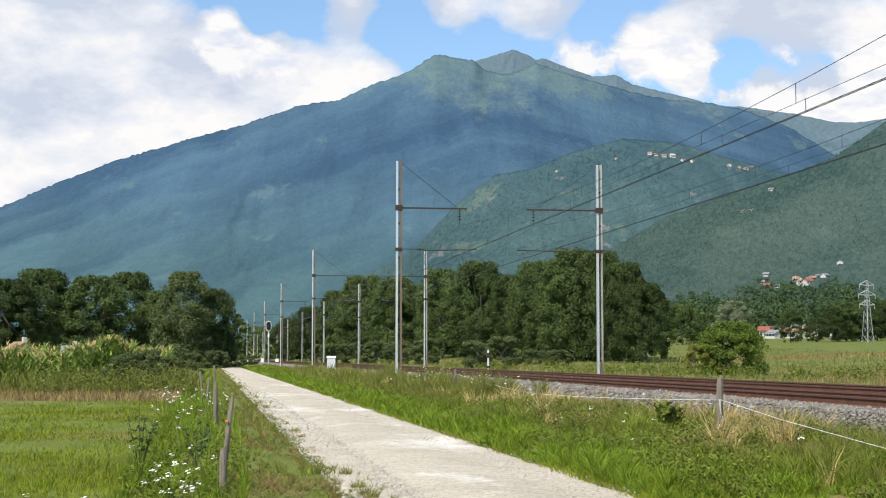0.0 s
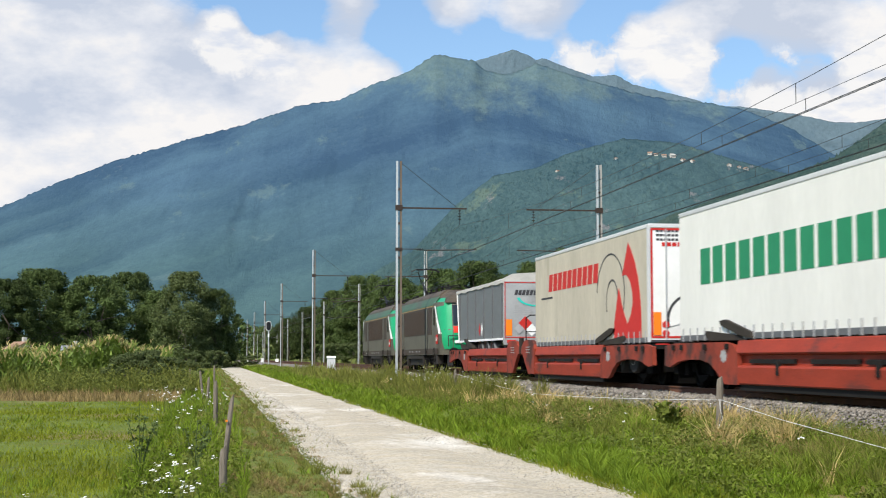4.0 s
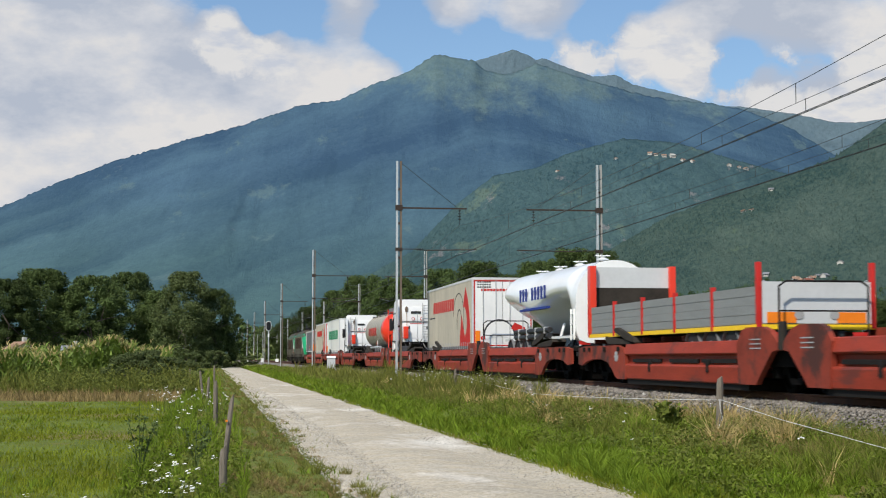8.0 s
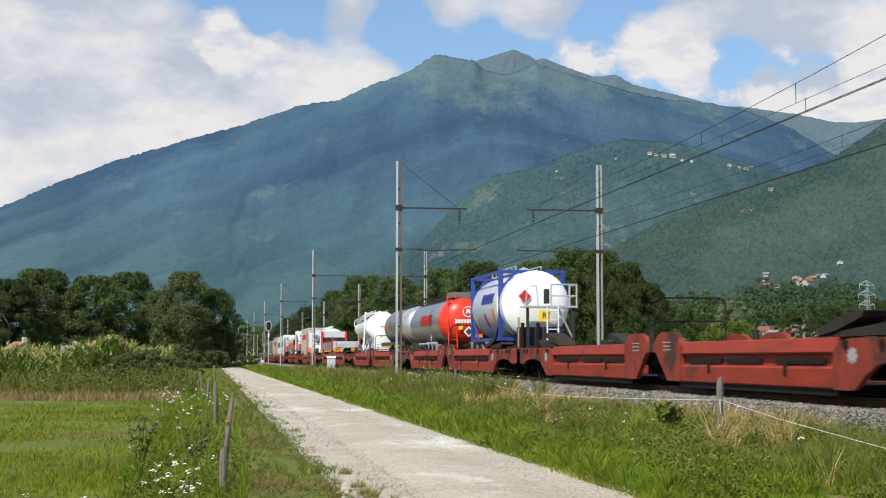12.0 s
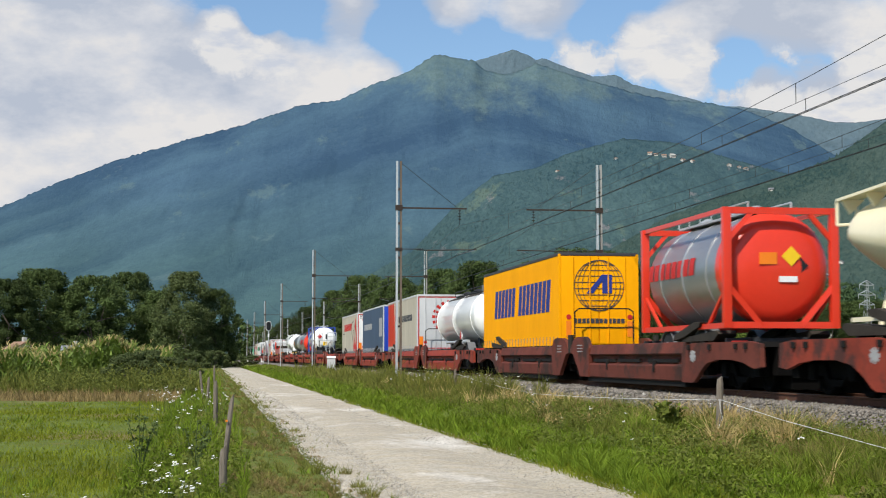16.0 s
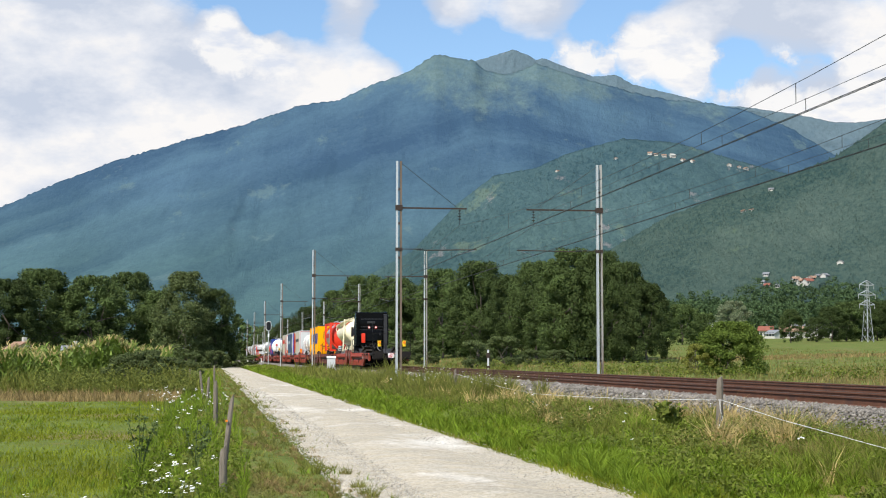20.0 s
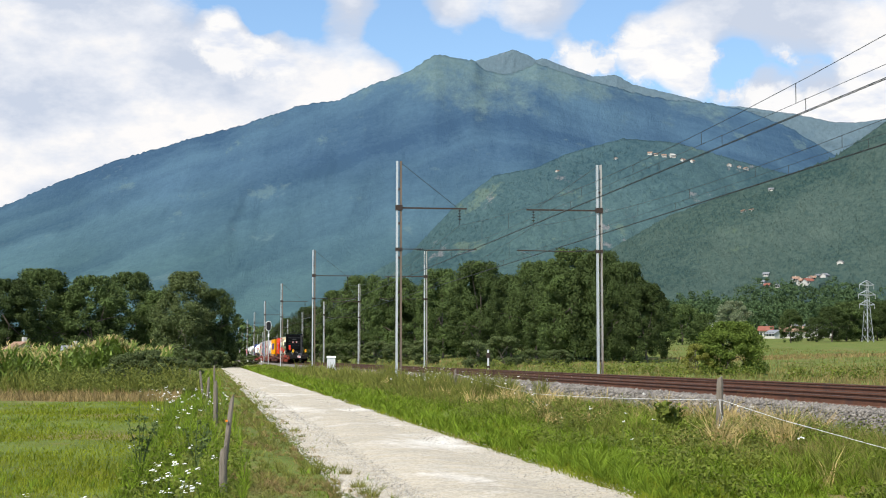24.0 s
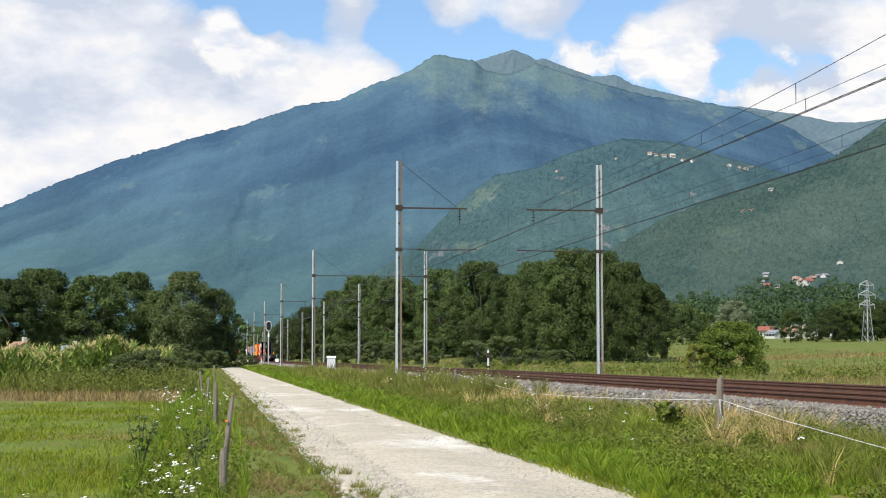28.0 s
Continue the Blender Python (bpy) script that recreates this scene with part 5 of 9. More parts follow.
def tank_trailer(label, y0, y1, cz, r, body, end, ribs=0, stripe=None, bars=None, chassis=None, flat=1.0, badge=False):
    """A horizontal tank on a trailer chassis, dished end towards the rear."""
    e = empty("tank_trailer")
    trailer_chassis(e, y0 + 0.3, y1, 1.25, None, chassis)
    bm = bmesh.new()
    turned(bm, [(y0 + 0.9, 0.3), (y0 + 0.9, r)] + [p for p in barrel(y0, y1, r, 0.6) if p[0] > y0 + 1.0], 0, cz, 36, flat)
    part("tank", bm, body, e)
    bm = bmesh.new()
    turned(bm, [(y0 + 0.72 * (1 - math.cos(math.pi / 2 * i / 9)), max(0.02, 1.004 * r * math.sin(math.pi / 2 * i / 9))) for i in range(10)] + [(y0 + 1.4, r * 1.004)], 0, cz, 36, flat)
    part("tank_end", bm, end, e)
    if ribs:
        for i in range(ribs):
            y = y0 + 1.5 + (y1 - y0 - 2.2) * i / (ribs - 1)
            bm = bmesh.new()
            turned(bm, [(y - 0.04, r * 1.0), (y - 0.03, r * 1.018), (y + 0.03, r * 1.018), (y + 0.04, r * 1.0)], 0, cz, 36, flat)
            part("rib", bm, body, e)
    if stripe:
        bm = bmesh.new()
        turned(bm, [(stripe[0], r * 1.003), (stripe[0], r * 1.012), (stripe[1], r * 1.012), (stripe[1], r * 1.003)], 0, cz, 36, flat)
        part("band", bm, stripe[2], e)
    top_walk(e, y0 + 1.4, y1 - 1.4, cz + r * flat - 0.01, M_CHASSIS)
    if badge or body is M_WHITEGLOSS:
        bm = bmesh.new()
        arc = [radians(56 + 68 * i / 8) for i in range(9)]
        loft(bm, [[(r * k * math.cos(q), yy, cz + r * k * math.sin(q)) for k, run in ((1.012, arc), (0.99, arc[::-1])) for q in run] for yy in (y0 + 1.0, y1 - 0.8)])
        part("top_spine", bm, M_FLAP, e, "dark brown spine along the top")
        bm = bmesh.new()
        box(bm, -0.62, 0.62, y0 + 0.45, y0 + 1.7, cz + r - 0.08, cz + r + 0.2, 0.02)
        part("hatch_box", bm, M_GUARD, e, "grey hatch box at the rear top")
        for yy, mt in ((y0 + 4.2, M_LETRED), (y0 + 3.8, M_WHITE)):
            bm = bmesh.new()
            side_shape(bm, [(yy, 1.52), (yy + 0.17, 1.76), (yy, 2.0), (yy - 0.17, 1.76)], -1.14)
            part("side_placard", bm, mt, e, "small hazard diamond")
    if bars:
        curved_bars(e, cz, r, flat, *bars)
    bm = bmesh.new()
    for s in (-1, 1):
        for y in (y0 + 2.2, (y0 + y1) / 2, y1 - 2.0):
            prism(bm, [(y - 0.25, 1.2), (y + 0.25, 1.2), (y + 0.15, cz - r * 0.55), (y - 0.15, cz - r * 0.55)], s * 0.62 - 0.04, s * 0.62 + 0.04)
    part("saddle", bm, M_CHASSIS, e)
    bm = bmesh.new()
    rod(bm, (-1.12, y0 + 2.2, 1.52), (-1.12, y0 + 5.4, 1.52), 0.085, 10)
    rod(bm, (-1.12, y0 + 5.7, 1.52), (-1.12, y0 + 8.2, 1.52), 0.06, 10)
    part("hose_tube", bm, M_GALV, e, "metal hose tubes")
    if chassis is M_OLIVECHASSIS:
        for s in (-1, 1):
            bm = bmesh.new()
            box(bm, *sorted((s * 1.0, s * 1.22)), y0 + 0.4, y1 + 0.2, 1.48, 1.78)
            part("frame_side", bm, M_OLIVECHASSIS, e, "olive frame side")
            bm = bmesh.new()
            box(bm, *sorted((s * 1.22, s * 1.232)), y0 + 0.4, y1 + 0.2, 1.48, 1.54)
            part("edge_stripe", bm, M_WARNYEL, e, "yellow edge stripe")
    if badge:
        ladder(e, -0.62, y0 - 0.05, 1.25, cz + r + 0.1, 0.42, M_REDGLOSS, 0.5)
        bm = bmesh.new()
        arc_band(end_shape, bm, 0.12, cz + 0.42, 0.22, 0.05, 0, 360, y0 - 0.01, 20)
        bmesh.ops.remove_doubles(bm, verts=bm.verts, dist=0.001)
        part("ring_badge", bm, M_WHITE, e, "white printed ring badge")
        bm = bmesh.new()
        end_shape(bm, [(0.0, cz + 0.32), (0.06, cz + 0.32), (0.12, cz + 0.42), (0.18, cz + 0.32), (0.24, cz + 0.32), (0.2, cz + 0.54), (0.04, cz + 0.54)], y0 - 0.01)
        part("badge_mark", bm, M_WHITE, e, "white printed emblem")
        bm = bmesh.new()
        letter_bars(bm, end_shape, -0.52, 0.78, cz - 0.14, cz + 0.05, 9, y0 - 0.01)
        part("name_bars", bm, M_WHITE, e, "row of white printed bars")
        diamond(e, 0.15, cz - 0.55, 0.26, y0 - 0.01, M_WHITE, "white hazard diamond")
        diamond(e, 0.15, cz - 0.55, 0.17, y0 - 0.03, M_LETDARK, "dark hazard symbol")
        plate(e, 0.62, cz - 0.75, 0.4, 0.16, y0 - 0.01, M_ORANGE, "orange hazard number plate")
        plate(e, -0.25, cz - 0.35, 0.2, 0.2, y0 - 0.01, M_WARNYEL, "yellow sticker")
    tail_lamps(e, y0 + 0.3, 1.08)
    return tagged(e, label, "tank trailer", "trailers on the train")


def curved_bars(e, cz, r, flat, y0, y1, z0, z1, n, mat):
    """Bars that follow the curve of a tank's side."""
    bm = bmesh.new()
    w = (y1 - y0) / n
    for i in range(n):
        a, b = y0 + w * (i + 0.06), y0 + w * (i + 0.84)
        zs = [z0 + (z1 - z0) * k / 5 for k in range(6)]
        xs = [-(max(0.0, r * r - ((z - cz) / flat) ** 2)) ** 0.5 - 0.012 for z in zs]
        for k in range(5):
            q = [(xs[k], a, zs[k]), (xs[k], b, zs[k]), (xs[k + 1], b, zs[k + 1]), (xs[k + 1], a, zs[k + 1])]
            bm.faces.new([bm.verts.new(p) for p in q])
    part("name_bars", bm, mat, e, "row of printed bars")


def silo_trailer(label, paint, y0, y1, z_top, skirt=True, bars=None):
    """A powder silo. With skirt: a barrel over hoppers behind a narrow rounded rear column; without: a body with a domed nose,
    one deep hopper, and an arch up to an upright end plate that reaches down to the frame."""
    e = empty("silo_trailer")
    trailer_chassis(e, y0 - (0.5 if skirt else 0.0), y1 - 0.2, 1.2, None if skirt else [y1 - 4.6, y1 - 3.3, y1 - 2.0])
    rings = []
    n = 72
    L = y1 - y0
    bell = lambda f, m, w: math.exp(-((f - m) / w) ** 2)
    for i in range(n + 1):
        f = i / n
        y = y0 + L * f
        dome = max(0.0, (f - 0.92) / 0.08)
        end = max(0.03, (1 - min(1.0, dome) ** 2) ** 0.5)
        if skirt:
            hi = z_top - 0.05 - 0.32 * f
            lo = 1.74 - 0.07 * bell(f, 0.30, 0.12) - 0.07 * bell(f, 0.70, 0.12) + 0.62 * max(0.0, (f - 0.76) / 0.24) ** 1.3
            end *= (1 - (1 - min(1.0, f / 0.05)) ** 2) ** 0.5
            square, tuck = 0.0, 0.50
        else:
            hi = z_top - 0.16 + 0.16 * f
            plate_ = max(0.0, 1 - f / 0.10)
            lo = 2.10 - 0.85 * min(1.0, 2 * plate_) - 0.62 * bell(f, 0.56, 0.17) + 0.2 * max(0.0, (f - 0.78) / 0.22)
            square = min(1.0, 1.6 * plate_)
            tuck = (0.45 + 0.35 * bell(f, 0.24, 0.12)) * (1 - square)
        end = max(end, 0.03)
        c, h = (hi + lo) / 2, (hi - lo) / 2
        ring = []
        for k in range(40):
            a = 2 * math.pi * k / 40
            ca, sa = math.cos(a), math.sin(a)
            p = 2.1 + (6.0 * square if sa < 0 else 0.0)
            rr = (abs(ca) ** p + abs(sa) ** p) ** (-1 / p)
            pinch = 1.0 if sa > -0.05 else 1.0 - tuck * min(1.0, (-sa - 0.05) / 0.9)
            ring.append((1.23 * end * rr * ca * pinch, y, c + h * (0.15 + 0.85 * end) * rr * sa))
        rings.append(ring)
    bm = bmesh.new()
    loft(bm, rings)
    part("silo_body", bm, paint, e, "", 50)
    if skirt:
        bm = bmesh.new()
        def outline(z, k, d):
            out = []
            for i in range(28):
                a = 2 * math.pi * i / 28
                out.append((0.66 * k * math.copysign(abs(math.cos(a)) ** 0.36, math.cos(a)), y0 + 0.1 + d + 0.62 * k * math.copysign(abs(math.sin(a)) ** 0.45, math.sin(a)), z))
            return out
        loft(bm, [outline(1.30, 0.97, 0), outline(1.36, 1.0, 0), outline(z_top - 0.7, 1.0, 0), outline(z_top - 0.32, 0.95, 0.03), outline(z_top - 0.1, 0.8, 0.1), outline(z_top, 0.5, 0.2), outline(z_top + 0.02, 0.05, 0.25)])
        part("rear_column", bm, paint, e, "", 40)
        diamond(e, -0.15, 2.35, 0.1, y0 - 0.52, M_WARNYEL, "small yellow warning sign")
        bm = bmesh.new()
        box(bm, -0.66, 0.66, y0 - 0.535, y0 - 0.515, 1.38, 1.43)
        part("red_line", bm, M_LETRED, e, "thin red line")
        for s in (-1, 1):
            bm = bmesh.new()
            rod(bm, (s * 0.42, y0 - 0.51, 1.52), (s * 0.42, y0 - 0.535, 1.52), 0.09, 12)
            part("speed_disc", bm, M_LETGREY, e, "small round speed sign")
        bm = bmesh.new()
        for k in range(3):
            box(bm, -0.2 + 0.15 * k, -0.08 + 0.15 * k, y0 - 0.53, y0 - 0.515, 2.98, 3.08)
        part("door_bars", bm, M_LETGREY, e)
        # catwalk along the roof edge on three-cornered brackets
        ya, yb = y0 + 0.7, y1 - 0.05
        zc = lambda y: z_top - 0.10 - 0.34 * (y - y0) / L
        bm = bmesh.new()
        loft(bm, [[(x, y, zc(y) + dz) for x, dz in ((-1.18, 0), (-0.66, 0.06), (-0.66, 0.10), (-1.18, 0.05))] for y in (ya, yb)])
        part("catwalk", bm, paint, e, "white roof-edge catwalk", 0)
        for i in range(9):
            y = ya + 0.3 + (yb - ya - 0.5) * i / 8
            bm = bmesh.new()
            loft(bm, [[(-1.14, yy, zc(yy)), (-0.72, yy, zc(yy) + 0.02), (-0.98, yy, zc(yy) - 0.24)] for yy in (y, y + 0.05)])
            part("catwalk_bracket", bm, paint, e, "", 0)
        bm = bmesh.new()
        path_rod(bm, [(-1.15, yb, zc(yb)), (-1.15, yb, zc(yb) - 0.42), (-0.8, yb - 0.1, zc(yb) - 0.40), (-0.8, yb, zc(yb))], 0.03, 6)
        part("catwalk_end", bm, paint, e)
    else:
        for k in range(4):
            y = y0 + L * (0.12 + 0.24 * k)
            bm = bmesh.new()
            turned_z(bm, 0, y, z_top - 0.07, 0.2, 0.09)
            part("manhole", bm, paint, e, "round manhole lid")
            bm = bmesh.new()
            for a in range(0, 360, 60):
                rod(bm, (0, y, z_top + 0.06), (0.24 * math.cos(radians(a)), y + 0.24 * math.sin(radians(a)), z_top + 0.07), 0.018, 5)
            part("lid_clamp", bm, paint, e)
    for f in (0.30, 0.72) if skirt else (0.56,):
        y = y0 + L * f
        bm = bmesh.new()
        loft(bm, [[(rr * math.cos(math.pi * i / 10), y + rr * math.sin(math.pi * i / 10), z) for i in range(20)] for z, rr in ((1.05, 0.10), (1.25, 0.14), (1.8, 0.62))])
        part("hopper", bm, paint, e, "", 40)
    if skirt:
        side_ladder(e, -1.34, y0 + 0.5, 1.35, z_top + 0.02, 0.5, paint, 0.14)
        top_walk(e, y0 + 1.0, y1 - 1.6, z_top - 0.1, paint, 0.42)
    else:
        side_ladder(e, -1.25, y0 + 0.35, 1.35, 2.3, 0.4, paint, 0.0)
    for k in range(2 if not skirt or paint is M_CREAM else 0):
        ya, yb = (y0 + 3.7, y0 + 9.2) if not skirt else (y0 + 2.4, y0 + 5.6)
        bm = bmesh.new()
        rod(bm, (-1.2, ya, 1.52 + 0.2 * k), (-1.2, yb, 1.52 + 0.2 * k), 0.095, 10)
        part("hose", bm, M_CHASSIS, e, "stacked dark hose")
        bm = bmesh.new()
        for j in range(4):
            box(bm, -1.31, -1.09, ya + 0.5 + 1.4 * j * (yb - ya) / 5.5, ya + 0.55 + 1.4 * j * (yb - ya) / 5.5, 1.42 + 0.2 * k, 1.63 + 0.2 * k, 0.02)
        part("bracket", bm, M_GALV, e, "pale hose clip")
    for f in (0.12, 0.4, 0.62, 0.9) if skirt else (0.1, 0.35, 0.8):
        y = y0 + L * f
        for s in (-1, 1):
            bm = bmesh.new()
            rod(bm, (s * 0.82, y, 1.1), (s * 0.55, y + 0.1, 1.95), 0.05, 6)
            part("support_leg", bm, paint, e)
    bm = bmesh.new()
    box(bm, -1.16, -1.08, y0 + 0.3, y1 - 0.6, 1.42, 1.5)
    box(bm, 1.08, 1.16, y0 + 0.3, y1 - 0.6, 1.42, 1.5)
    part("side_pipe", bm, paint, e)
    if bars:
        bm = bmesh.new()
        w = (bars[1] - bars[0]) / bars[4]
        for i in range(bars[4]):
            if i != 3:
                a, b = bars[0] + w * (i + 0.10), bars[0] + w * (i + 0.72)
                side_shape(bm, [(a, bars[2]), (b, bars[2]), (b + 0.03, bars[3]), (a + 0.03, bars[3])], -1.222)
        part("name_bars", bm, bars[5], e, "row of blue printed bars")
        bm = bmesh.new()
        z = bars[2] - 0.34
        box(bm, -1.215, -1.10, *sorted(bars[:2]), z, z + 0.08)
        part("blue_line", bm, bars[5], e, "thin blue printed line")
    tail_lamps(e, y0 + 0.05 - (0.5 if skirt else 0), 1.2)
    return tagged(e, label, "silo trailer", "trailers on the train")


def tank_container(label, y0, y1, cz, r, tank, end, frame_mat, bars=None, platform=False):
    """A drum in an open frame, on a skeletal trailer."""
    e = empty("tank_container")
    trailer_chassis(e, y0 - 2.2 if platform else y0, y1 + 1.0, 1.25, [y0 + 4.4, y0 + 5.7, y0 + 7.0] if platform else None)
    f0 = y0
    y0, y1 = (y0 - 1.1, y1 + 0.3) if platform else (y0, y1)
    bm = bmesh.new()
    turned(bm, [(y0 + 0.6, 0.3), (y0 + 0.6, r)] + [p for p in barrel(y0 + 0.08, y1 - 0.08, r, 0.4) if p[0] > y0 + 0.7], 0, cz, 36)
    part("tank", bm, tank, e)
    bm = bmesh.new()
    turned(bm, [(y0 + 0.08, 0.02), (y0 + 0.11, r * 0.45), (y0 + 0.18, r * 0.74), (y0 + 0.28, r * 0.92), (y0 + 0.42, r * 1.003), (y0 + 0.7, r * 1.003)], 0, cz, 36)
    part("tank_end", bm, end, e)
    zb, zt, w = cz - r - 0.08, cz + r + 0.06, 1.22
    y0, y1 = f0, (y1 - 0.3 if platform else y1)
    for y in (y0, y1):
        bm = bmesh.new()
        k = 0.14
        for s in (-1, 1):
            box(bm, s * w - 0.09, s * w + 0.09, y - 0.08, y + 0.08, zb, zt, 0.012)
            rod(bm, (s * w, y, zb + 0.95), (s * 0.45, y, zb + 0.05), 0.085, 4)
            rod(bm, (s * w, y, zt - 0.75), (s * 0.6, y, zt - 0.05), 0.075, 4)
        box(bm, -w, w, y - 0.06, y + 0.06, zb, zb + k)
        box(bm, -w, w, y - 0.06, y + 0.06, zt - k, zt)
        part("end_frame", bm, frame_mat, e)
    bm = bmesh.new()
    for s in (-1, 1):
        box(bm, s * w - 0.05, s * w + 0.05, y0 + 0.06, y1 - 0.06, zb, zb + 0.12)
        box(bm, s * w - 0.04, s * w + 0.04, y0 + 0.06, y1 - 0.06, zt - 0.1, zt)
        for f in (0.0, 1.0):
            ya = y0 + (y1 - y0) * f
            yb = ya + (1.3 if f == 0 else -1.3)
            rod(bm, (s * w, ya, zb + 0.9), (s * w * 0.98, yb, zb + 0.08), 0.05, 4)
    part("side_rail", bm, frame_mat, e)
    top_walk(e, y0 + 0.6, y1 - 0.6, cz + r + 0.0, M_GALV, 0.5)
    if bars:
        curved_bars(e, cz, r, 1.0, *bars)
    bands = (0.22, 0.5, 0.78) if frame_mat is M_REDGLOSS else (0.06,)
    for f in bands:
        ym = y0 + (y1 - y0) * f
        bm = bmesh.new()
        turned(bm, [(ym - 0.05, r * 0.99), (ym - 0.04, r * 1.014), (ym + 0.04, r * 1.014), (ym + 0.05, r * 0.99)], 0, cz, 36)
        part("stiffening_ring", bm, tank, e)
    if platform:
        # placards on the flank
        for (ya, za, mat, text) in ((1.2, 2.25, M_WARNYEL, "yellow side placard"), (-1.1, 2.2, M_LETRED, "dark red side placard"), (-2.9, 2.35, M_ORANGE, "orange side placard")):
            bm = bmesh.new()
            zs = [za + 0.18 * (k - 1) for k in range(4)]
            xs = [-(max(0.0, r * r - (zz - cz) ** 2)) ** 0.5 - 0.014 for zz in zs]
            for k in range(3):
                bm.faces.new([bm.verts.new(c) for c in ((xs[k], ya, zs[k]), (xs[k], ya - 0.42, zs[k]), (xs[k + 1], ya - 0.42, zs[k + 1]), (xs[k + 1], ya, zs[k + 1]))])
            bmesh.ops.remove_doubles(bm, verts=bm.verts, dist=0.001)
            part("side_placard", bm, mat, e, text)
        yb = y0 - 2.3
        bm = bmesh.new()
        box(bm, -0.75, 1.25, yb, yb + 0.95, 2.66, 2.73)
        part("work_platform", bm, M_GALV, e, "grey grating work platform")
        for x in (0.25, 0.95, 1.22):
            bm = bmesh.new()
            rod(bm, (x, yb + 0.05, 2.73), (x, yb + 0.05, 3.52), 0.03, 6)
            part("rail_post", bm, M_GALV, e, "grey steel post")
        for zz in (3.1, 3.52):
            bm = bmesh.new()
            path_rod(bm, [(0.25, yb + 0.05, zz), (1.22, yb + 0.05, zz), (1.22, yb + 0.95, zz)], 0.028, 6)
            part("guard_rail", bm, M_GALV, e, "grey steel guard rail")
        bm = bmesh.new()
        path_rod(bm, [(-0.72, yb + 0.05, 2.73), (-0.66, yb + 0.05, 3.35), (-0.55, yb + 0.05, 3.46), (-0.3, yb + 0.05, 3.46), (-0.24, yb + 0.05, 2.73)], 0.022, 6)
        part("grab_hoop", bm, M_GALV, e, "thin grey grab hoop")
        for x in (-0.62, 1.1):
            bm = bmesh.new()
            box(bm, x - 0.05, x + 0.05, yb + 0.1, yb + 0.2, 1.0, 2.66)
            part("platform_leg", bm, M_CHASSIS, e, "dark steel leg")
        bm = bmesh.new()
        rod(bm, (1.1, yb + 0.15, 1.5), (0.55, yb + 0.15, 2.62), 0.035, 6)
        part("platform_strut", bm, M_GALV, e, "grey diagonal strut")
        ladder(e, 0.3, yb - 0.02, 1.35, 2.7, 0.42, M_WHITE)
        bm = bmesh.new()
        box(bm, -0.9, 0.9, yb + 0.4, yb + 0.8, 1.25, 1.95, 0.04)
        part("pump_box", bm, M_CHASSIS, e, "dark pump cabinet")
        for x in (-0.78, -0.2, 0.78):
            bm = bmesh.new()
            rod(bm, (x, yb + 0.3, 1.2), (x, yb + 0.3, 2.1 if x < 0 else 1.8), 0.07, 8)
            part("valve_pipe", bm, M_GRIME, e, "black valve pipe")
        bm = bmesh.new()
        rod(bm, (-0.95, yb + 0.2, 1.2), (-0.95, yb + 0.2, 2.3), 0.035, 6)
        part("marker_rod", bm, M_OCHRE, e, "dull yellow rod")
        plate(e, 0.0, 2.35, 0.42, 0.42, yb + 0.05, M_WARNYEL, "yellow waste-transport plate")
        letter_plate(e, "R", 0.0, 2.35, 0.34, yb + 0.03)
        plate(e, 0.2, 3.1, 0.22, 0.55, yb + 0.6, M_CHASSIS, "dark control cabinet")
        diamond(e, -0.5, 3.12, 0.25, y0 - 1.08, M_LETRED, "red hazard diamond")
    else:
        diamond(e, 0.28, cz + 0.25, 0.22, y0 + 0.09, M_WARNYEL, "yellow hazard diamond")
        diamond(e, 0.48, cz + 0.05, 0.2, y0 + 0.12, M_BLACK, "black and white hazard diamond")
        plate(e, -0.25, cz + 0.2, 0.4, 0.26, y0 + 0.08, M_ORANGE, "orange hazard number plate")
        plate(e, 0.2, cz - 0.25, 0.42, 0.13, y0 + 0.08, M_WHITE, "white sticker")
    tail_lamps(e, (y0 - 2.2 if platform else y0), 1.05)
    return tagged(e, label, "tank container", "trailers on the train")


def shovel(cab, c0):
    bm = bmesh.new()
    path_rod(bm, [(-0.62, c0 - 0.05, 3.72), (-0.6, c0 - 0.06, 2.6), (-0.55, c0 - 0.05, 2.2)], 0.014, 5)
    part("shovel_shaft", bm, M_OCHRE, cab, "wooden shovel shaft")
    bm = bmesh.new()
    loft(bm, [[(-0.62 + w, c0 - 0.07 + d_, z) for w, d_ in ((-k, 0), (k, 0), (k * 0.8, 0.03), (-k * 0.8, 0.03))] for z, k in ((3.56, 0.08), (3.70, 0.10), (3.82, 0.08), (3.88, 0.02))])
    part("shovel_blade", bm, M_RUSTMAST, cab, "rusty shovel blade")


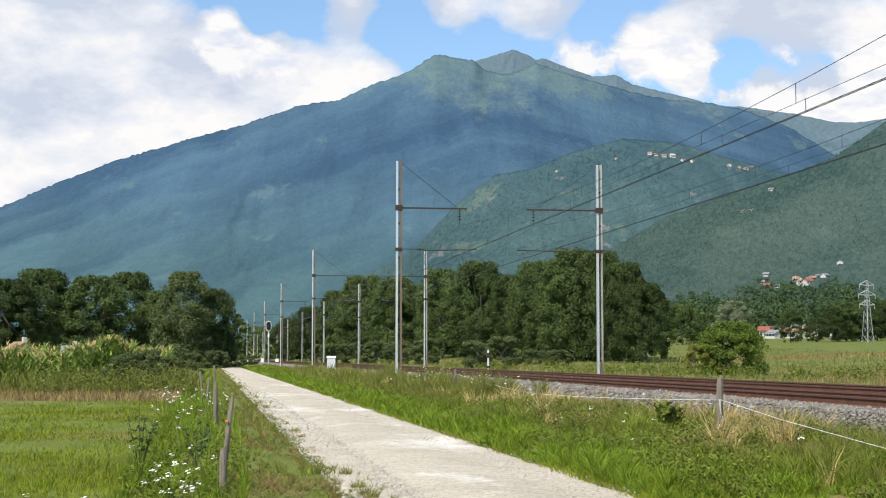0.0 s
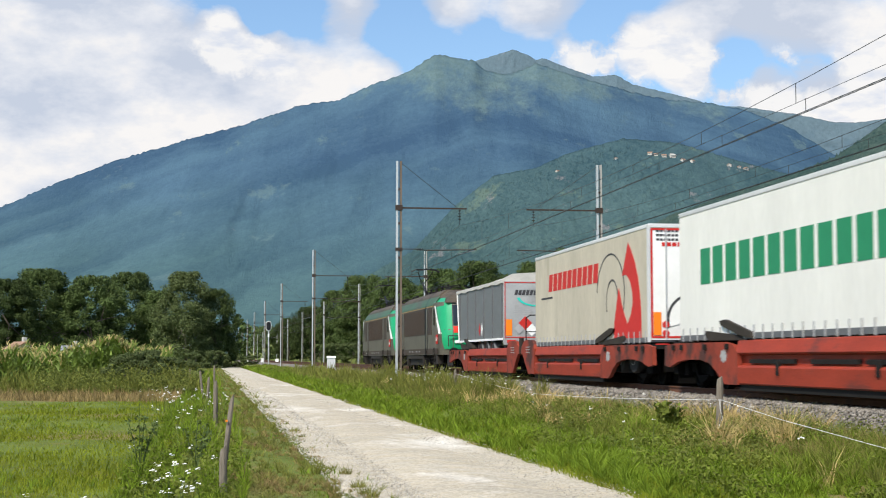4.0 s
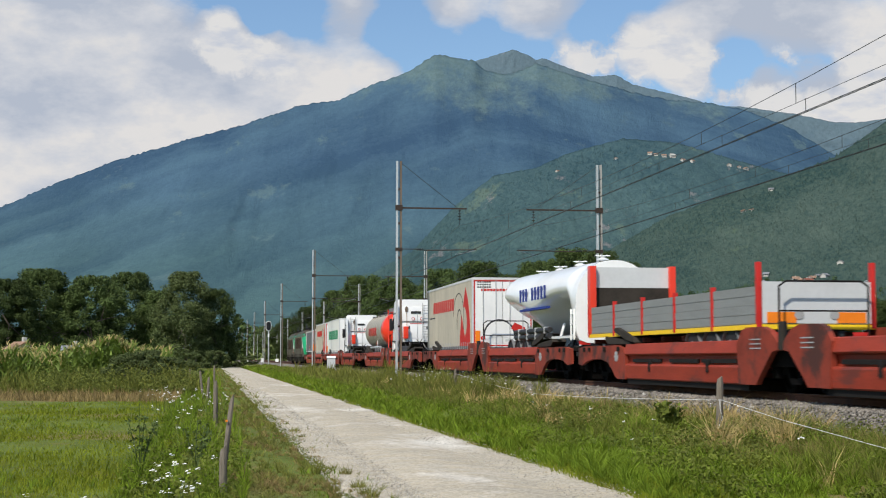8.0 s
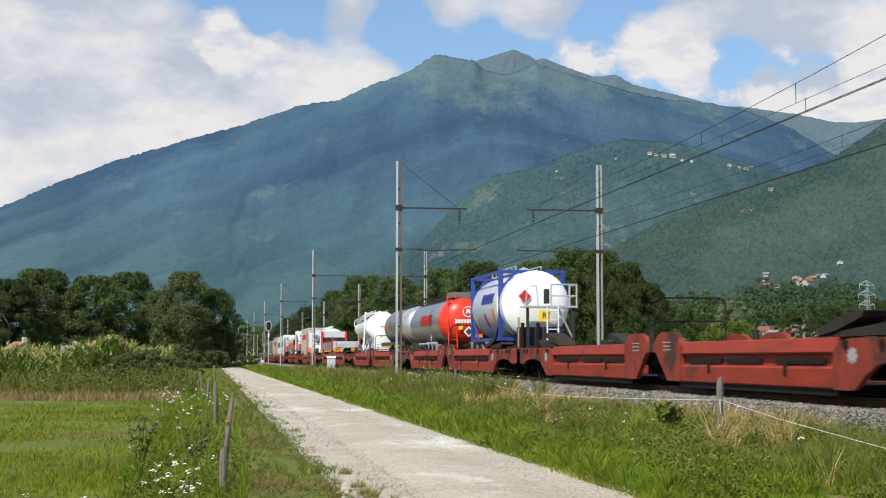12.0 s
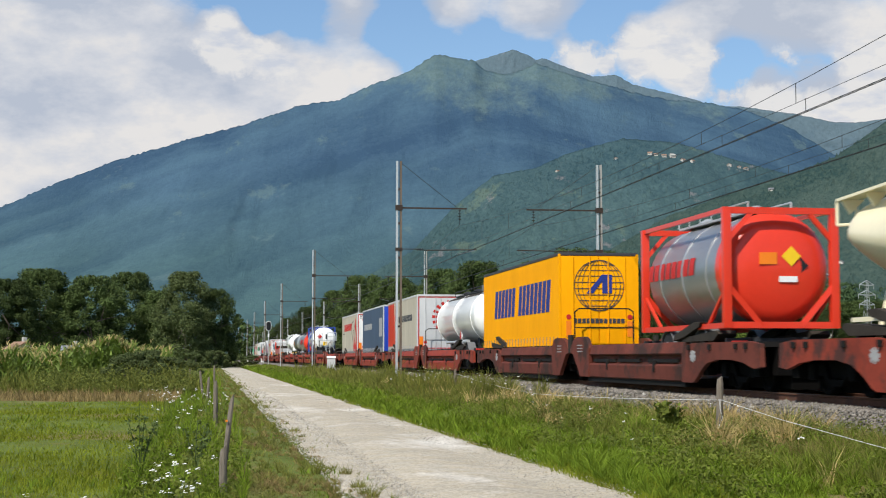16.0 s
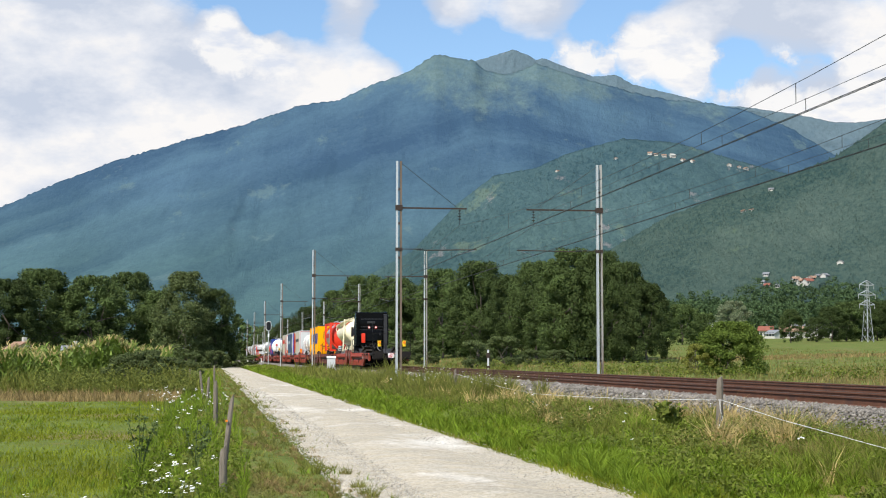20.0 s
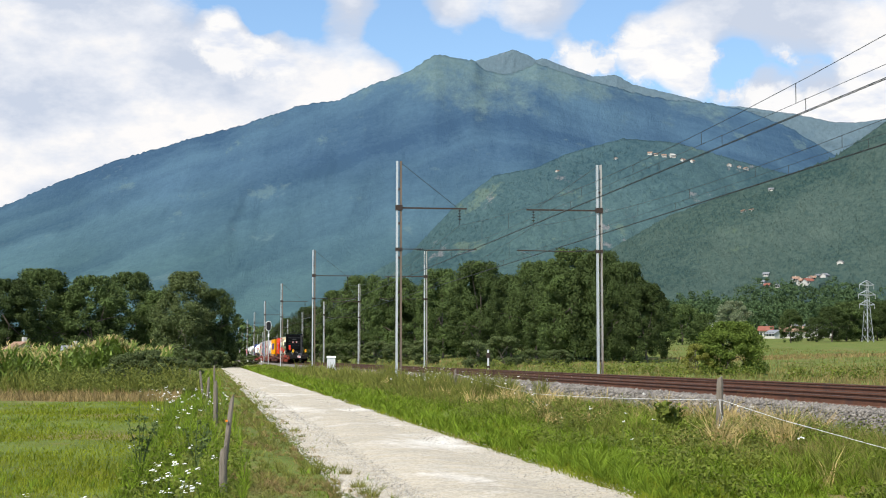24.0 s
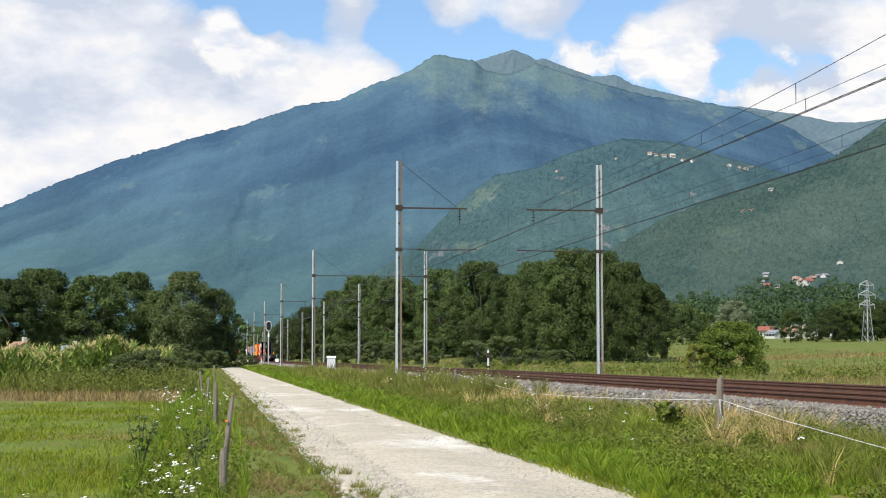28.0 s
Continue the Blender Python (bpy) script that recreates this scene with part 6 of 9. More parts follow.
def lorry_tractor(label, paint, y_rear=2.6, ladder_x=0.35):
    """A road tractor without a trailer, seen mostly from behind."""
    e = empty("road_tractor")
    c0, c1 = y_rear, y_rear + 2.1
    bm = bmesh.new()
    for s in (-1, 1):
        box(bm, s * 0.42 - 0.06, s * 0.42 + 0.06, c0 - 3.9, c1 + 0.2, 0.95, 1.22)
    for k in range(4):
        box(bm, -0.42, 0.42, c0 - 3.8 + k * 1.2, c0 - 3.65 + k * 1.2, 1.0, 1.18)
    part("chassis", bm, M_CHASSIS, e)
    for y in (c0 - 2.6,):
        for s in (-1, 1):
            road_wheel(e, s * 1.05, y, 0.9, 0.5, s)
            road_wheel(e, s * 0.72, y, 0.9, 0.5, s)
            bm = bmesh.new()
            arc = [math.pi * (0.05 + 0.9 * i / 9) for i in range(10)]
            prism(bm, [(y + 0.60 * math.cos(q), 0.9 + 0.60 * math.sin(q)) for q in arc] + [(y + 0.56 * math.cos(q), 0.9 + 0.56 * math.sin(q)) for q in reversed(arc)], *sorted((s * 0.55, s * 1.24)))
            part("mudguard", bm, M_CHASSIS, e)
    for s in (-1, 1):
        road_wheel(e, s * 1.08, c1 - 0.65, 0.9, 0.5, s)
    bm = bmesh.new()
    rod(bm, (0, c0 - 2.6, 1.24), (0, c0 - 2.6, 1.32), 0.48, 18)
    box(bm, -0.5, 0.5, c0 - 3.2, c0 - 2.1, 1.2, 1.27, 0.02)
    part("fifth_wheel", bm, M_GRIME, e, "greasy black fifth wheel")
    bm = bmesh.new()
    z0, z1 = 1.78, 4.30
    sec = lambda y, zt, w, r: [(-w, y, z0), (-w, y, zt - r), (-w + r * 0.3, y, zt - r * 0.3), (-w + r, y, zt), (w - r, y, zt), (w - r * 0.3, y, zt - r * 0.3), (w, y, zt - r), (w, y, z0)]
    loft(bm, [sec(c0, z1 - 0.02, 1.21, 0.08), sec(c0 + 0.06, z1, 1.23, 0.08), sec(c0 + 1.0, z1 - 0.02, 1.23, 0.16), sec(c0 + 1.6, z1 - 0.35, 1.2, 0.3), sec(c1 - 0.1, z1 - 0.95, 1.2, 0.2), sec(c1, z1 - 1.1, 1.14, 0.1)])
    cab = part("cab", bm, paint, e, "", 35)
    bm = bmesh.new()
    box(bm, -1.22, 1.22, c0 + 1.25, c1 + 0.05, 0.75, 1.80, 0.05)
    part("cab_base", bm, paint, e)
    bm = bmesh.new()
    for s in (-1, 1):
        prism(bm, [(c0 + 1.05, 2.55), (c0 + 1.95, 2.5), (c0 + 1.8, 3.05), (c0 + 1.1, 3.3)], *sorted((s * 1.225, s * 1.245)))
    part("side_window", bm, M_CABGLASS, cab, "dark cab window")
    bm = bmesh.new()
    box(bm, -0.95, 0.95, c0 - 0.03, c0, 2.0, 2.9, 0.01)
    box(bm, -0.95, 0.95, c0 - 0.03, c0, 3.0, 3.85, 0.01)
    part("rear_panel", bm, paint, cab)
    bm = bmesh.new()
    box(bm, -0.35, 0.25, c0 - 0.06, c0 - 0.02, 3.45, 3.6, 0.01)
    part("vent", bm, M_CHASSIS, cab, "dark vent strip")
    for x in (-0.22, 0.30):
        bm = bmesh.new()
        rod(bm, (x, c0 - 0.03, 3.14), (x, c0 - 0.06, 3.14), 0.09, 14)
        part("speed_disc", bm, M_WHITE, cab, "small round speed sign")
        bm = bmesh.new()
        rings = [[(x + rr * math.cos(math.pi * i / 8), c0 - y, 3.14 + rr * math.sin(math.pi * i / 8)) for i in range(16)] for rr, y in ((0.1, 0.05), (0.1, 0.068), (0.072, 0.068), (0.072, 0.05))]
        loft(bm, rings, False)
        part("disc_rim", bm, M_LETRED, cab)
    bm = bmesh.new()
    box(bm, -0.95, 0.95, c0 - 0.036, c0 - 0.028, 2.93, 2.97)
    part("panel_gap", bm, M_CHASSIS, cab, "dark gap between wall panels")
    if paint is M_TRACTWHITE:
        bm = bmesh.new()
        box(bm, -0.42, 0.42, c0 - 0.045, c0 - 0.028, 2.84, 2.875)
        part("red_line", bm, M_LETRED, cab, "thin red line under the speed signs")
    for x in (-0.46, 0.62):
        bm = bmesh.new()
        box(bm, x - 0.035, x + 0.035, c0 - 0.06, c0 - 0.028, 2.52, 2.72, 0.01)
        part("wall_handle", bm, M_BLACK, cab, "small black handle")
    if paint is M_TRACTBLACK:
        bm = bmesh.new()
        prism(bm, [(c0 - 0.09, 2.1), (c0 - 0.03, 2.05), (c0 - 0.03, 2.8), (c0 - 0.07, 2.75)], -0.5, 0.5)
        part("wall_relief", bm, paint, cab, "raised black wall panel")
        for zz in (3.15, 3.75):
            bm = bmesh.new()
            box(bm, -0.85, 0.85, c0 - 0.05, c0 - 0.028, zz, zz + 0.05, 0.01)
            part("wall_rib", bm, M_CHASSIS, cab, "dark pressed rib")
        for s in (-1, 1):
            bm = bmesh.new()
            prism(bm, [(c0 - 0.02, 4.3), (c0 + 0.9, 4.36), (c0 + 1.3, 4.22), (c0 - 0.02, 4.2)], *sorted((s * 1.05, s * 1.22)))
            part("roof_fairing", bm, paint, cab, "black roof side fairing")
    bm = bmesh.new()
    path_rod(bm, [(0.04, c0 - 0.05, 3.5), (0.05, c0 - 0.06, 2.7), (0.02, c0 - 0.07, 2.1), (0.1, c0 - 0.1, 1.85)], 0.012, 5)
    part("cable", bm, M_LETGREY if paint is M_TRACTWHITE else M_BLACK, cab, "thin hanging cable")
    if paint is M_TRACTWHITE:
        shovel(cab, c0)
    bm = bmesh.new()
    for s in (-1, 1):
        prism(bm, [(c0 - 0.45, 1.75), (c0 + 0.02, 1.75), (c0 + 0.02, z1 - 0.25), (c0 - 0.35, z1 - 0.3)], *sorted((s * 1.17, s * 1.23)))
    part("side_fairing", bm, paint, e)
    bm = bmesh.new()
    box(bm, -0.82, -0.53, c0 - 0.32, c0 - 0.06, 1.95, 2.68, 0.06)
    part("extinguisher_box", bm, M_REDGLOSS, e, "red fire-extinguisher box")
    bm = bmesh.new()
    for k, (x, w) in enumerate(((1.02, 0.12),)):
        prism(bm, [(c0 - 0.42, 1.3), (c0 - 0.05, 1.3), (c0 - 0.05, 4.16), (c0 - 0.36, 4.10)], x - w, x + w)
    part("air_stack", bm, M_CHASSIS, e, "black air intake stack")
    if ladder_x is not None:
        ladder(e, ladder_x, c0 - 0.14, 1.9, 4.1, 0.42, M_GALV)
    bm = bmesh.new()
    path_rod(bm, [(-0.5, c0 - 0.1, 1.85), (-0.3, c0 - 0.3, 1.5), (0.1, c0 - 0.35, 1.7), (0.3, c0 - 0.1, 1.9)], 0.025, 6)
    path_rod(bm, [(0.0, c0 - 0.1, 1.9), (0.2, c0 - 0.4, 1.55), (0.5, c0 - 0.1, 1.85)], 0.025, 6)
    part("air_hose", bm, M_BLACK, e, "coiled black air hoses")
    bm = bmesh.new()
    box(bm, -0.8, 0.8, c0 - 0.1, c0 + 1.2, 1.2, 1.76, 0.05)
    part("gearbox", bm, M_SHADE, e, "black gearbox and engine")
    for k in range(6):
        bm = bmesh.new()
        x = -0.75 + 0.28 * k
        path_rod(bm, [(x, c0 - 0.08, 1.72), (x + 0.12, c0 - 0.22, 1.45), (x + 0.3, c0 - 0.12, 1.3), (x + 0.34, c0, 1.6)], 0.022, 5)
        part("pipe", bm, M_LETGREY if k % 3 == 1 else M_BLACK, e)
    for s in (-1, 1):
        # raised dark strip drawn for the shade below the roof cap
        bm = bmesh.new()
        box(bm, *sorted((s * 1.15, s * 1.238)), c0 + 0.35, c0 + 1.55, 3.42, 3.50, 0.01)
        part("roof_seam", bm, M_CHASSIS, cab, "dark strip for the shade under the roof cap")
        bm = bmesh.new()
        box(bm, *sorted((s * 0.9, s * 1.236)), c0 + 0.2, c1, 1.76, 1.84, 0.01)
        part("cab_seam", bm, M_CHASSIS, cab)
    bm = bmesh.new()
    for s in (-1, 1):
        box(bm, *sorted((s * 0.62, s * 1.18)), c0 - 1.6, c0 + 0.1, 0.7, 1.25, 0.06)
    part("fuel_tank", bm, M_CHASSIS, e)
    bm = bmesh.new()
    for s in (-1, 1):
        box(bm, *sorted((s * 1.24, s * 1.42)), c1 - 0.3, c1 - 0.12, 2.45, 3.2, 0.04)
    part("mirror", bm, M_BLACK, e, "black wing mirror")
    tail_lamps(e, c0 - 3.9, 1.0)
    return tagged(e, label, "lorry tractor", "lorry tractors on the train")


def dropside_trailer():
    """P9: a flat trailer with ribbed drop sides and a high headboard with red posts."""
    e = empty("dropside_trailer")
    y0, y1 = -6.8, 7.0
    trailer_chassis(e, y0, y1 + 0.4, 1.35, None, M_REDDIRTY)
    z0, z1 = 1.5, 2.3
    bm = bmesh.new()
    box(bm, -1.25, 1.25, y0, y1, z0 - 0.1, z0)
    part("deck", bm, M_SLEEPER, e, "worn wooden deck")
    for s in (-1, 1):
        for i in range(5):
            a = y0 + 0.05 + (y1 - y0) * i / 5
            b = y0 - 0.05 + (y1 - y0) * (i + 1) / 5
            bm = bmesh.new()
            for k in range(4):
                box(bm, *sorted((s * 1.22, s * (1.26 + 0.008 * (k % 2)))), a, b, z0 + 0.19 * k, z0 + 0.185 + 0.19 * k)
            part("side_board", bm, M_SIDEBOARD, e, "ribbed grey side board")
            bm = bmesh.new()
            box(bm, *sorted((s * 1.2, s * 1.3)), b - 0.02, b + 0.08, z0 - 0.1, z1 + 0.05)
            part("stake", bm, M_LETRED, e, "red stake post")
        bm = bmesh.new()
        box(bm, *sorted((s * 1.24, s * 1.275)), y0, y1, z0 - 0.12, z0 - 0.02)
        part("edge_rail", bm, M_WARNYEL, e, "dull yellow edge rail")
    bm = bmesh.new()
    box(bm, -1.24, 1.24, y0 - 0.04, y0, z0, z1 + 0.05)
    part("tail_board", bm, M_GREYDOOR, e, "pale grey tail board")
    for s in (-1, 1):
        bm = bmesh.new()
        rod(bm, (s * 0.38, y0 - 0.04, 1.68), (s * 0.38, y0 - 0.055, 1.68), 0.1, 14)
        part("speed_disc", bm, M_LETGREY, e, "small round speed sign")
        bm = bmesh.new()
        box(bm, s * 1.22 - 0.05, s * 1.22 + 0.05, y0 - 0.06, y0 + 0.06, z0 - 0.1, 2.75, 0.01)
        part("corner_stake", bm, M_LETRED, e, "tall red corner stake")
    bm = bmesh.new()
    box(bm, -1.24, 1.24, y0 - 0.05, y0 - 0.01, z0 - 0.12, z0 - 0.02)
    part("rear_edge_rail", bm, M_WARNYEL, e, "dull yellow edge rail")
    plate(e, -0.75, 1.62, 0.62, 0.22, y0 - 0.04, M_ORANGE, "orange reflective plate")
    plate(e, 0.75, 1.62, 0.62, 0.22, y0 - 0.04, M_ORANGE, "orange reflective plate")
    bm = bmesh.new()
    box(bm, -1.2, 1.2, y1 - 0.08, y1, z0, 3.45)
    part("headboard", bm, M_GREYDOOR, e, "pale grey headboard")
    bm = bmesh.new()
    box(bm, -1.2, 1.2, y1 - 0.10, y1 - 0.085, z0, 2.85)
    part("headboard_lower", bm, M_FLAP, e, "brown lower headboard")
    for s in (-1, 1):
        bm = bmesh.new()
        box(bm, s * 1.2 - 0.09, s * 1.2 + 0.09, y1 - 0.25, y1 + 0.1, z0, 3.48, 0.01)
        part("headboard_post", bm, M_REDGLOSS, e, "bright red corner post")
    bm = bmesh.new()
    box(bm, -0.9, 0.5, y0 + 1.0, y0 + 2.0, z0, 2.15, 0.03)
    box(bm, -0.5, 0.9, y0 + 4.2, y0 + 5.6, z0, 2.05, 0.03)
    part("load_heap", bm, M_SLEEPER, e, "small covered load")
    tail_lamps(e, y0 - 0.04, 1.2)
    return tagged(e, "grey drop-side trailer with red stakes and tall headboard", "flatbed trailer", "trailers on the train")


# -- locomotive --
def make_loco(label):
    """A four-axle electric locomotive, 19.1 m long before its stretch to fit the camera's view; origin on the rails
    under its middle.
    """
    e = empty("electric_locomotive")
    L = 9.0
    W = 1.45

    def section(y, top, k=1.0, low=0.95):
        return [(-W * k, y, low), (-W * k, y, 3.30), (-W * k * 0.96, y, 3.42), (-1.05 * k, y, top - 0.16), (-0.8 * k, y, top), (0.8 * k, y, top), (1.05 * k, y, top - 0.16), (W * k * 0.96, y, 3.42), (W * k, y, 3.30), (W * k, y, low)]
    bm = bmesh.new()
    loft(bm, [section(-6.75, 4.12), section(6.75, 4.12)])
    body = part("body", bm, M_LOCOGREY, e, "warm grey body shell", 20)
    bm = bmesh.new()
    top = [(-1.12, 3.92), (-0.82, 4.14), (0.82, 4.14), (1.12, 3.92), (1.40, 3.46), (1.36, 3.44), (1.0, 3.80), (-1.0, 3.80), (-1.36, 3.44), (-1.40, 3.46)]
    loft(bm, [[(x, y, z) for x, z in top] for y in (-6.9, 6.9)])
    part("roof", bm, M_LOCOROOF, body, "dusty brown roof", 0)
    bm = bmesh.new()
    for s in (-1, 1):
        for a, b in ((-6.2, -4.95), (-4.15, 4.15), (4.95, 6.2)):
            box(bm, *sorted((s * W, s * (W + 0.012))), a, b, 1.95, 3.28)
    part("side_panel", bm, M_LOCODARK, body, "dark brown louvred panel")
    for s in (-1, 1):
        bm = bmesh.new()
        for i in range(40):
            y = -4.1 + 8.2 * i / 40
            box(bm, *sorted((s * (W + 0.012), s * (W + 0.02))), y, y + 0.05, 2.0, 3.22)
        tagged(part("louvre", bm, M_LOCODARK, body, "fine vertical louvres"), "fine vertical louvres", kind="stuff")
    for s in (-1, 1):
        for yy in (-4.55, 4.55):
            bm = bmesh.new()
            box(bm, *sorted((s * W, s * (W + 0.015))), yy - 0.33, yy + 0.33, 1.25, 3.22, 0.006)
            dr = part("side_door", bm, M_LOCOGREY, body, "grey side door")
            bm = bmesh.new()
            box(bm, *sorted((s * (W + 0.016), s * (W + 0.022))), yy - 0.35, yy - 0.31, 1.2, 3.25)
            box(bm, *sorted((s * (W + 0.016), s * (W + 0.022))), yy + 0.31, yy + 0.35, 1.2, 3.25)
            part("door_edge", bm, M_CHASSIS, dr)
        bm = bmesh.new()
        box(bm, *sorted((s * W * 0.985, s * (W + 0.01))), -6.9, 6.9, 3.305, 3.345)
        part("trim_line", bm, M_OCHRE, body, "thin ochre trim line")
        bm = bmesh.new()
        pts = [(1.452, 3.36), (1.41, 3.47), (1.20, 3.80), (1.19, 3.79), (1.39, 3.45), (1.43, 3.35)]
        loft(bm, [[(s * x, y, z) for x, z in pts] for y in (-7.2, 7.2)])
        part("green_edge", bm, M_LOCOBAND, body, "dusty green roof edge band", 0)
        bm = bmesh.new()
        box(bm, *sorted((s * W, s * (W + 0.008))), -8.2, 8.2, 0.98, 1.26)
        part("sole_bar", bm, M_LOCODARK, body)
        bm = bmesh.new()
        for y0 in (-2.2, -1.2, 0.4, 1.5, 5.2):
            letter_bars(bm, side_shape if s < 0 else (lambda b, p, x: side_shape(b, p, -x + 0.0)), y0, y0 + 0.5, 1.10, 1.15, 6, -(W + 0.01))
        part("lettering_bars", bm, M_LETGREY, body, "small pale printed bars")
    for d in (-1, 1):
        # cab: slanted windscreen above, upright nose below
        def plan(yf):
            return [(W, 6.72), (W * 0.99, yf - 0.95), (1.385, yf - 0.48), (1.24, yf - 0.20), (1.06, yf - 0.07), (0.84, yf)]

        def ring(z, yb, yf, w):
            half = plan(yf)
            return [(-x, d * y, z) for x, y in half] + [(x, d * y, z) for x, y in reversed(half)]

        def face_y(z):
            return float(np.interp(z, [0.95, 1.7, 2.15, 2.3, 3.3, 3.48, 3.8], [9.0, 9.12, 9.05, 8.98, 8.71, 8.64, 8.4]))

        def flank(yy, z):
            half = plan(face_y(z))
            return float(np.interp(yy, [h[1] for h in half], [h[0] for h in half])) * (1.0 if z < 3.4 else 1.0 - 0.5 * (z - 3.4))
        bm = bmesh.new()
        loft(bm, [ring(0.95, 6.72, 9.0, 1.22), ring(1.7, 6.72, 9.12, 1.22), ring(2.15, 6.72, 9.05, 1.20), ring(2.3, 6.72, 8.98, 1.18), ring(3.3, 6.72, 8.71, 1.13), ring(3.48, 6.72, 8.64, 1.10)])
        cab = part("cab", bm, M_LOCOGREY, e, "grey cab end", 20)
        bm = bmesh.new()
        loft(bm, [[(-1.44, d * 6.72, 3.44), (-1.12, d * 8.74, 3.44), (1.12, d * 8.74, 3.44), (1.44, d * 6.72, 3.44)], [(-1.22, d * 6.72, 3.70), (-0.98, d * 8.58, 3.64), (0.98, d * 8.58, 3.64), (1.22, d * 6.72, 3.70)], [(-1.05, d * 6.72, 3.92), (-0.8, d * 8.25, 3.84), (0.8, d * 8.25, 3.84), (1.05, d * 6.72, 3.92)], [(-0.8, d * 6.72, 4.12), (-0.6, d * 7.6, 4.02), (0.6, d * 7.6, 4.02), (0.8, d * 6.72, 4.12)]])
        part("cab_roof", bm, M_LOCOROOF, cab, "dusty brown cab roof", 0)
        # green sweep on both flanks, bent round to the nose
        for s in (-1, 1):
            bm = bmesh.new()
            rows = [(z, ya, face_y(z) - 0.004) for z, ya in ((1.22, 8.86), (1.4, 8.80), (1.65, 8.76), (1.95, 8.70), (2.3, 8.41), (2.7, 8.08), (3.1, 7.74), (3.46, 7.44))]
            n = 6
            grid = []
            for z, ya, yb2 in rows:
                line = []
                for i, (_x, yp) in enumerate(plan(yb2)):
                    yy = max(ya + 0.002 * i, yp)
                    line.append(bm.verts.new((s * (flank(yy, z) + 0.02), d * (yy + 0.004 * i), z)))
                grid.append(line)
            for a, b in zip(grid, grid[1:]):
                for i in range(n - 1):
                    bm.faces.new((a[i], a[i + 1], b[i + 1], b[i]))
            part("green_sweep", bm, M_LOCOGREEN, cab, "bright green sweep panel", 40)
            bm = bmesh.new()
            low = lambda yy: 1.44 + (1.12 - 1.44) * (yy - 6.72) / 2.02 + 0.022
            high = lambda yy: 1.22 + (0.98 - 1.22) * (yy - 6.72) / 1.86 + 0.022
            bm.faces.new([bm.verts.new(c) for c in ((s * low(6.75), d * 6.75, 3.45), (s * low(8.5), d * 8.5, 3.45), (s * high(8.15), d * 8.15, 3.69), (s * high(6.75), d * 6.75, 3.70))])
            part("green_brow", bm, M_LOCOGREEN, cab, "bright green roof edge at the cab", 0)
            bm = bmesh.new()
            cut = [(7.22, 3.33), (7.55, 3.33), (7.9, 2.91), (8.25, 2.49), (8.72, 1.95), (8.34, 1.95), (7.9, 2.49), (7.56, 2.91)]
            pts = [(s * (flank(yy, z) + 0.028), d * yy, z) for yy, z in cut]
            bm.faces.new([bm.verts.new(p) for p in pts])
            part("white_slash", bm, M_WHITE, cab, "white slanted stripe", 0)
            bm = bmesh.new()
            pts = [(s * (flank(yy, z) + 0.03), d * yy, z) for yy, z in ((6.92, 3.15), (7.16, 3.15), (7.18, 2.4), (6.92, 2.4))]
            bm.faces.new([bm.verts.new(p) for p in pts])
            part("side_window", bm, M_CABGLASS, cab, "small dark cab window", 0)
            if d < 0:
                bm = bmesh.new()
                pts = [(s * (flank(yy, z) + 0.03), d * yy, z) for yy, z in ((7.64, 1.92), (8.24, 1.92), (8.24, 1.48), (7.64, 1.48))]
                bm.faces.new([bm.verts.new(p) for p in pts])
                part("red_emblem", bm, M_LETRED, cab, "red square emblem", 0)
                bm = bmesh.new()
                for i in range(4):
                    pts = [(s * (flank(yy, z) + 0.036), d * yy, z) for yy, z in ((7.70 + 0.125 * i, 1.78), (7.78 + 0.125 * i, 1.78), (7.78 + 0.125 * i, 1.61), (7.70 + 0.125 * i, 1.61))]
                    bm.faces.new([bm.verts.new(p) for p in pts])
                part("emblem_bars", bm, M_WHITE, cab, "", 0)
        # windscreen, red brow, green nose
        bm = bmesh.new()
        yz = lambda z: 8.98 - (z - 2.3) * 0.27 + 0.015
        loft(bm, [[(-0.97, d * (yz(z) - 0.14), z), (-0.78, d * yz(z), z), (0.78, d * yz(z), z), (0.97, d * (yz(z) - 0.14), z), (0.98, d * (yz(z) - 0.12), z), (0.78, d * (yz(z) + 0.025), z), (-0.78, d * (yz(z) + 0.025), z), (-0.98, d * (yz(z) - 0.12), z)] for z in (2.38, 3.32)])
        glass = part("windscreen", bm, M_CABGLASS, cab, "dark slanted windscreen", 0)
        bm = bmesh.new()
        rod(bm, (0, d * (yz(2.42) + 0.03), 2.42), (0, d * (yz(3.25) + 0.03), 3.25), 0.035, 6)
        part("centre_bar", bm, M_LOCOGREY, glass, "grey windscreen bar")
        for s in (-1, 1):
            bm = bmesh.new()
            rod(bm, (s * 0.15, d * (yz(2.45) + 0.06), 2.45), (s * 0.55, d * (yz(3.0) + 0.05), 3.0), 0.014, 5)
            part("wiper", bm, M_BLACK, glass, "black wiper")
        bm = bmesh.new()
        loft(bm, [[(-1.06, d * (face_y(z) - 0.2), z), (-0.8, d * (face_y(z) + 0.02), z), (0.8, d * (face_y(z) + 0.02), z), (1.06, d * (face_y(z) - 0.2), z), (0.8, d * (face_y(z) - 0.1), z), (-0.8, d * (face_y(z) - 0.1), z)] for z in (2.0, 2.14, 2.3)])
        part("red_brow", bm, M_REDGLOSS, cab, "red band under windscreen")
        bm = bmesh.new()
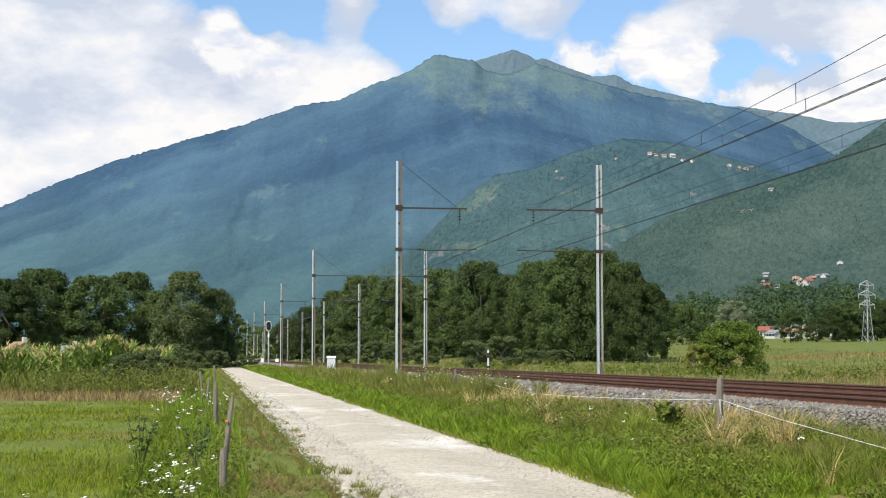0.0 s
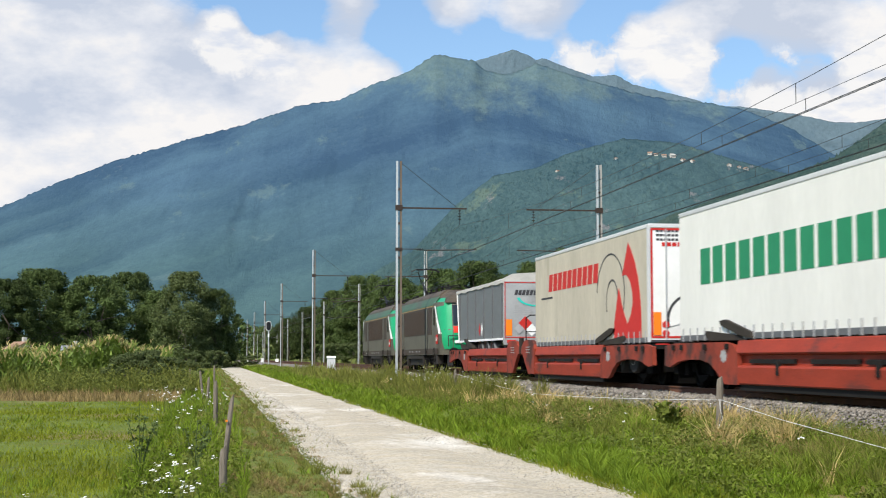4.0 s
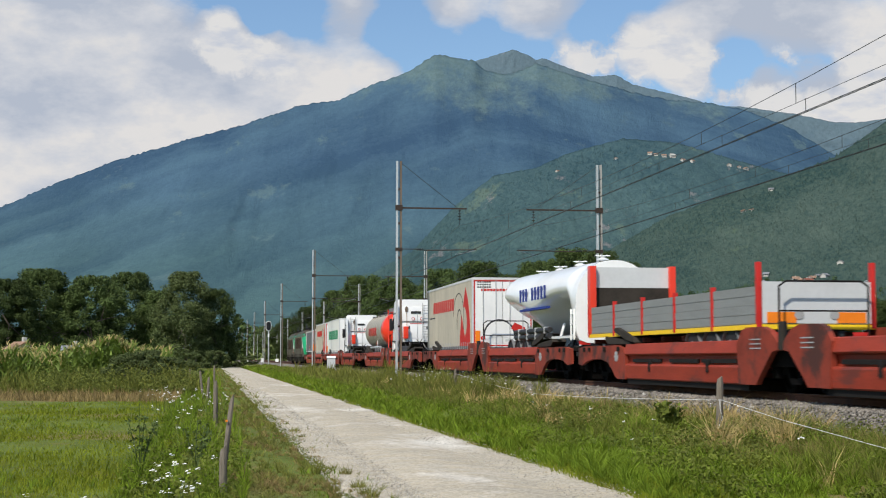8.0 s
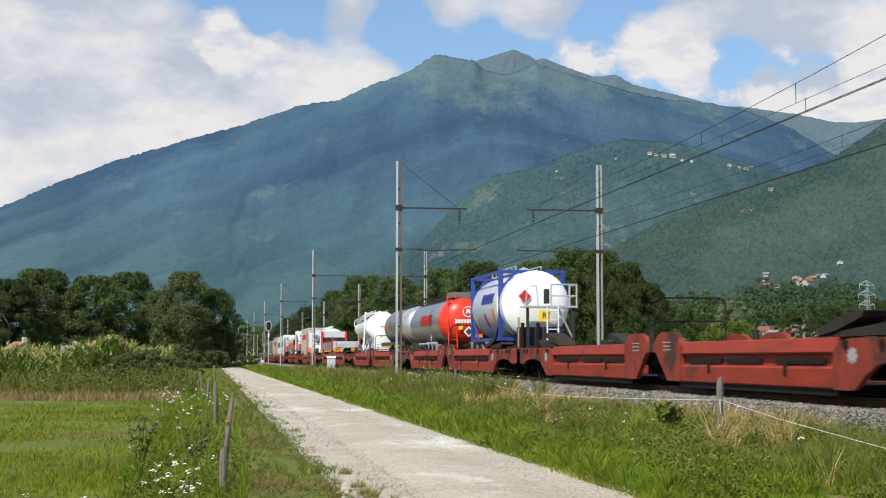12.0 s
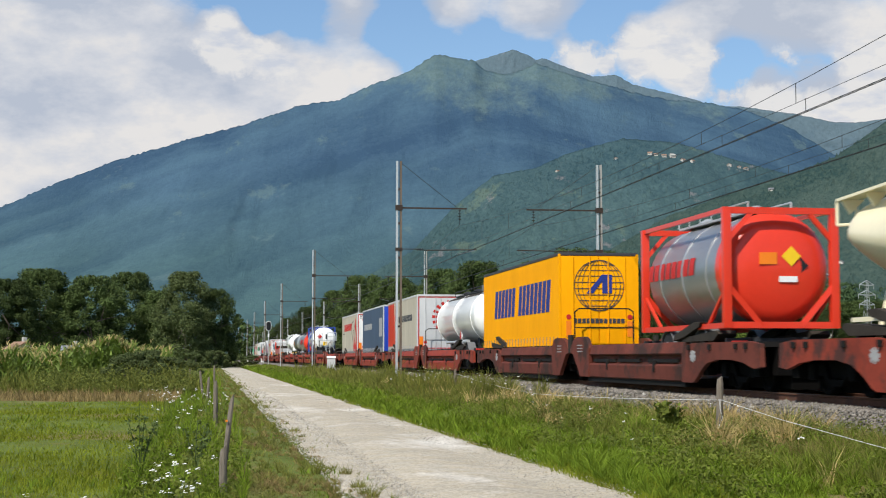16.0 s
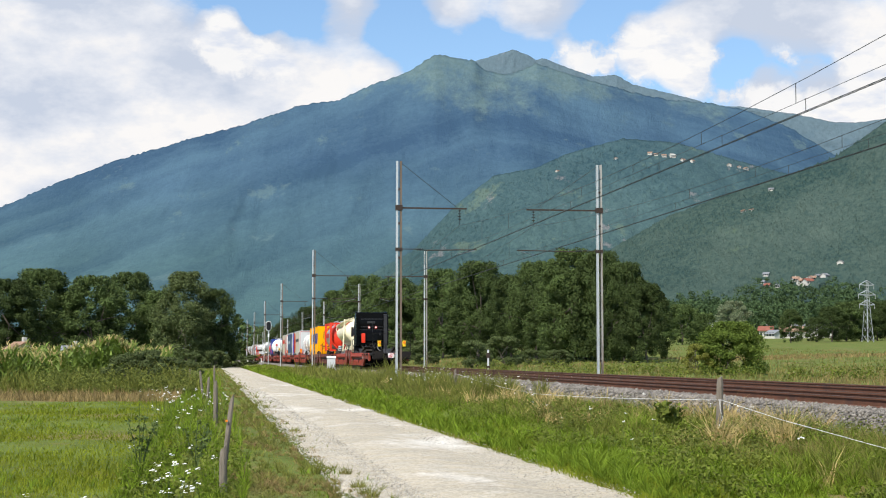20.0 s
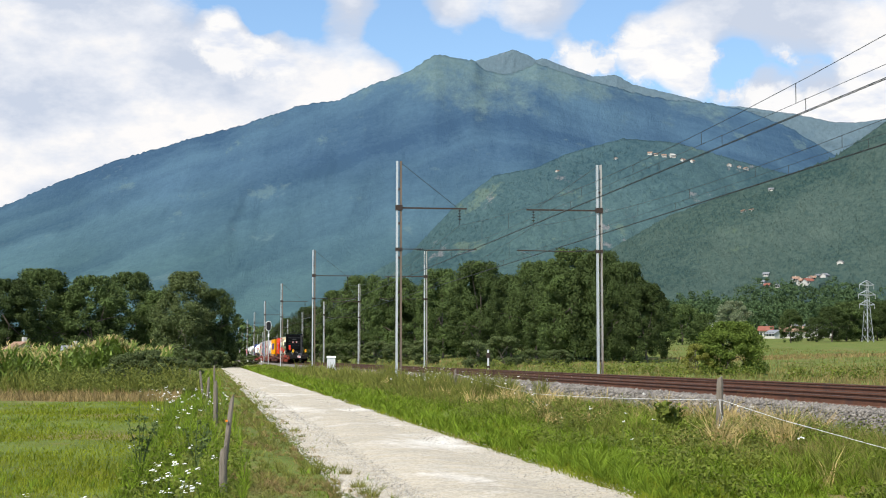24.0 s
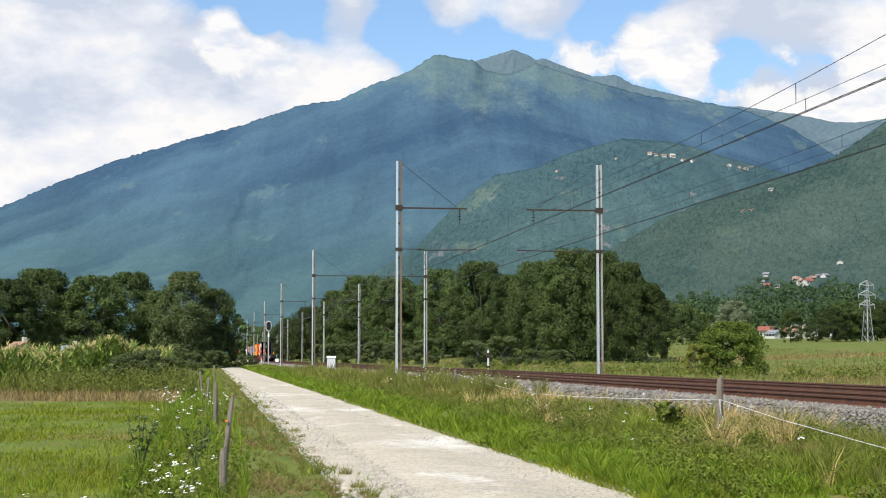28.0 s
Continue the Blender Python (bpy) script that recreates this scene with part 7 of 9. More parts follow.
        loft(bm, [[(-1.08, d * (face_y(z) - 0.22), z), (-0.8, d * (face_y(z) + 0.03), z), (0.8, d * (face_y(z) + 0.03), z), (1.08, d * (face_y(z) - 0.22), z), (0.8, d * (face_y(z) - 0.1), z), (-0.8, d * (face_y(z) - 0.1), z)] for z in (1.22, 1.5, 1.8, 1.99)])
        part("nose", bm, M_LOCOGREEN, cab, "bright green nose panel")
        for s in (-1, 1):
            bm = bmesh.new()
            box(bm, s * 0.6 - 0.18, s * 0.6 + 0.18, *sorted((d * 9.08, d * 9.17)), 1.5, 1.64, 0.02)
            part("headlamp", bm, M_WHITEGLOSS, cab, "pale headlamp cluster")
            bm = bmesh.new()
            rod(bm, (s * 0.87, d * 8.95, 1.05), (s * 0.87, d * 9.4, 1.05), 0.09, 10)
            rod(bm, (s * 0.87, d * 9.4, 1.05), (s * 0.87, d * 9.5, 1.05), 0.24, 14)
            part("buffer", bm, M_GRIME, cab, "black round buffer")
        bm = bmesh.new()
        path_rod(bm, [(-1.1, d * 9.22, 1.35), (-1.1, d * 9.22, 1.85), (1.1, d * 9.22, 1.85), (1.1, d * 9.22, 1.35)], 0.02, 6)
        rod(bm, (0, d * 9.1, 1.0), (0, d * 9.45, 0.95), 0.07, 8)
        part("handrail", bm, M_CHASSIS, cab)
        # bogie
        b = bogie(e, d * 4.9, 0.58, 2.8, M_LOCOUNDER)
        bm = bmesh.new()
        for s in (-1, 1):
            for k in (-0.55, 0.55):
                rod(bm, (s * 1.14, d * 4.9 + k, 0.55), (s * 1.14, d * 4.9 + k, 1.0), 0.14, 12)
            rod(bm, (s * 1.2, d * 4.9 - 1.0, 0.85), (s * 1.2, d * 4.9 + 1.0, 0.7), 0.05, 8)
            box(bm, *sorted((s * 1.05, s * 1.3)), d * 4.9 + 1.75, d * 4.9 + 2.1, 0.35, 1.0, 0.03)
        part("spring", bm, M_LOCOUNDER, b, "dusty coil springs and dampers")
        bm = bmesh.new()
        prism(bm, [(d * 8.4, 0.98), (d * 8.9, 0.98), (d * 8.9, 0.45), (d * 8.8, 0.35), (d * 8.6, 0.5)], -1.05, 1.05)
        part("pilot", bm, M_CHASSIS, cab, "dark obstacle deflector")
    bm = bmesh.new()
    box(bm, -1.3, 1.3, -2.7, 2.7, 0.42, 0.98, 0.08)
    box(bm, -1.42, 1.42, -3.0, 3.0, 0.75, 1.0, 0.02)
    part("transformer_box", bm, M_LOCOUNDER, e, "dusty grey underfloor box")
    for s in (-1, 1):
        for y, w, z0, z1 in ((-7.6, 0.5, 0.5, 0.98), (-6.9, 0.3, 0.35, 0.98), (-2.95, 0.35, 0.35, 0.98), (2.95, 0.35, 0.35, 0.98), (6.9, 0.3, 0.35, 0.98), (7.6, 0.5, 0.5, 0.98)):
            bm = bmesh.new()
            box(bm, *sorted((s * 1.12, s * 1.42)), y - w / 2, y + w / 2, z0, z1, 0.03)
            part("sand_box", bm, M_LOCOUNDER, e, "dusty underfloor box")
        for y in (-4.55, 4.55, -7.1, 7.1):
            bm = bmesh.new()
            for z in (0.45, 0.75):
                box(bm, *sorted((s * 1.3, s * 1.5)), y - 0.22, y + 0.22, z, z + 0.03)
            for j in (-1, 1):
                rod(bm, (s * 1.48, y + 0.22 * j, 0.45), (s * 1.48, y + 0.22 * j, 1.3), 0.012, 5)
            part("step_ladder", bm, M_GRIME, e, "dark boarding steps")
    # roof gear
    bm = bmesh.new()
    for y in (-4.6, -2.6, -0.6, 1.3, 3.0):
        turned_z(bm, -0.35, y, 4.26, 0.12, 0.1)
        rod(bm, (-0.35, y, 4.1), (-0.35, y, 4.5), 0.06, 8)
    path_rod(bm, [(-0.35, -4.6, 4.5), (-0.35, 3.0, 4.5)], 0.025, 6)
    box(bm, 0.1, 0.7, -2.2, -0.6, 4.12, 4.36, 0.04)
    box(bm, -0.6, 0.4, 0.2, 1.0, 4.12, 4.34, 0.04)
    part("roof_gear", bm, M_GRIME, e, "dark insulators and busbar")
    p = 6.0
    bm = bmesh.new()
    for s in (-1, 1):
        box(bm, s * 0.55 - 0.04, s * 0.55 + 0.04, p - 1.0, p + 0.9, 4.25, 4.33)
        for y in (p - 0.9, p + 0.8):
            rod(bm, (s * 0.55, y, 4.02), (s * 0.55, y, 4.28), 0.07, 8)
    panto = part("pantograph_base", bm, M_GRIME, e, "dark pantograph base frame")
    bm = bmesh.new()
    z_top = CONTACT_Z - TRAIN_Z - 0.04
    rod(bm, (0.0, p - 0.6, 4.32), (0.0, p + 0.95, 5.15), 0.055, 8)
    rod(bm, (0.12, p - 0.1, 4.32), (0.12, p + 0.85, 5.05), 0.025, 6)
    for s in (-1, 1):
        rod(bm, (s * 0.1, p + 0.95, 5.15), (s * 0.42, p - 0.1, z_top - 0.12), 0.03, 6)
    part("pantograph_arm", bm, M_BLACK, panto, "black folding arm")
    bm = bmesh.new()
    for y in (p - 0.28, p + 0.08):
        path_rod(bm, [(-0.82, y, z_top - 0.14), (-0.55, y, z_top), (0.55, y, z_top), (0.82, y, z_top - 0.14)], 0.03, 6)
    for s in (-1, 1):
        rod(bm, (s * 0.42, p - 0.28, z_top - 0.05), (s * 0.42, p + 0.08, z_top - 0.05), 0.025, 6)
    part("contact_bow", bm, M_BLACK, panto, "black contact strips")
    bm = bmesh.new()
    for s in (-1, 1):
        rod(bm, (s * 0.1, -6.8, 4.28), (s * 0.7, -5.2, 4.32), 0.03, 6)
        rod(bm, (s * 0.7, -5.2, 4.32), (s * 0.1, -6.4, 4.4), 0.03, 6)
        box(bm, s * 0.55 - 0.04, s * 0.55 + 0.04, -6.9, -5.0, 4.2, 4.28)
    part("folded_pantograph", bm, M_GRIME, e, "folded dark pantograph")
    # stretched 3.5 % lengthwise to fit the camera's view
    for o in e.children_recursive:
        o.data.transform(Matrix.Diagonal((1.0, 1.035, 1.0, 1.0)))
    return tagged(e, label, "locomotive", "locomotives of the train")


def tail_platform(e, y):
    """The train's tail under the last wagon: a black buffer platform with railings, lamps and a striped plate. y: its rear face."""
    bm = bmesh.new()
    box(bm, -1.35, 1.35, y, y + 2.2, 0.98, 1.12, 0.02)
    box(bm, -1.3, 1.3, y, y + 0.25, 0.7, 1.1, 0.02)
    part("tail_deck", bm, M_GRIME, e, "black grimy buffer platform")
    for x in (-1.28, -0.4, 0.5, 1.28):
        bm = bmesh.new()
        rod(bm, (x, y + 0.06, 1.1), (x, y + 0.06, 1.75), 0.025, 6)
        part("rail_post", bm, M_GRIME, e)
    bm = bmesh.new()
    path_rod(bm, [(-1.28, y + 2.0, 1.75), (-1.28, y + 0.06, 1.75), (1.28, y + 0.06, 1.75), (1.28, y + 2.0, 1.75)], 0.025, 6)
    part("top_rail", bm, M_GRIME, e, "thin dark railing")
    bm = bmesh.new()
    path_rod(bm, [(-1.28, y + 0.06, 1.75), (-1.28, y + 0.06, 2.48), (1.28, y + 0.06, 2.48), (1.28, y + 0.06, 1.75)], 0.012, 6)
    part("hoop", bm, M_GRIME, e, "thin wire hoop")
    for s in (-1, 1):
        bm = bmesh.new()
        box(bm, s * 0.85 - 0.11, s * 0.85 + 0.11, y - 0.06, y + 0.05, 1.58, 1.98, 0.03)
        lamp = part("tail_lamp", bm, M_WARNYEL, e, "yellow tail lamp case")
        bm = bmesh.new()
        rod(bm, (s * 0.85, y - 0.05, 1.86), (s * 0.85, y - 0.11, 1.86), 0.095, 14)
        part("lens", bm, M_ORANGE, lamp, "amber lens")
        bm = bmesh.new()
        rod(bm, (s * 0.87, y, 1.0), (s * 0.87, y - 0.4, 1.0), 0.1, 10)
        box(bm, s * 0.9 - 0.3, s * 0.9 + 0.3, y - 0.5, y - 0.42, 0.80, 1.24, 0.05)
        part("buffer", bm, M_GRIME, e, "black rectangular buffer")
    bm = bmesh.new()
    box(bm, -0.25, 0.17, y - 0.05, y - 0.01, 0.82, 1.13)
    pl = part("striped_plate", bm, M_WHITE, e, "white plate with red diagonal stripes")
    for i in range(5):
        bm = bmesh.new()
        x = -0.24 + 0.06 * i
        end_shape(bm, [(x, 0.83), (x + 0.03, 0.83), (min(0.16, x + 0.19), 1.12), (min(0.16, x + 0.16), 1.12)], y - 0.05, 0.006)
        part("stripe", bm, M_LETRED, pl)
    bm = bmesh.new()
    path_rod(bm, [(0, y, 0.62), (0, y - 0.28, 0.62), (0, y - 0.36, 0.54), (0, y - 0.3, 0.45)], 0.035, 8)
    part("drawhook", bm, M_GRIME, e, "black drawhook")
    bm = bmesh.new()
    path_rod(bm, [(0.2, y, 0.66), (0.22, y - 0.12, 0.4), (0.12, y - 0.16, 0.25), (0.05, y - 0.1, 0.36)], 0.022, 6)
    part("brake_hose", bm, M_BLACK, e, "hanging brake hose")


# ---- making up the train ----
# q: place along the train, metres ahead of the first wagon's middle joint
TRAIN = []


def couple(ob, q):
    ob.matrix_basis = pose(TRACK_NEAR, q, TRAIN_Z)
    TRAIN.append((ob, q))


loco = make_loco("grey electric locomotive with green cab ends and raised pantograph")
couple(loco, 47.35)
couple(copy_thing(loco, pose(0, 0, 0)), 27.8)
wagon = make_wagon("red double pocket wagon carrying road trailers")
wagon_b = make_wagon("grimy dark red double pocket wagon carrying road trailers", True)
DIRTY = (10, )
for k in range(12):
    src = wagon_b if k in DIRTY else wagon
    if k == 0 or k == DIRTY[0]:
        couple(src, -2 * HALF * k)
    else:
        couple(copy_thing(src, pose(0, 0, 0)), -2 * HALF * k)
tail_platform(TRAIN[-1][0], -18.0)


def pocket(n):
    """Middle of the n-th pocket."""
    return HALF / 2 - HALF * (n - 1)


EVEN0, EVEN1 = -7.3, 6.3       # a full-length trailer in a pocket behind a joint
ODD0, ODD1 = -6.65, 6.95         # and ahead of one
couple(tipper_trailer(), pocket(1))
couple(cream_trailer("cream curtain trailer with large red arrow print", EVEN0, EVEN1), pocket(2))


def white_trailer():
    e = shell_trailer("curtain_trailer", "white curtain trailer with green printed bars", ODD0, ODD1, 1.2, 4.2, M_WHITECURT, M_WHITEDOOR)
    bm = bmesh.new()
    letter_bars(bm, side_shape, ODD1 - 1.5, ODD0 + 2.0, 2.45, 3.25, 12, -1.27)
    part("name_bars", bm, M_LETGREEN, e, "row of green printed bars")
    return e


couple(white_trailer(), pocket(3))
couple(lorry_tractor("white lorry tractor with ladder behind its cab", M_TRACTWHITE, 3.8, -0.75), pocket(4))
beige_tank = tank_trailer("beige ribbed tank trailer with bright red dished end", -5.7, 6.2, 2.62, 1.2, M_BEIGETANK, M_REDGLOSS, 9, None, (3.4, -1.6, 2.3, 2.85, 9, M_LETRED), None, 1.0, True)
couple(beige_tank, pocket(5))
couple(lorry_tractor("white lorry tractor with ladder and red extinguisher box", M_TRACTWHITE, 3.8, 0.55), pocket(6))
couple(cream_trailer("cream curtain trailer with white rear doors", ODD0, ODD1), pocket(7))
couple(silo_trailer("white powder silo trailer with blue printed bars", M_WHITEGLOSS, -8.0, 4.2, 3.95, False, (0.6, -3.9, 2.78, 3.22, 9, M_LETBLUE)), pocket(8))
couple(dropside_trailer(), pocket(9))
couple(silo_trailer("glossy white powder silo trailer with side ladder", M_WHITEGLOSS, -3.6, 5.9, 4.08), pocket(11))
couple(tank_trailer("dark grey steel tank trailer with yellow chassis rail", -7.4, 3.0, 2.72, 1.1, M_DARKTANK, M_BRIGHTTANK, 3, (-6.8, -4.9, M_BRIGHTTANK), (1.2, 0.2, 2.5, 2.95, 2, M_ORANGE), M_OLIVECHASSIS), pocket(12))
couple(tank_trailer("silver tank trailer with bright red rear end", -5.9, 6.4, 2.62, 1.18, M_STEELTANK, M_REDGLOSS, 0, None, (1.6, -2.6, 2.45, 3.0, 9, M_LETRED), None, 1.0, True), pocket(13))
couple(tank_container("white tank container in a dark blue frame", -4.5, 1.7, 2.83, 1.29, M_WHITEGLOSS, M_WHITEGLOSS, M_BLUEFRAME, (-0.6, -3.2, 2.95, 3.35, 7, M_LETBLUE), True), pocket(14))
couple(cream_trailer("cream curtain trailer with red printed bars", ODD0, ODD1), pocket(17))


def blue_trailer():
    e = shell_trailer("curtain_trailer", "slate blue curtain trailer with bright blue rear frame", EVEN0, EVEN1, 1.2, 4.2, M_BLUECURT, M_BLUE)
    bm = bmesh.new()
    letter_bars(bm, side_shape, EVEN1 - 1.2, EVEN1 - 6.4, 2.75, 3.15, 9, -1.27)
    part("name_bars", bm, M_LETGREY, e, "row of pale grey printed bars")
    bm = bmesh.new()
    side_shape(bm, [(EVEN0 + 1.0, 2.2), (EVEN0 + 2.6, 2.2), (EVEN0 + 2.6, 3.4), (EVEN0 + 1.0, 3.4)], -1.27)
    part("emblem", bm, M_LETGREY, e, "pale square emblem")
    return e


def grey_red_trailer():
    e = shell_trailer("curtain_trailer", "cream trailer with red printed sunburst and grey doors", ODD0, ODD1, 1.2, 4.2, M_CREAMCURT, M_GREYDOOR)
    bm = bmesh.new()
    side_shape(bm, [(ODD1 - 0.05, 1.5), (ODD1 - 3.6, 1.5), (ODD1 - 3.0, 4.05), (ODD1 - 0.05, 4.05)], -1.27)
    part("red_field", bm, M_REDGLOSS, e, "large red printed field")
    bm = bmesh.new()
    for i in range(9):
        a = radians(-70 + 17.5 * i)
        c, s = math.cos(a), math.sin(a)
        cy, cz = ODD1 - 3.5, 2.75
        side_shape(bm, [(cy - 0.35 * c - 0.05 * s, cz + 0.35 * s - 0.05 * c), (cy - 0.35 * c + 0.05 * s, cz + 0.35 * s + 0.05 * c), (cy - 1.2 * c + 0.13 * s, cz + 1.2 * s + 0.13 * c), (cy - 1.2 * c - 0.13 * s, cz + 1.2 * s - 0.13 * c)], -1.274)
    part("ray_mark", bm, M_LETRED, e, "red printed rays")
    bm = bmesh.new()
    letter_bars(bm, side_shape, ODD1 - 5.2, ODD1 - 11.4, 2.85, 3.2, 10, -1.27)
    part("name_bars", bm, M_LETDARK, e, "row of dark printed bars")
    bm = bmesh.new()
    for i in range(13):
        a = radians(100 + 19 * i)
        c, s = math.cos(a), math.sin(a)
        cx, cz = 0.55, 2.95
        end_shape(bm, [(cx + 0.55 * c - 0.04 * s, cz + 0.55 * s + 0.04 * c), (cx + 0.55 * c + 0.04 * s, cz + 0.55 * s - 0.04 * c), (cx + 1.05 * c + 0.08 * s, cz + 0.95 * s - 0.08 * c), (cx + 1.05 * c - 0.08 * s, cz + 0.95 * s + 0.08 * c)], ODD0 - 0.035)
    part("door_rays", bm, M_LETRED, e, "red printed rays")
    door_dress(e, ODD0, 1.2, 4.2)
    bm = bmesh.new()
    letter_bars(bm, end_shape, -0.2, 1.1, 3.1, 3.25, 9, ODD0 - 0.035)
    part("door_bars", bm, M_LETDARK, e)
    return e


couple(blue_trailer(), pocket(18))
couple(grey_red_trailer(), pocket(19))
couple(tank_trailer("plain glossy white tank trailer with dark hoses", -7.4, 4.5, 2.6, 1.15, M_WHITEGLOSS, M_WHITEGLOSS, 3), pocket(20))


def yellow_trailer():
    e = shell_trailer("curtain_trailer", "golden yellow curtain trailer with dark blue printed bars", ODD0, ODD1, 1.2, 4.15, M_YELLOW, M_YELLOW, M_LETDARK)
    bm = bmesh.new()
    letter_bars(bm, side_shape, 4.6, 0.6, 2.3, 3.35, 6, -1.27, 0.25)
    letter_bars(bm, side_shape, 0.0, -5.2, 2.3, 3.35, 8, -1.27, 0.25)
    part("name_bars", bm, M_LETBLUE, e, "row of dark blue printed bars")
    bm = bmesh.new()
    y = ODD0 - 0.035
    for k in (0.2, 0.45, 0.68, 0.86, 1.0):
        arc_band(end_shape, bm, 0, 3.1, 0.8, 0.022, 0, 360, y, 28, k)
    for z in (2.45, 2.62, 2.8, 3.0, 3.2, 3.4, 3.58, 3.75):
        w = (0.82 ** 2 - (z - 3.1) ** 2) ** 0.5
        end_shape(bm, [(-w, z - 0.011), (w, z - 0.011), (w, z + 0.011), (-w, z + 0.011)], y - 0.001)
    part("globe_mark", bm, M_LETDARK, e, "dark printed globe outline")
    bm = bmesh.new()
    end_shape(bm, [(-0.42, 2.85), (-0.2, 2.85), (0.1, 3.25), (0.1, 2.85), (0.42, 2.85), (0.42, 3.45), (0.1, 3.45)], y - 0.004)
    part("globe_emblem", bm, M_LETBLUE, e, "dark blue emblem")
    bm = bmesh.new()
    letter_bars(bm, end_shape, -0.85, 0.85, 1.9, 2.05, 12, y)
    part("door_bars", bm, M_LETDARK, e)
    for s in (-1, 1):
        plate(e, s * 1.0, 1.72, 0.16, 0.5, ODD0 - 0.035, M_ORANGE, "orange reflective plate")
        bm = bmesh.new()
        rod(bm, (s * 1.0, ODD0 - 0.03, 2.1), (s * 1.0, ODD0 - 0.05, 2.1), 0.08, 12)
        part("speed_disc", bm, M_LETRED, e, "small round speed sign")
    return e


couple(yellow_trailer(), pocket(21))
couple(tank_container("bright red tank container with steel drum", -5.5, 0.7, 2.76, 1.24, M_STEELTANK, M_REDGLOSS, M_REDGLOSS, (0.3, -3.4, 2.7, 3.1, 8, M_LETRED)), pocket(22))
couple(silo_trailer("cream powder silo trailer with side ladder", M_CREAM, -3.6, 5.6, 4.02), pocket(23))
couple(lorry_tractor("black lorry tractor with red extinguisher box", M_TRACTBLACK, 3.4, None), pocket(24))

# distance of the first joint along the line: where and when
RUN = [(0.0, -56.63), (28.0, 709.45)]


def motions():
    for ob, q in TRAIN:
        walk(ob, [(t, pose(TRACK_NEAR, s + q, TRAIN_Z)) for t, s in RUN])

# ---- plants ----
rng = np.random.default_rng(7)
M_LEAF = material("oak_leaves", (0.062, 0.090, 0.027), 0.75, vary=0.4, scale=0.2, per_object=0.3, island=0.2, through_light=0.1, spec=0.12)
M_LEAFSOFT = material("soft_green_leaves", (0.095, 0.122, 0.045), 0.75, vary=0.3, scale=0.3, island=0.22, through_light=0.18, spec=0.12)
M_WOOD = material("far_wood_leaves", (0.062, 0.100, 0.042), 0.8, vary=0.35, scale=0.03, island=0.2, through_light=0.15, spec=0.08)
M_LEAFGREY = material("willow_leaves", (0.19, 0.225, 0.125), 0.7, vary=0.25, scale=0.5, island=0.3, through_light=0.3, spec=0.25)
M_LEAFLIGHT = material("shrub_leaves", (0.13, 0.158, 0.022), 0.7, vary=0.3, scale=0.8, island=0.35, through_light=0.3, spec=0.25)
M_BUSH = material("bush_leaves", (0.105, 0.15, 0.026), 0.75, vary=0.3, scale=0.8, island=0.25, through_light=0.2, spec=0.12)
M_BRAMBLE = material("bramble_leaves", (0.14, 0.16, 0.03), 0.7, vary=0.3, scale=0.6, island=0.35, through_light=0.3, spec=0.25)
M_BARK = material("rough_bark", (0.10, 0.085, 0.07), 0.95, vary=0.3, scale=2, bump=0.8, bump_scale=8, stretch=(3, 3, 0.5))
M_GRASS = material("green_grass", (0.146, 0.212, 0.018), 0.75, vary=0.35, scale=0.5, second=(0.22, 0.235, 0.035), amount=0.3, island=0.3, through_light=0.2, spec=0.12)
M_MEADOW = material("mown_meadow_grass", (0.195, 0.228, 0.016), 0.75, vary=0.25, scale=0.25, island=0.25, through_light=0.35, spec=0.2)
M_FIELD = material("rough_field_grass", (0.16, 0.165, 0.042), 0.8, vary=0.3, scale=0.12, second=(0.26, 0.20, 0.075), amount=0.5, island=0.35, through_light=0.3, spec=0.2)
M_STRAW = material("dry_straw_grass", (0.50, 0.38, 0.16), 0.8, vary=0.2, scale=0.8, island=0.3, through_light=0.3, spec=0.2)
M_DRY = material("brown_dry_grass", (0.28, 0.205, 0.085), 0.8, vary=0.25, scale=0.8, island=0.35, through_light=0.3, spec=0.2)
M_OLIVE = material("olive_seeding_grass", (0.185, 0.195, 0.04), 0.8, vary=0.25, scale=0.6, island=0.35, through_light=0.3, spec=0.2)
M_CORN = material("maize_leaves", (0.165, 0.235, 0.04), 0.6, vary=0.3, scale=0.6, island=0.3, through_light=0.3, spec=0.3)
M_TASSEL = material("maize_tassels", (0.50, 0.41, 0.17), 0.8, vary=0.2, island=0.3, through_light=0.2)
M_PETAL = material("white_umbel_flowers", (0.78, 0.78, 0.72), 0.8, vary=0.1, through_light=0.2)
M_STEM = material("dark_green_stems", (0.085, 0.12, 0.035), 0.8, vary=0.3, island=0.3)


def blade_mesh(x, y, z, h, w, lean, turn, bend):
    """Bent tapering blades of three triangles each."""
    n = len(x)
    fx, fy = np.cos(turn), np.sin(turn)
    lx, ly = np.cos(bend) * lean * h, np.sin(bend) * lean * h
    v = np.empty((n, 5, 3), np.float32)
    for k, (s, f, b) in enumerate(((-1, 0, 0), (1, 0, 0), (-0.8, 0.55, 0.35), (0.8, 0.55, 0.35), (0, 1, 1))):
        v[:, k, 0] = x + fx * w * s * 0.5 + lx * b
        v[:, k, 1] = y + fy * w * s * 0.5 + ly * b
        v[:, k, 2] = z + h * f * (1 - 0.25 * lean * b)
    base = (np.arange(n) * 5)[:, None]
    f = np.concatenate([base + np.array([[0, 1, 3]]), base + np.array([[0, 3, 2]]), base + np.array([[2, 3, 4]])])
    return v.reshape(-1, 3), f


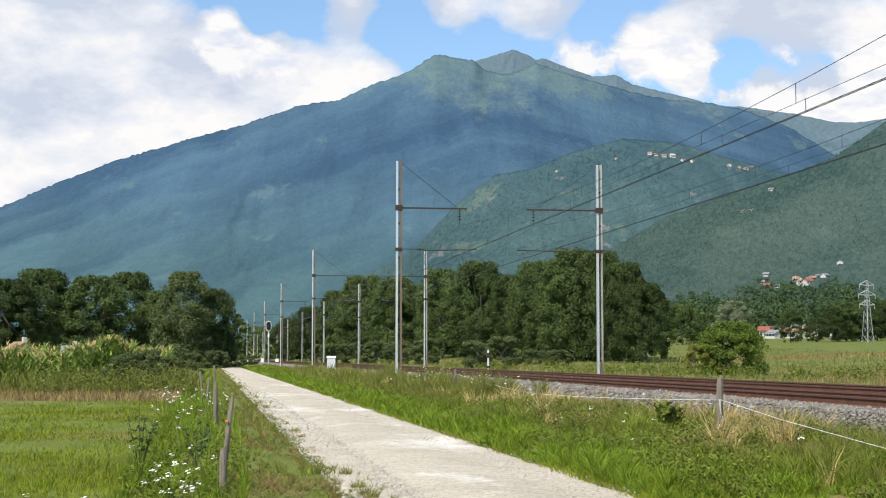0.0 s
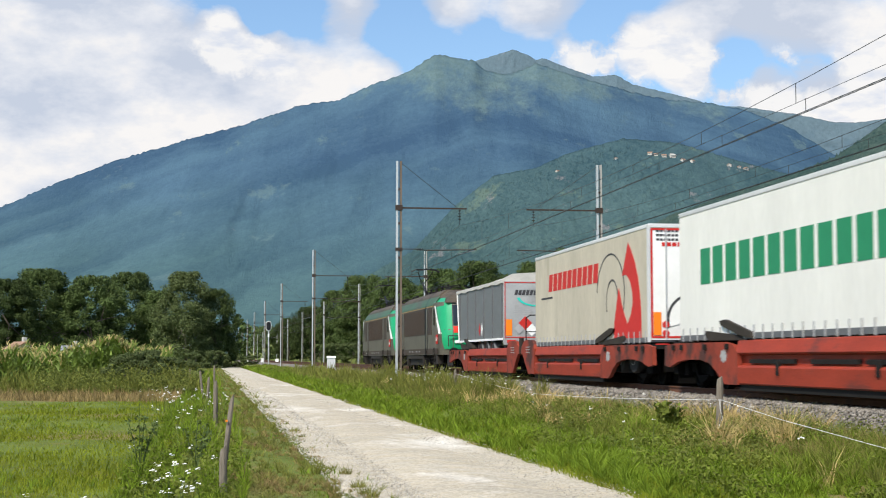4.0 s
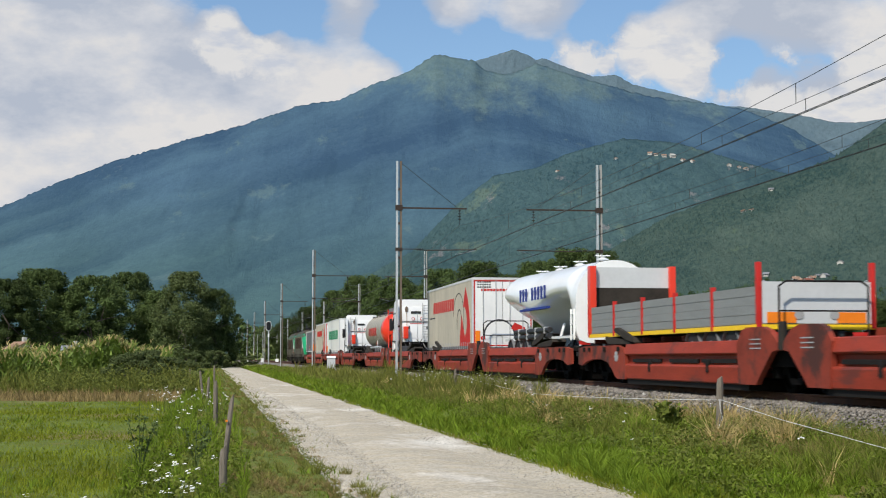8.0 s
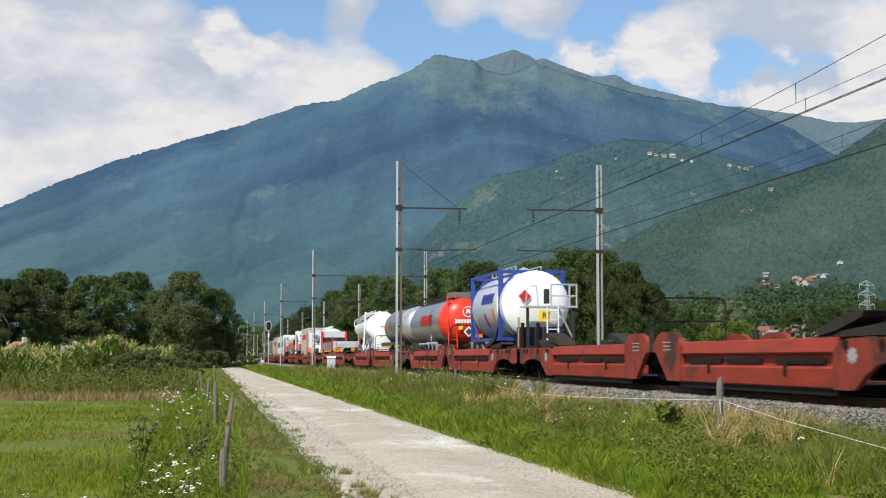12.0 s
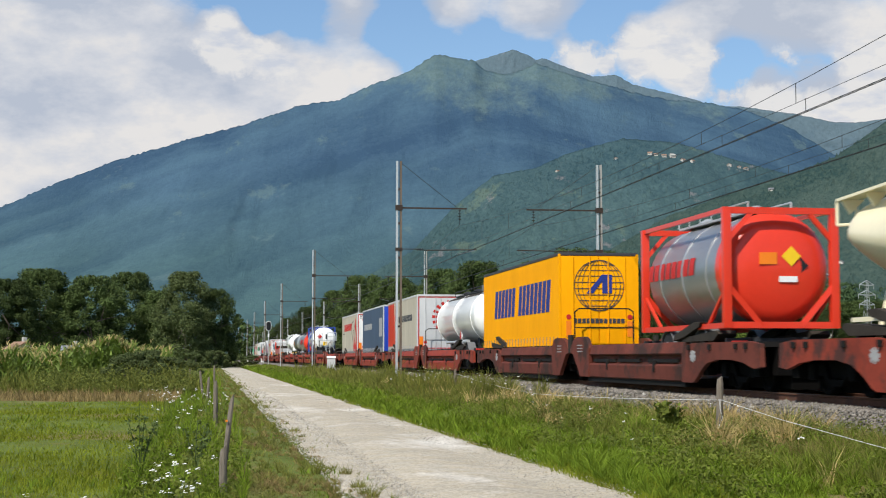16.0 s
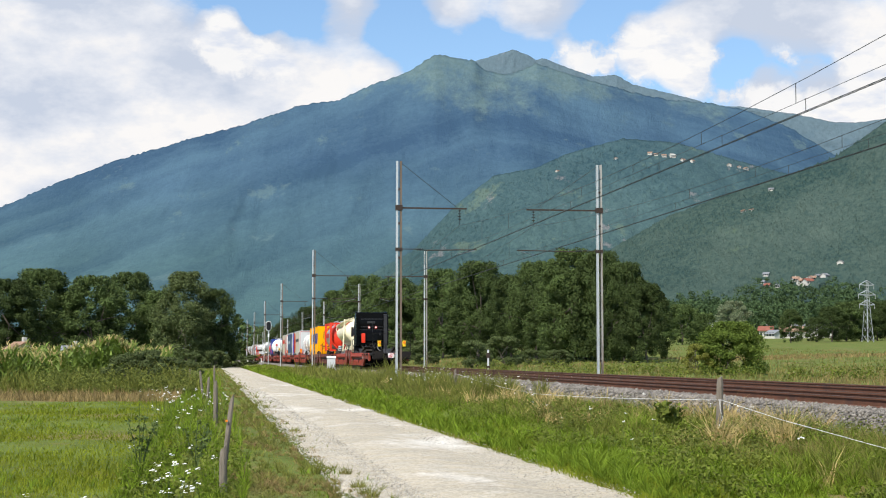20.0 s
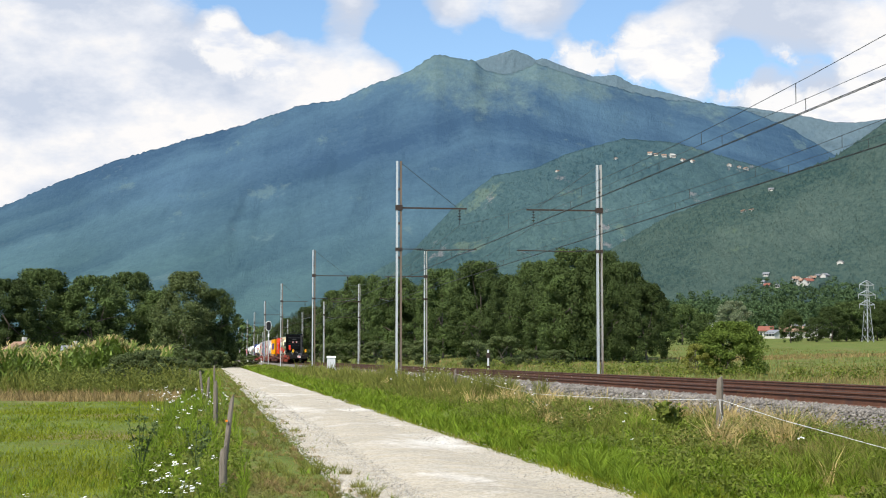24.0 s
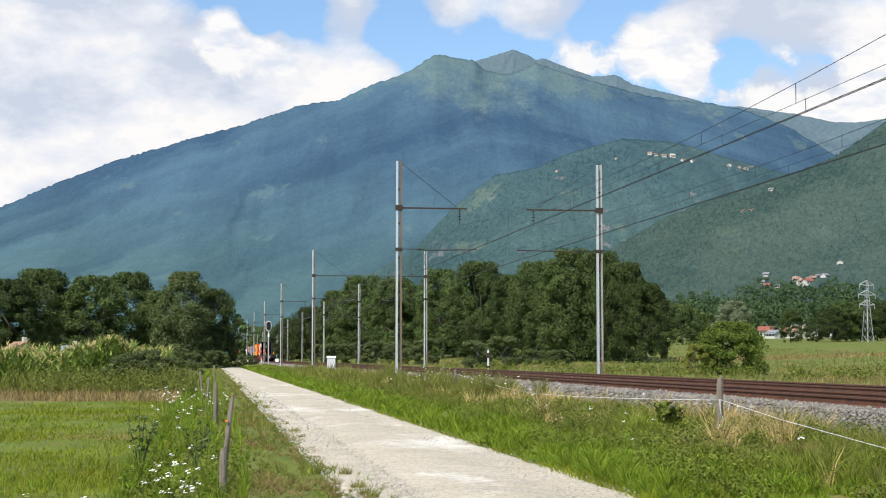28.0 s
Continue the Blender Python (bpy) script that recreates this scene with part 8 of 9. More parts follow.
def sow(name, label, n, x0, x1, y0, y1, h0, h1, mat, width=0.0005, lean=0.55, tuft=0.0, keep=None, power=2.0, cat="grass", lump=0.0):
    """Grass over a rectangle, fitted to the camera's view: denser nearer the camera; blades widen with distance."""
    u = rng.random(n)
    y = 1.0 / ((1.0 / y0) + u * (1.0 / y1 - 1.0 / y0)) if power == 2.0 else y0 + u * (y1 - y0)
    x = x0 + rng.random(n) * (x1 - x0)
    if tuft:
        cx, cy = np.round(x / tuft), np.round(y / (tuft * 1.5))
        rx = np.modf(np.abs(np.sin(cx * 12.9898 + cy * 78.233) * 43758.5))[0]
        ry = np.modf(np.abs(np.sin(cx * 39.346 + cy * 11.135) * 24634.6))[0]
        x = x + 0.6 * ((cx + rx - 0.5) * tuft - x)
        y = y + 0.6 * ((cy + ry - 0.5) * tuft * 1.5 - y)
        grow = 0.55 + 0.9 * rx
    else:
        grow = np.ones(n)
    if keep is not None:
        k = keep(x, y)
        x, y, grow = x[k], y[k], grow[k]
    n = len(x)
    if lump:
        swell = field_noise(x * 0.9, y * 0.55, 3.0, 3) + 0.6 * field_noise(x * 2.6, y * 1.5, 8.0, 2)
        grow = grow * np.clip(1 + lump * 1.6 * swell, 0.25, 2.2)
    h = (h0 + (h1 - h0) * rng.random(n) ** 1.6) * grow
    z = ground_z(x, y) - 0.03
    v, f = blade_mesh(x, y, z, h, width * np.clip(y, 14, 400) * (0.7 + 0.6 * rng.random(n)), lean * (0.3 + rng.random(n)), rng.random(n) * math.pi, rng.random(n) * 2 * math.pi)
    return tagged(new(name, cloud_mesh(name, v, f, mat)), label, cat, kind="stuff")


def drift(x, y, s, level, seed=0.0):
    """Patches of a smooth wave field."""
    return (np.sin(x * s + seed) * np.cos(y * s * 0.6 + seed * 2) + 0.6 * np.sin(x * s * 2.3 + y * s * 0.9 + seed)) > level


sow("meadow_grass", "short bright green mown meadow grass", 115000, -14, -0.4, 15.0, 58, 0.06, 0.14, M_MEADOW, 0.0006, 0.7, 0.0, lambda x, y: x > -0.30 * y + 1.5)
sow("meadow_tufts", "taller green tufts in the meadow", 14000, -14, -0.5, 16, 60, 0.12, 0.26, M_GRASS, 0.0005, 0.7, 0.7, lambda x, y: drift(x, y, 0.8, 0.4) & (x > -0.30 * y + 1.5))
sow("dry_strip_grass", "straw-coloured dry grass strip before the maize", 16000, -22, -1.2, 57, 71, 0.15, 0.42, M_DRY, 0.0006, 0.6, 0.0, None, 1.0, lump=0.5)
sow("maize_edge_grass", "tall green grass along the maize", 16000, -30, -0.5, 67, 80, 0.3, 1.1, M_OLIVE, 0.0006, 0.6, 0.9, None, 1.0, lump=0.5)
sow("left_verge_grass", "low green and dry grass beside the gravel road", 42000, -0.6, 2.0, 14.5, 240, 0.04, 0.15, M_OLIVE, 0.0005, 0.7, 0.35, lump=0.6)
sow("left_verge_straw", "sparse straw-coloured grass on the road edge", 36000, -0.3, 1.9, 14.5, 240, 0.04, 0.13, M_DRY, 0.0005, 0.8, 0.35, lambda x, y: drift(x, y, 1.6, -0.1, 2.0))
sow("left_verge_mat", "low trodden green and brown grass mat", 26000, 0.2, 1.75, 16.5, 90, 0.03, 0.085, M_FIELD, 0.0008, 0.9, 0.0)
sow("left_verge_tufts", "dark green clover tufts creeping over the road edge", 5000, -0.2, 2.1, 14.5, 120, 0.05, 0.16, M_GRASS, 0.0006, 0.7, 0.4, lambda x, y: drift(x, y, 2.1, 0.35, 5.0))
sow("fence_line_grass", "tall green grass along the left fence posts", 18000, -1.2, 0.35, 14.5, 180, 0.12, 0.36, M_GRASS, 0.0005, 0.6, 0.5, lump=0.5)
sow("verge_grass", "lush green grass between road and ballast", 120000, 4.95, 9.4, 13, 260, 0.10, 0.27, M_GRASS, 0.00062, 0.85, 0.22, lump=0.5)
sow("verge_edge_grass", "short yellow-green grass along the road", 34000, 4.75, 6.4, 13, 200, 0.05, 0.15, M_MEADOW, 0.0005, 0.7, 0.0, lump=0.6)
sow("verge_edge_straw", "worn dry grass fringe of the gravel road", 9000, 4.6, 5.2, 13, 120, 0.03, 0.10, M_DRY, 0.0006, 0.8, 0.3, lambda x, y: drift(x, y, 1.1, 0.0, 3.0))
sow("verge_tall_grass", "tall olive seeding grass near the ballast", 42000, 6.6, 9.6, 14, 260, 0.15, 0.38, M_OLIVE, 0.00045, 0.8, 0.3, lambda x, y: (y > 45) | (x < 9.2), lump=0.55)
sow("verge_brown_grass", "brownish spent grass in the verge", 22000, 6.9, 9.2, 15, 120, 0.15, 0.34, M_DRY, 0.00045, 0.9, 0.3, lambda x, y: drift(x, y, 0.9, 0.1, 7.0), lump=0.6)
sow("verge_reeds", "tall pale seeding grass near the mast", 15000, 7.0, 9.8, 44, 140, 0.35, 0.75, M_OLIVE, 0.00045, 0.5, 0.8, lump=0.5)
sow("verge_straw", "dry golden grass tufts near the ballast", 30000, 6.6, 9.6, 15, 130, 0.28, 0.6, M_STRAW, 0.00055, 0.65, 0.6, lambda x, y: drift(x, y, 0.7, 0.42, 1.0) & (x > 6.7 + 0.02 * (y - 15)))
sow("field_grass", "tall green and straw field grass beyond the tracks", 42000, 18.7, 105, 45, 300, 0.15, 0.45, M_FIELD, 0.00055, 0.5, 0.0)
sow("field_straw", "dry golden grass along the far trackside", 15000, 18.6, 46, 45, 260, 0.2, 0.55, M_DRY, 0.0005, 0.5, 0.0, lambda x, y: drift(x, y, 0.25, 0.62, 3.0) | ((x < 21.5) & drift(x, y, 0.5, 0.2, 1.0)))


sow("field_stubble", "pale straw strip across the far field", 9000, 62, 125, 165, 205, 0.2, 0.45, M_DRY, 0.0005, 0.5, 0.0, lambda x, y: y > 150 + 0.42 * x, 1.0)


def leafy(blobs, per_blob, size, seed):
    """Leaf clusters on the outer half of blobs (x, y, z, radius): pairs of crossed small leaves."""
    r = np.random.default_rng(seed)
    blobs = np.asarray(blobs, np.float64)
    k = np.repeat(np.arange(len(blobs)), per_blob)
    d = r.normal(size=(len(k), 3))
    d /= np.linalg.norm(d, axis=1)[:, None]
    rad = blobs[k, 3] * (1.08 - 0.6 * r.random(len(k)) ** 2.2)
    c = blobs[k, :3] + d * rad[:, None] * np.array([1, 1, 0.8])
    nrm = d * 0.9 + r.normal(size=d.shape) * 0.58 + np.array([0, 0, 0.3])
    nrm /= np.linalg.norm(nrm, axis=1)[:, None]
    a = np.cross(nrm, r.normal(size=d.shape))
    a /= np.linalg.norm(a, axis=1)[:, None]
    b = np.cross(nrm, a)
    s = (size * (0.6 + 0.8 * r.random(len(k))))[:, None]
    v = np.stack([c - a * s, c - b * s * 0.55 + nrm * s * 0.12, c + a * s, c + b * s * 0.55 + nrm * s * 0.12], 1)
    f = np.arange(len(k) * 4).reshape(-1, 4)
    return v.reshape(-1, 3), f


def crown_blobs(height, width, low, count, seed, pointy=0.0):
    """Blobs spread over an uneven crown envelope."""
    r = np.random.default_rng(seed)
    out = []
    lumps = [(r.random() * 2 * math.pi, r.random(), 0.7 + 0.5 * r.random()) for _ in range(9)]
    for _ in range(count):
        f = r.random() ** 0.8
        z = low + (height - low) * f
        env = width / 2 * (math.sin(math.pi * min(1, 0.16 + 0.80 * f)) ** 0.6) * (1 - pointy * f)
        a = r.random() * 2 * math.pi
        k = 1.0
        for la, lf, lk in lumps:
            k += 0.28 * (lk - 0.9) * math.exp(-((math.sin((a - la) / 2) * 3) ** 2 + ((f - lf) * 4) ** 2)) * 4
        rad = env * (0.45 + 0.5 * r.random() ** 0.5) * k
        br = width * (0.05 + 0.085 * r.random() ** 1.4)
        out.append((rad * math.cos(a), rad * math.sin(a), min(z, height - br * 0.9), br))
    return out


def make_tree(label, height, width, seed, leaf=0.24, blobs=70, per=170, mat=None, low=0.05, pointy=0.0, category="tree", name="tree"):
    e = empty(name)
    r = random.Random(seed)
    cb = crown_blobs(height, width, height * low, blobs, seed, pointy)
    bm = bmesh.new()
    th = height * 0.5
    tr = 0.03 * height * 0.6
    pts = [(0.25 * r.uniform(-1, 1) * i, 0.25 * r.uniform(-1, 1) * i, -0.3 + th * i / 3) for i in range(4)]
    for i in range(3):
        rod(bm, pts[i], pts[i + 1], tr * (1 - 0.22 * i), 8, tr * (1 - 0.22 * (i + 1)))
    trunk = part("trunk", bm, M_BARK, e, "rough grey-brown trunk")
    for i in range(6):
        b = cb[(i * 11) % len(cb)]
        bm = bmesh.new()
        s = pts[1 + i % 3]
        m = ((s[0] + b[0]) / 2, (s[1] + b[1]) / 2, (s[2] + b[2]) / 2 + 0.4)
        rod(bm, s, m, tr * 0.45, 6, tr * 0.3)
        rod(bm, m, b[:3], tr * 0.3, 6, tr * 0.1)
        part("limb", bm, M_BARK, trunk)
    v, f = leafy(cb, per, leaf, seed)
    ob = new("crown", cloud_mesh("crown", v, f, mat or M_LEAF))
    ob.parent = e
    tagged(ob, "dense uneven leafy crown", kind="stuff")
    return tagged(e, label, category, "trees")


def at(az, dist):
    """A place on the ground from a heading in degrees and a distance."""
    x, y = dist * math.sin(radians(az)), dist * math.cos(radians(az))
    return x, y, float(ground_z(x, y))


def set_thing(ob, az, dist, turn=0.0, k=(1, 1, 1)):
    x, y, z = at(az, dist)
    ob.matrix_basis = pose(x, y, z - 0.1, 0, 0, turn) @ Matrix.Diagonal((*k, 1))
    return ob


TREE_H, TREE_W = 15.0, 11.0
MASTERS = [make_tree("dark green broadleaf tree with dense rounded crown", TREE_H, TREE_W, 11, 0.145, 170, 240), make_tree("dark green broadleaf tree with uneven crown", TREE_H, TREE_W, 23, 0.145, 165, 240),
           make_tree("dark green oak with dense spreading crown", TREE_H, TREE_W, 37, 0.14, 175, 240), make_tree("green tree with narrowing crown at the field edge", TREE_H, TREE_W, 51, 0.135, 170, 240, M_LEAFSOFT, 0.04, 0.35)]
# heading, distance, height, crown width, kind
TREES = [(-7.3, 255, 14.5, 11.4, 1), (-6.12, 262, 16.6, 13.0, 2), (-4.3, 258, 15.4, 12.0, 0), (-2.94, 270, 16.7, 11.5, 1), (-0.92, 246, 15.6, 13.0, 3), (0.2, 250, 13.0, 6.6, 0), (-1.85, 262, 13.2, 8.0, 2), (-5.2, 290, 13.9, 10.5, 0), (-8.8, 265, 14.0, 11.0, 2),
         (2.9, 430, 12.5, 9.0, 0), (3.7, 420, 15.0, 11.5, 1), (4.76, 390, 17.8, 12.6, 2), (5.71, 370, 20.4, 15.1, 0), (6.88, 330, 17.7, 12.8, 1), (7.63, 330, 15.6, 11.8, 2), (8.65, 290, 17.3, 11.0, 0), (10.04, 260, 16.9, 11.6, 2), (10.71, 270, 13.0, 10.0, 1), (11.25, 240, 13.6, 8.6, 0),
         (12.21, 225, 14.8, 9.4, 1), (12.84, 215, 12.3, 8.0, 2), (13.59, 205, 15.4, 10.0, 0), (14.58, 200, 14.7, 8.2, 1), (15.49, 190, 12.6, 7.6, 2), (16.3, 186, 9.8, 6.2, 0), (9.3, 300, 13.0, 10.0, 1),
         (17.6, 360, 9.7, 8.6, 0), (18.4, 370, 7.6, 7.1, 1), (21.55, 400, 8.9, 6.2, 1), (23.0, 440, 10.0, 10.0, 2), (23.5, 450, 11.5, 10.5, 0), (24.0, 460, 12.0, 11.0, 1), (25.3, 460, 12.5, 11.0, 1), (26.0, 440, 12.5, 11.0, 2), (22.45, 430, 7.0, 7.0, 1), (24.6, 470, 12.0, 11.0, 0)]
# a second row behind the clump along the far track closes its gaps
TREES += [(az + 0.42, dist + 16, hh * 0.86, ww * 1.05, (kind + 1) % 3) for az, dist, hh, ww, kind in TREES if 2.5 < az < 16]
used = set()
for az, dist, hh, ww, kind in TREES:
    src = MASTERS[kind]
    k = (ww / TREE_W, ww / TREE_W, hh / TREE_H)
    ob = src if kind not in used else copy_thing(src, pose(0, 0, 0))
    used.add(kind)
    set_thing(ob, az, dist, (az * 77) % 360, k)

# shrubs under the trees and along the lines
shrub = make_tree("low green shrub at the edge of the trees", 3.2, 3.6, 71, 0.07, 40, 330, M_LEAFSOFT, 0.06, 0.0, "shrub", "shrub")
SHRUBS = [(13.0, 170, 0.6, 0.9), (9.9, 150, 0.9, 1.0), (12.0, 185, 0.6, 0.9), (10.9, 175, 1.1, 1.4), (8.0, 215, 1.2, 1.5), (7.1, 225, 1.1, 1.4), (6.2, 250, 1.2, 1.5), (5.3, 275, 1.2, 1.6), (4.6, 300, 1.3, 1.6), (4.1, 330, 1.3, 1.7),
          (0.7, 280, 0.8, 1.3), (1.5, 300, 0.6, 1.2), (0.9, 262, 0.7, 1.2), (0.2, 240, 0.9, 1.2), (-0.6, 232, 0.8, 1.1), (-0.8, 92, 0.5, 0.5), (-1.5, 90, 0.55, 0.6), (-1.75, 74, 0.56, 0.62), (-2.35, 73, 0.66, 0.7), (-2.95, 74.5, 0.6, 0.66), (-1.3, 78, 0.42, 0.55), (-3.6, 75, 0.4, 0.6)]
for i, (az, dist, kh, kw) in enumerate(SHRUBS):
    ob = shrub if i == 0 else copy_thing(shrub, pose(0, 0, 0))
    set_thing(ob, az, dist, 57 * i, (kw, kw, kh))
bush = make_tree("round bright green bush beside the far track", 3.9, 4.0, 83, 0.055, 190, 200, M_BUSH, 0.02, 0.0, "bush", "bush")
set_thing(bush, 19.45, 92, 20)
bush.location.z -= 0.6
bush_dry = make_tree("brown half-dry brush beside the green bush", 2.0, 2.0, 85, 0.05, 30, 200, M_OLIVE, 0.03, 0.0, "bush", "bush")
set_thing(bush_dry, 18.2, 91, 70)
willow = make_tree("silvery green willow among the houses", 11.5, 9.5, 91, 0.14, 110, 260, M_LEAFGREY, 0.08, 0.0, "tree", "tree")
set_thing(willow, 19.5, 420, 10)


def far_wood(name, label, rows, leaf, per, mat, seed):
    """A far wood: many crowns in one mesh. rows: (heading from, to, distance, height, count)."""
    r = random.Random(seed)
    vs, fs, n = [], [], 0
    for a0, a1, dist, hh, count, *climb in rows:
        for i in range(count):
            az = a0 + (a1 - a0) * (i + r.random()) / count
            d = dist * r.uniform(0.95, 1.06)
            x, y, z = at(az, d)
            z = EYE_Z + d * math.tan(radians(climb[0])) - 6.0 if climb else z
            h = hh * r.uniform(0.7, 1.15)
            blobs = [(bx + x, by + y, bz + z, br) for bx, by, bz, br in crown_blobs(h, h * r.uniform(0.7, 1.0), h * 0.05, 12, r.randrange(9999))]
            blobs = [(b[0], b[1], b[2], b[3] * 1.5) for b in blobs]
            v, f = leafy(blobs, per, leaf, r.randrange(9999))
            vs.append(v)
            fs.append(f + n)
            n += len(v)
    ob = new(name, cloud_mesh(name, np.concatenate(vs), np.concatenate(fs), mat))
    return tagged(ob, label, "woodland", kind="stuff")


far_wood("far_wood", "dense green wood at the foot of the hillside", [(17.0, 26.5, 640, 15, 30), (16.5, 26.5, 740, 17, 34), (16, 27, 860, 19, 40)], 0.5, 62, M_WOOD, 4)
far_wood("hill_wood", "hazy green wood climbing the foot of the hillside", [(15.5, 27, 950, 22, 56, 0.75), (16, 27, 1010, 22, 56, 1.15), (17.5, 27, 1065, 22, 50, 1.6), (20, 27, 1110, 22, 36, 2.0)], 0.72, 40, M_WOOD, 14)
far_wood("valley_hedge", "dark hedge and trees along the far valley floor", [(16.8, 18.6, 500, 10, 9), (-12, 1.2, 420, 12, 26), (1.2, 3.4, 700, 14, 12)], 0.6, 60, M_LEAF, 8)


# ---- maize ----
def make_maize():
    vs, fs, n = [], [], 0
    tv, tf, tn = [], [], 0
    count = 3600
    x = -34 + 33.0 * rng.random(count)
    y = 76 + 26 * rng.random(count) ** 1.7
    x = np.where(x > -2.4 - 0.0 * y, x - 3.0, x)
    h = 1.3 + 0.6 * rng.random(count) + 0.55 * (drift(x, y, 0.45, 0.45, 1.0)) + 0.35 * drift(x, y, 1.3, 0.4, 2.0)
    z = ground_z(x, y)
    sv, sf = blade_mesh(x, y, z, h, np.full(count, 0.05), np.full(count, 0.05), rng.random(count) * 3.1, rng.random(count) * 6.3)
    vs.append(sv), fs.append(sf)
    n = len(sv)
    for k in range(8):
        f = 0.15 + 0.1 * k + 0.06 * rng.random(count)
        lv, lf = blade_mesh(x, y, z + h * f, 0.55 * (0.7 + 0.5 * rng.random(count)), np.full(count, 0.13), np.full(count, 1.0), rng.random(count) * 3.1, rng.random(count) * 6.3)
        vs.append(lv), fs.append(lf + n)
        n += len(lv)
    for k in range(4):
        lv, lf = blade_mesh(x, y, z + h * 0.93, 0.32 * (0.7 + 0.5 * rng.random(count)), np.full(count, 0.05), np.full(count, 0.5), rng.random(count) * 3.1, rng.random(count) * 6.3)
        tv.append(lv), tf.append(lf + tn)
        tn += len(lv)
    e1 = tagged(new("maize_field", cloud_mesh("maize_field", np.concatenate(vs), np.concatenate(fs), M_CORN)), "tall green maize crop at the meadow's end", "maize", kind="stuff")
    e2 = tagged(new("maize_tassels", cloud_mesh("maize_tassels", np.concatenate(tv), np.concatenate(tf), M_TASSEL)), "straw-coloured maize tassels", "maize", kind="stuff")
    return e1, e2


make_maize()


# ---- flowers and weeds ----
def flower_heads(name, label, spots, seed):
    """White umbels on thin stems. spots: (x, y, spread, count, height)."""
    r = np.random.default_rng(seed)
    vs, fs, n = [], [], 0
    xs, ys, hs = [], [], []
    for x, y, spread, count, height in spots:
        for _ in range(count):
            px_, py_ = x + r.normal() * spread, y + r.normal() * spread * 4
            h = height * (0.6 + 0.6 * r.random())
            xs.append(px_), ys.append(py_), hs.append(h)
            z = float(ground_z(px_, py_)) + h
            for _k in range(7):
                a, d, s = r.random() * 6.3, 0.035 * r.random() ** 0.5, 0.007 + 0.009 * r.random()
                cx, cy, cz = px_ + d * math.cos(a), py_ + d * math.sin(a), z + 0.05 * r.random() * r.random()
                tip = s * (r.random() - 0.3)
                vs += [(cx - s, cy - s, cz - tip), (cx + s, cy - s * 0.6, cz - tip * 0.5), (cx + s, cy + s, cz + tip), (cx - s * 0.6, cy + s, cz + tip * 0.8)]
                fs.append((n, n + 1, n + 2, n + 3))
                n += 4
    tagged(new(name, cloud_mesh(name, vs, fs, M_PETAL)), label, "flowers", kind="stuff")
    x, y, h = np.array(xs), np.array(ys), np.array(hs)
    v, f = blade_mesh(x, y, ground_z(x, y), h, np.full(len(x), 0.012), np.full(len(x), 0.03), r.random(len(x)) * 3, r.random(len(x)) * 6)
    tagged(new("flower_stems", cloud_mesh("flower_stems", v, f, M_STEM)), "thin green stems of the white flowers", "flowers", kind="stuff")


flower_heads("white_flowers", "white umbel flowers along the left fence", [(-0.9, 46, 0.6, 46, 0.62), (-0.32, 16.2, 0.16, 17, 0.34), (-0.45, 19, 0.25, 12, 0.4), (-0.4, 27, 0.3, 7, 0.6), (0.2, 42, 0.25, 12, 0.5), (-0.8, 35, 0.4, 7, 0.6), (-1.5, 15.4, 0.3, 4, 0.3)], 3)
flower_heads("verge_flowers", "small white and pale flowers in the verge grass", [(7.6, 30, 1.0, 12, 0.4), (8.6, 60, 0.6, 40, 0.75), (8.8, 45, 0.5, 26, 0.6), (7.5, 22, 0.8, 4, 0.4), (9.4, 26, 0.4, 6, 0.35)], 5)


def make_weed(x, y, h, label, seed, leaf=0.022, mat=None):
    r = random.Random(seed)
    e = empty("weed", x, y, float(ground_z(x, y)))
    for i in range(5):
        bm = bmesh.new()
        a = r.uniform(0, 6.3)
        tip = (0.22 * math.cos(a), 0.22 * math.sin(a), h * r.uniform(0.75, 1.0))
        mid = (tip[0] * 0.35, tip[1] * 0.35, tip[2] * 0.5)
        rod(bm, (0, 0, 0), mid, 0.009, 5, 0.008)
        rod(bm, mid, tip, 0.008, 5, 0.004)
        stem = part("stem", bm, M_STEM, e, "thin dark stem")
        blobs = [(mid[0] + (tip[0] - mid[0]) * f, mid[1] + (tip[1] - mid[1]) * f, mid[2] + (tip[2] - mid[2]) * f, 0.05 if mat is None else 0.1) for f in (0.0, 0.3, 0.6, 0.9)]
        v, f = leafy(blobs, 14, leaf, seed * 9 + i)
        ob = new("leaves", cloud_mesh("leaves", v, f, mat or M_STEM))
        ob.parent = stem
        tagged(ob, kind="stuff")
    return tagged(e, label, "weed")


make_weed(-0.9, 20.4, 0.9, "tall dark weed with bare stems in the meadow", 5)
make_weed(-0.2, 21.5, 0.75, "dark seeding weed near the fence post", 8)
make_weed(7.75, 25.2, 0.55, "bright leafy weed beside the white fence tape", 12, 0.06, M_LEAFLIGHT)


def weed_patch(name, label, n, x0, x1, y0, y1, h0, h1, leaf, mat, seed, keep=None):
    """Low broad-leaved plants: many small leaf clusters."""
    r = np.random.default_rng(seed)
    u = r.random(n)
    y = 1.0 / ((1.0 / y0) + u * (1.0 / y1 - 1.0 / y0))
    x = x0 + (x1 - x0) * r.random(n)
    if keep is not None:
        k = keep(x, y)
        x, y = x[k], y[k]
    h = h0 + (h1 - h0) * r.random(len(x)) ** 1.5
    z = ground_z(x, y) + h * 0.6
    blobs = np.stack([x, y, z, 0.10 + 0.45 * h], -1)
    v, f = leafy(blobs, 48, leaf, seed)
    return tagged(new(name, cloud_mesh(name, v, f, mat)), label, "weeds", kind="stuff")


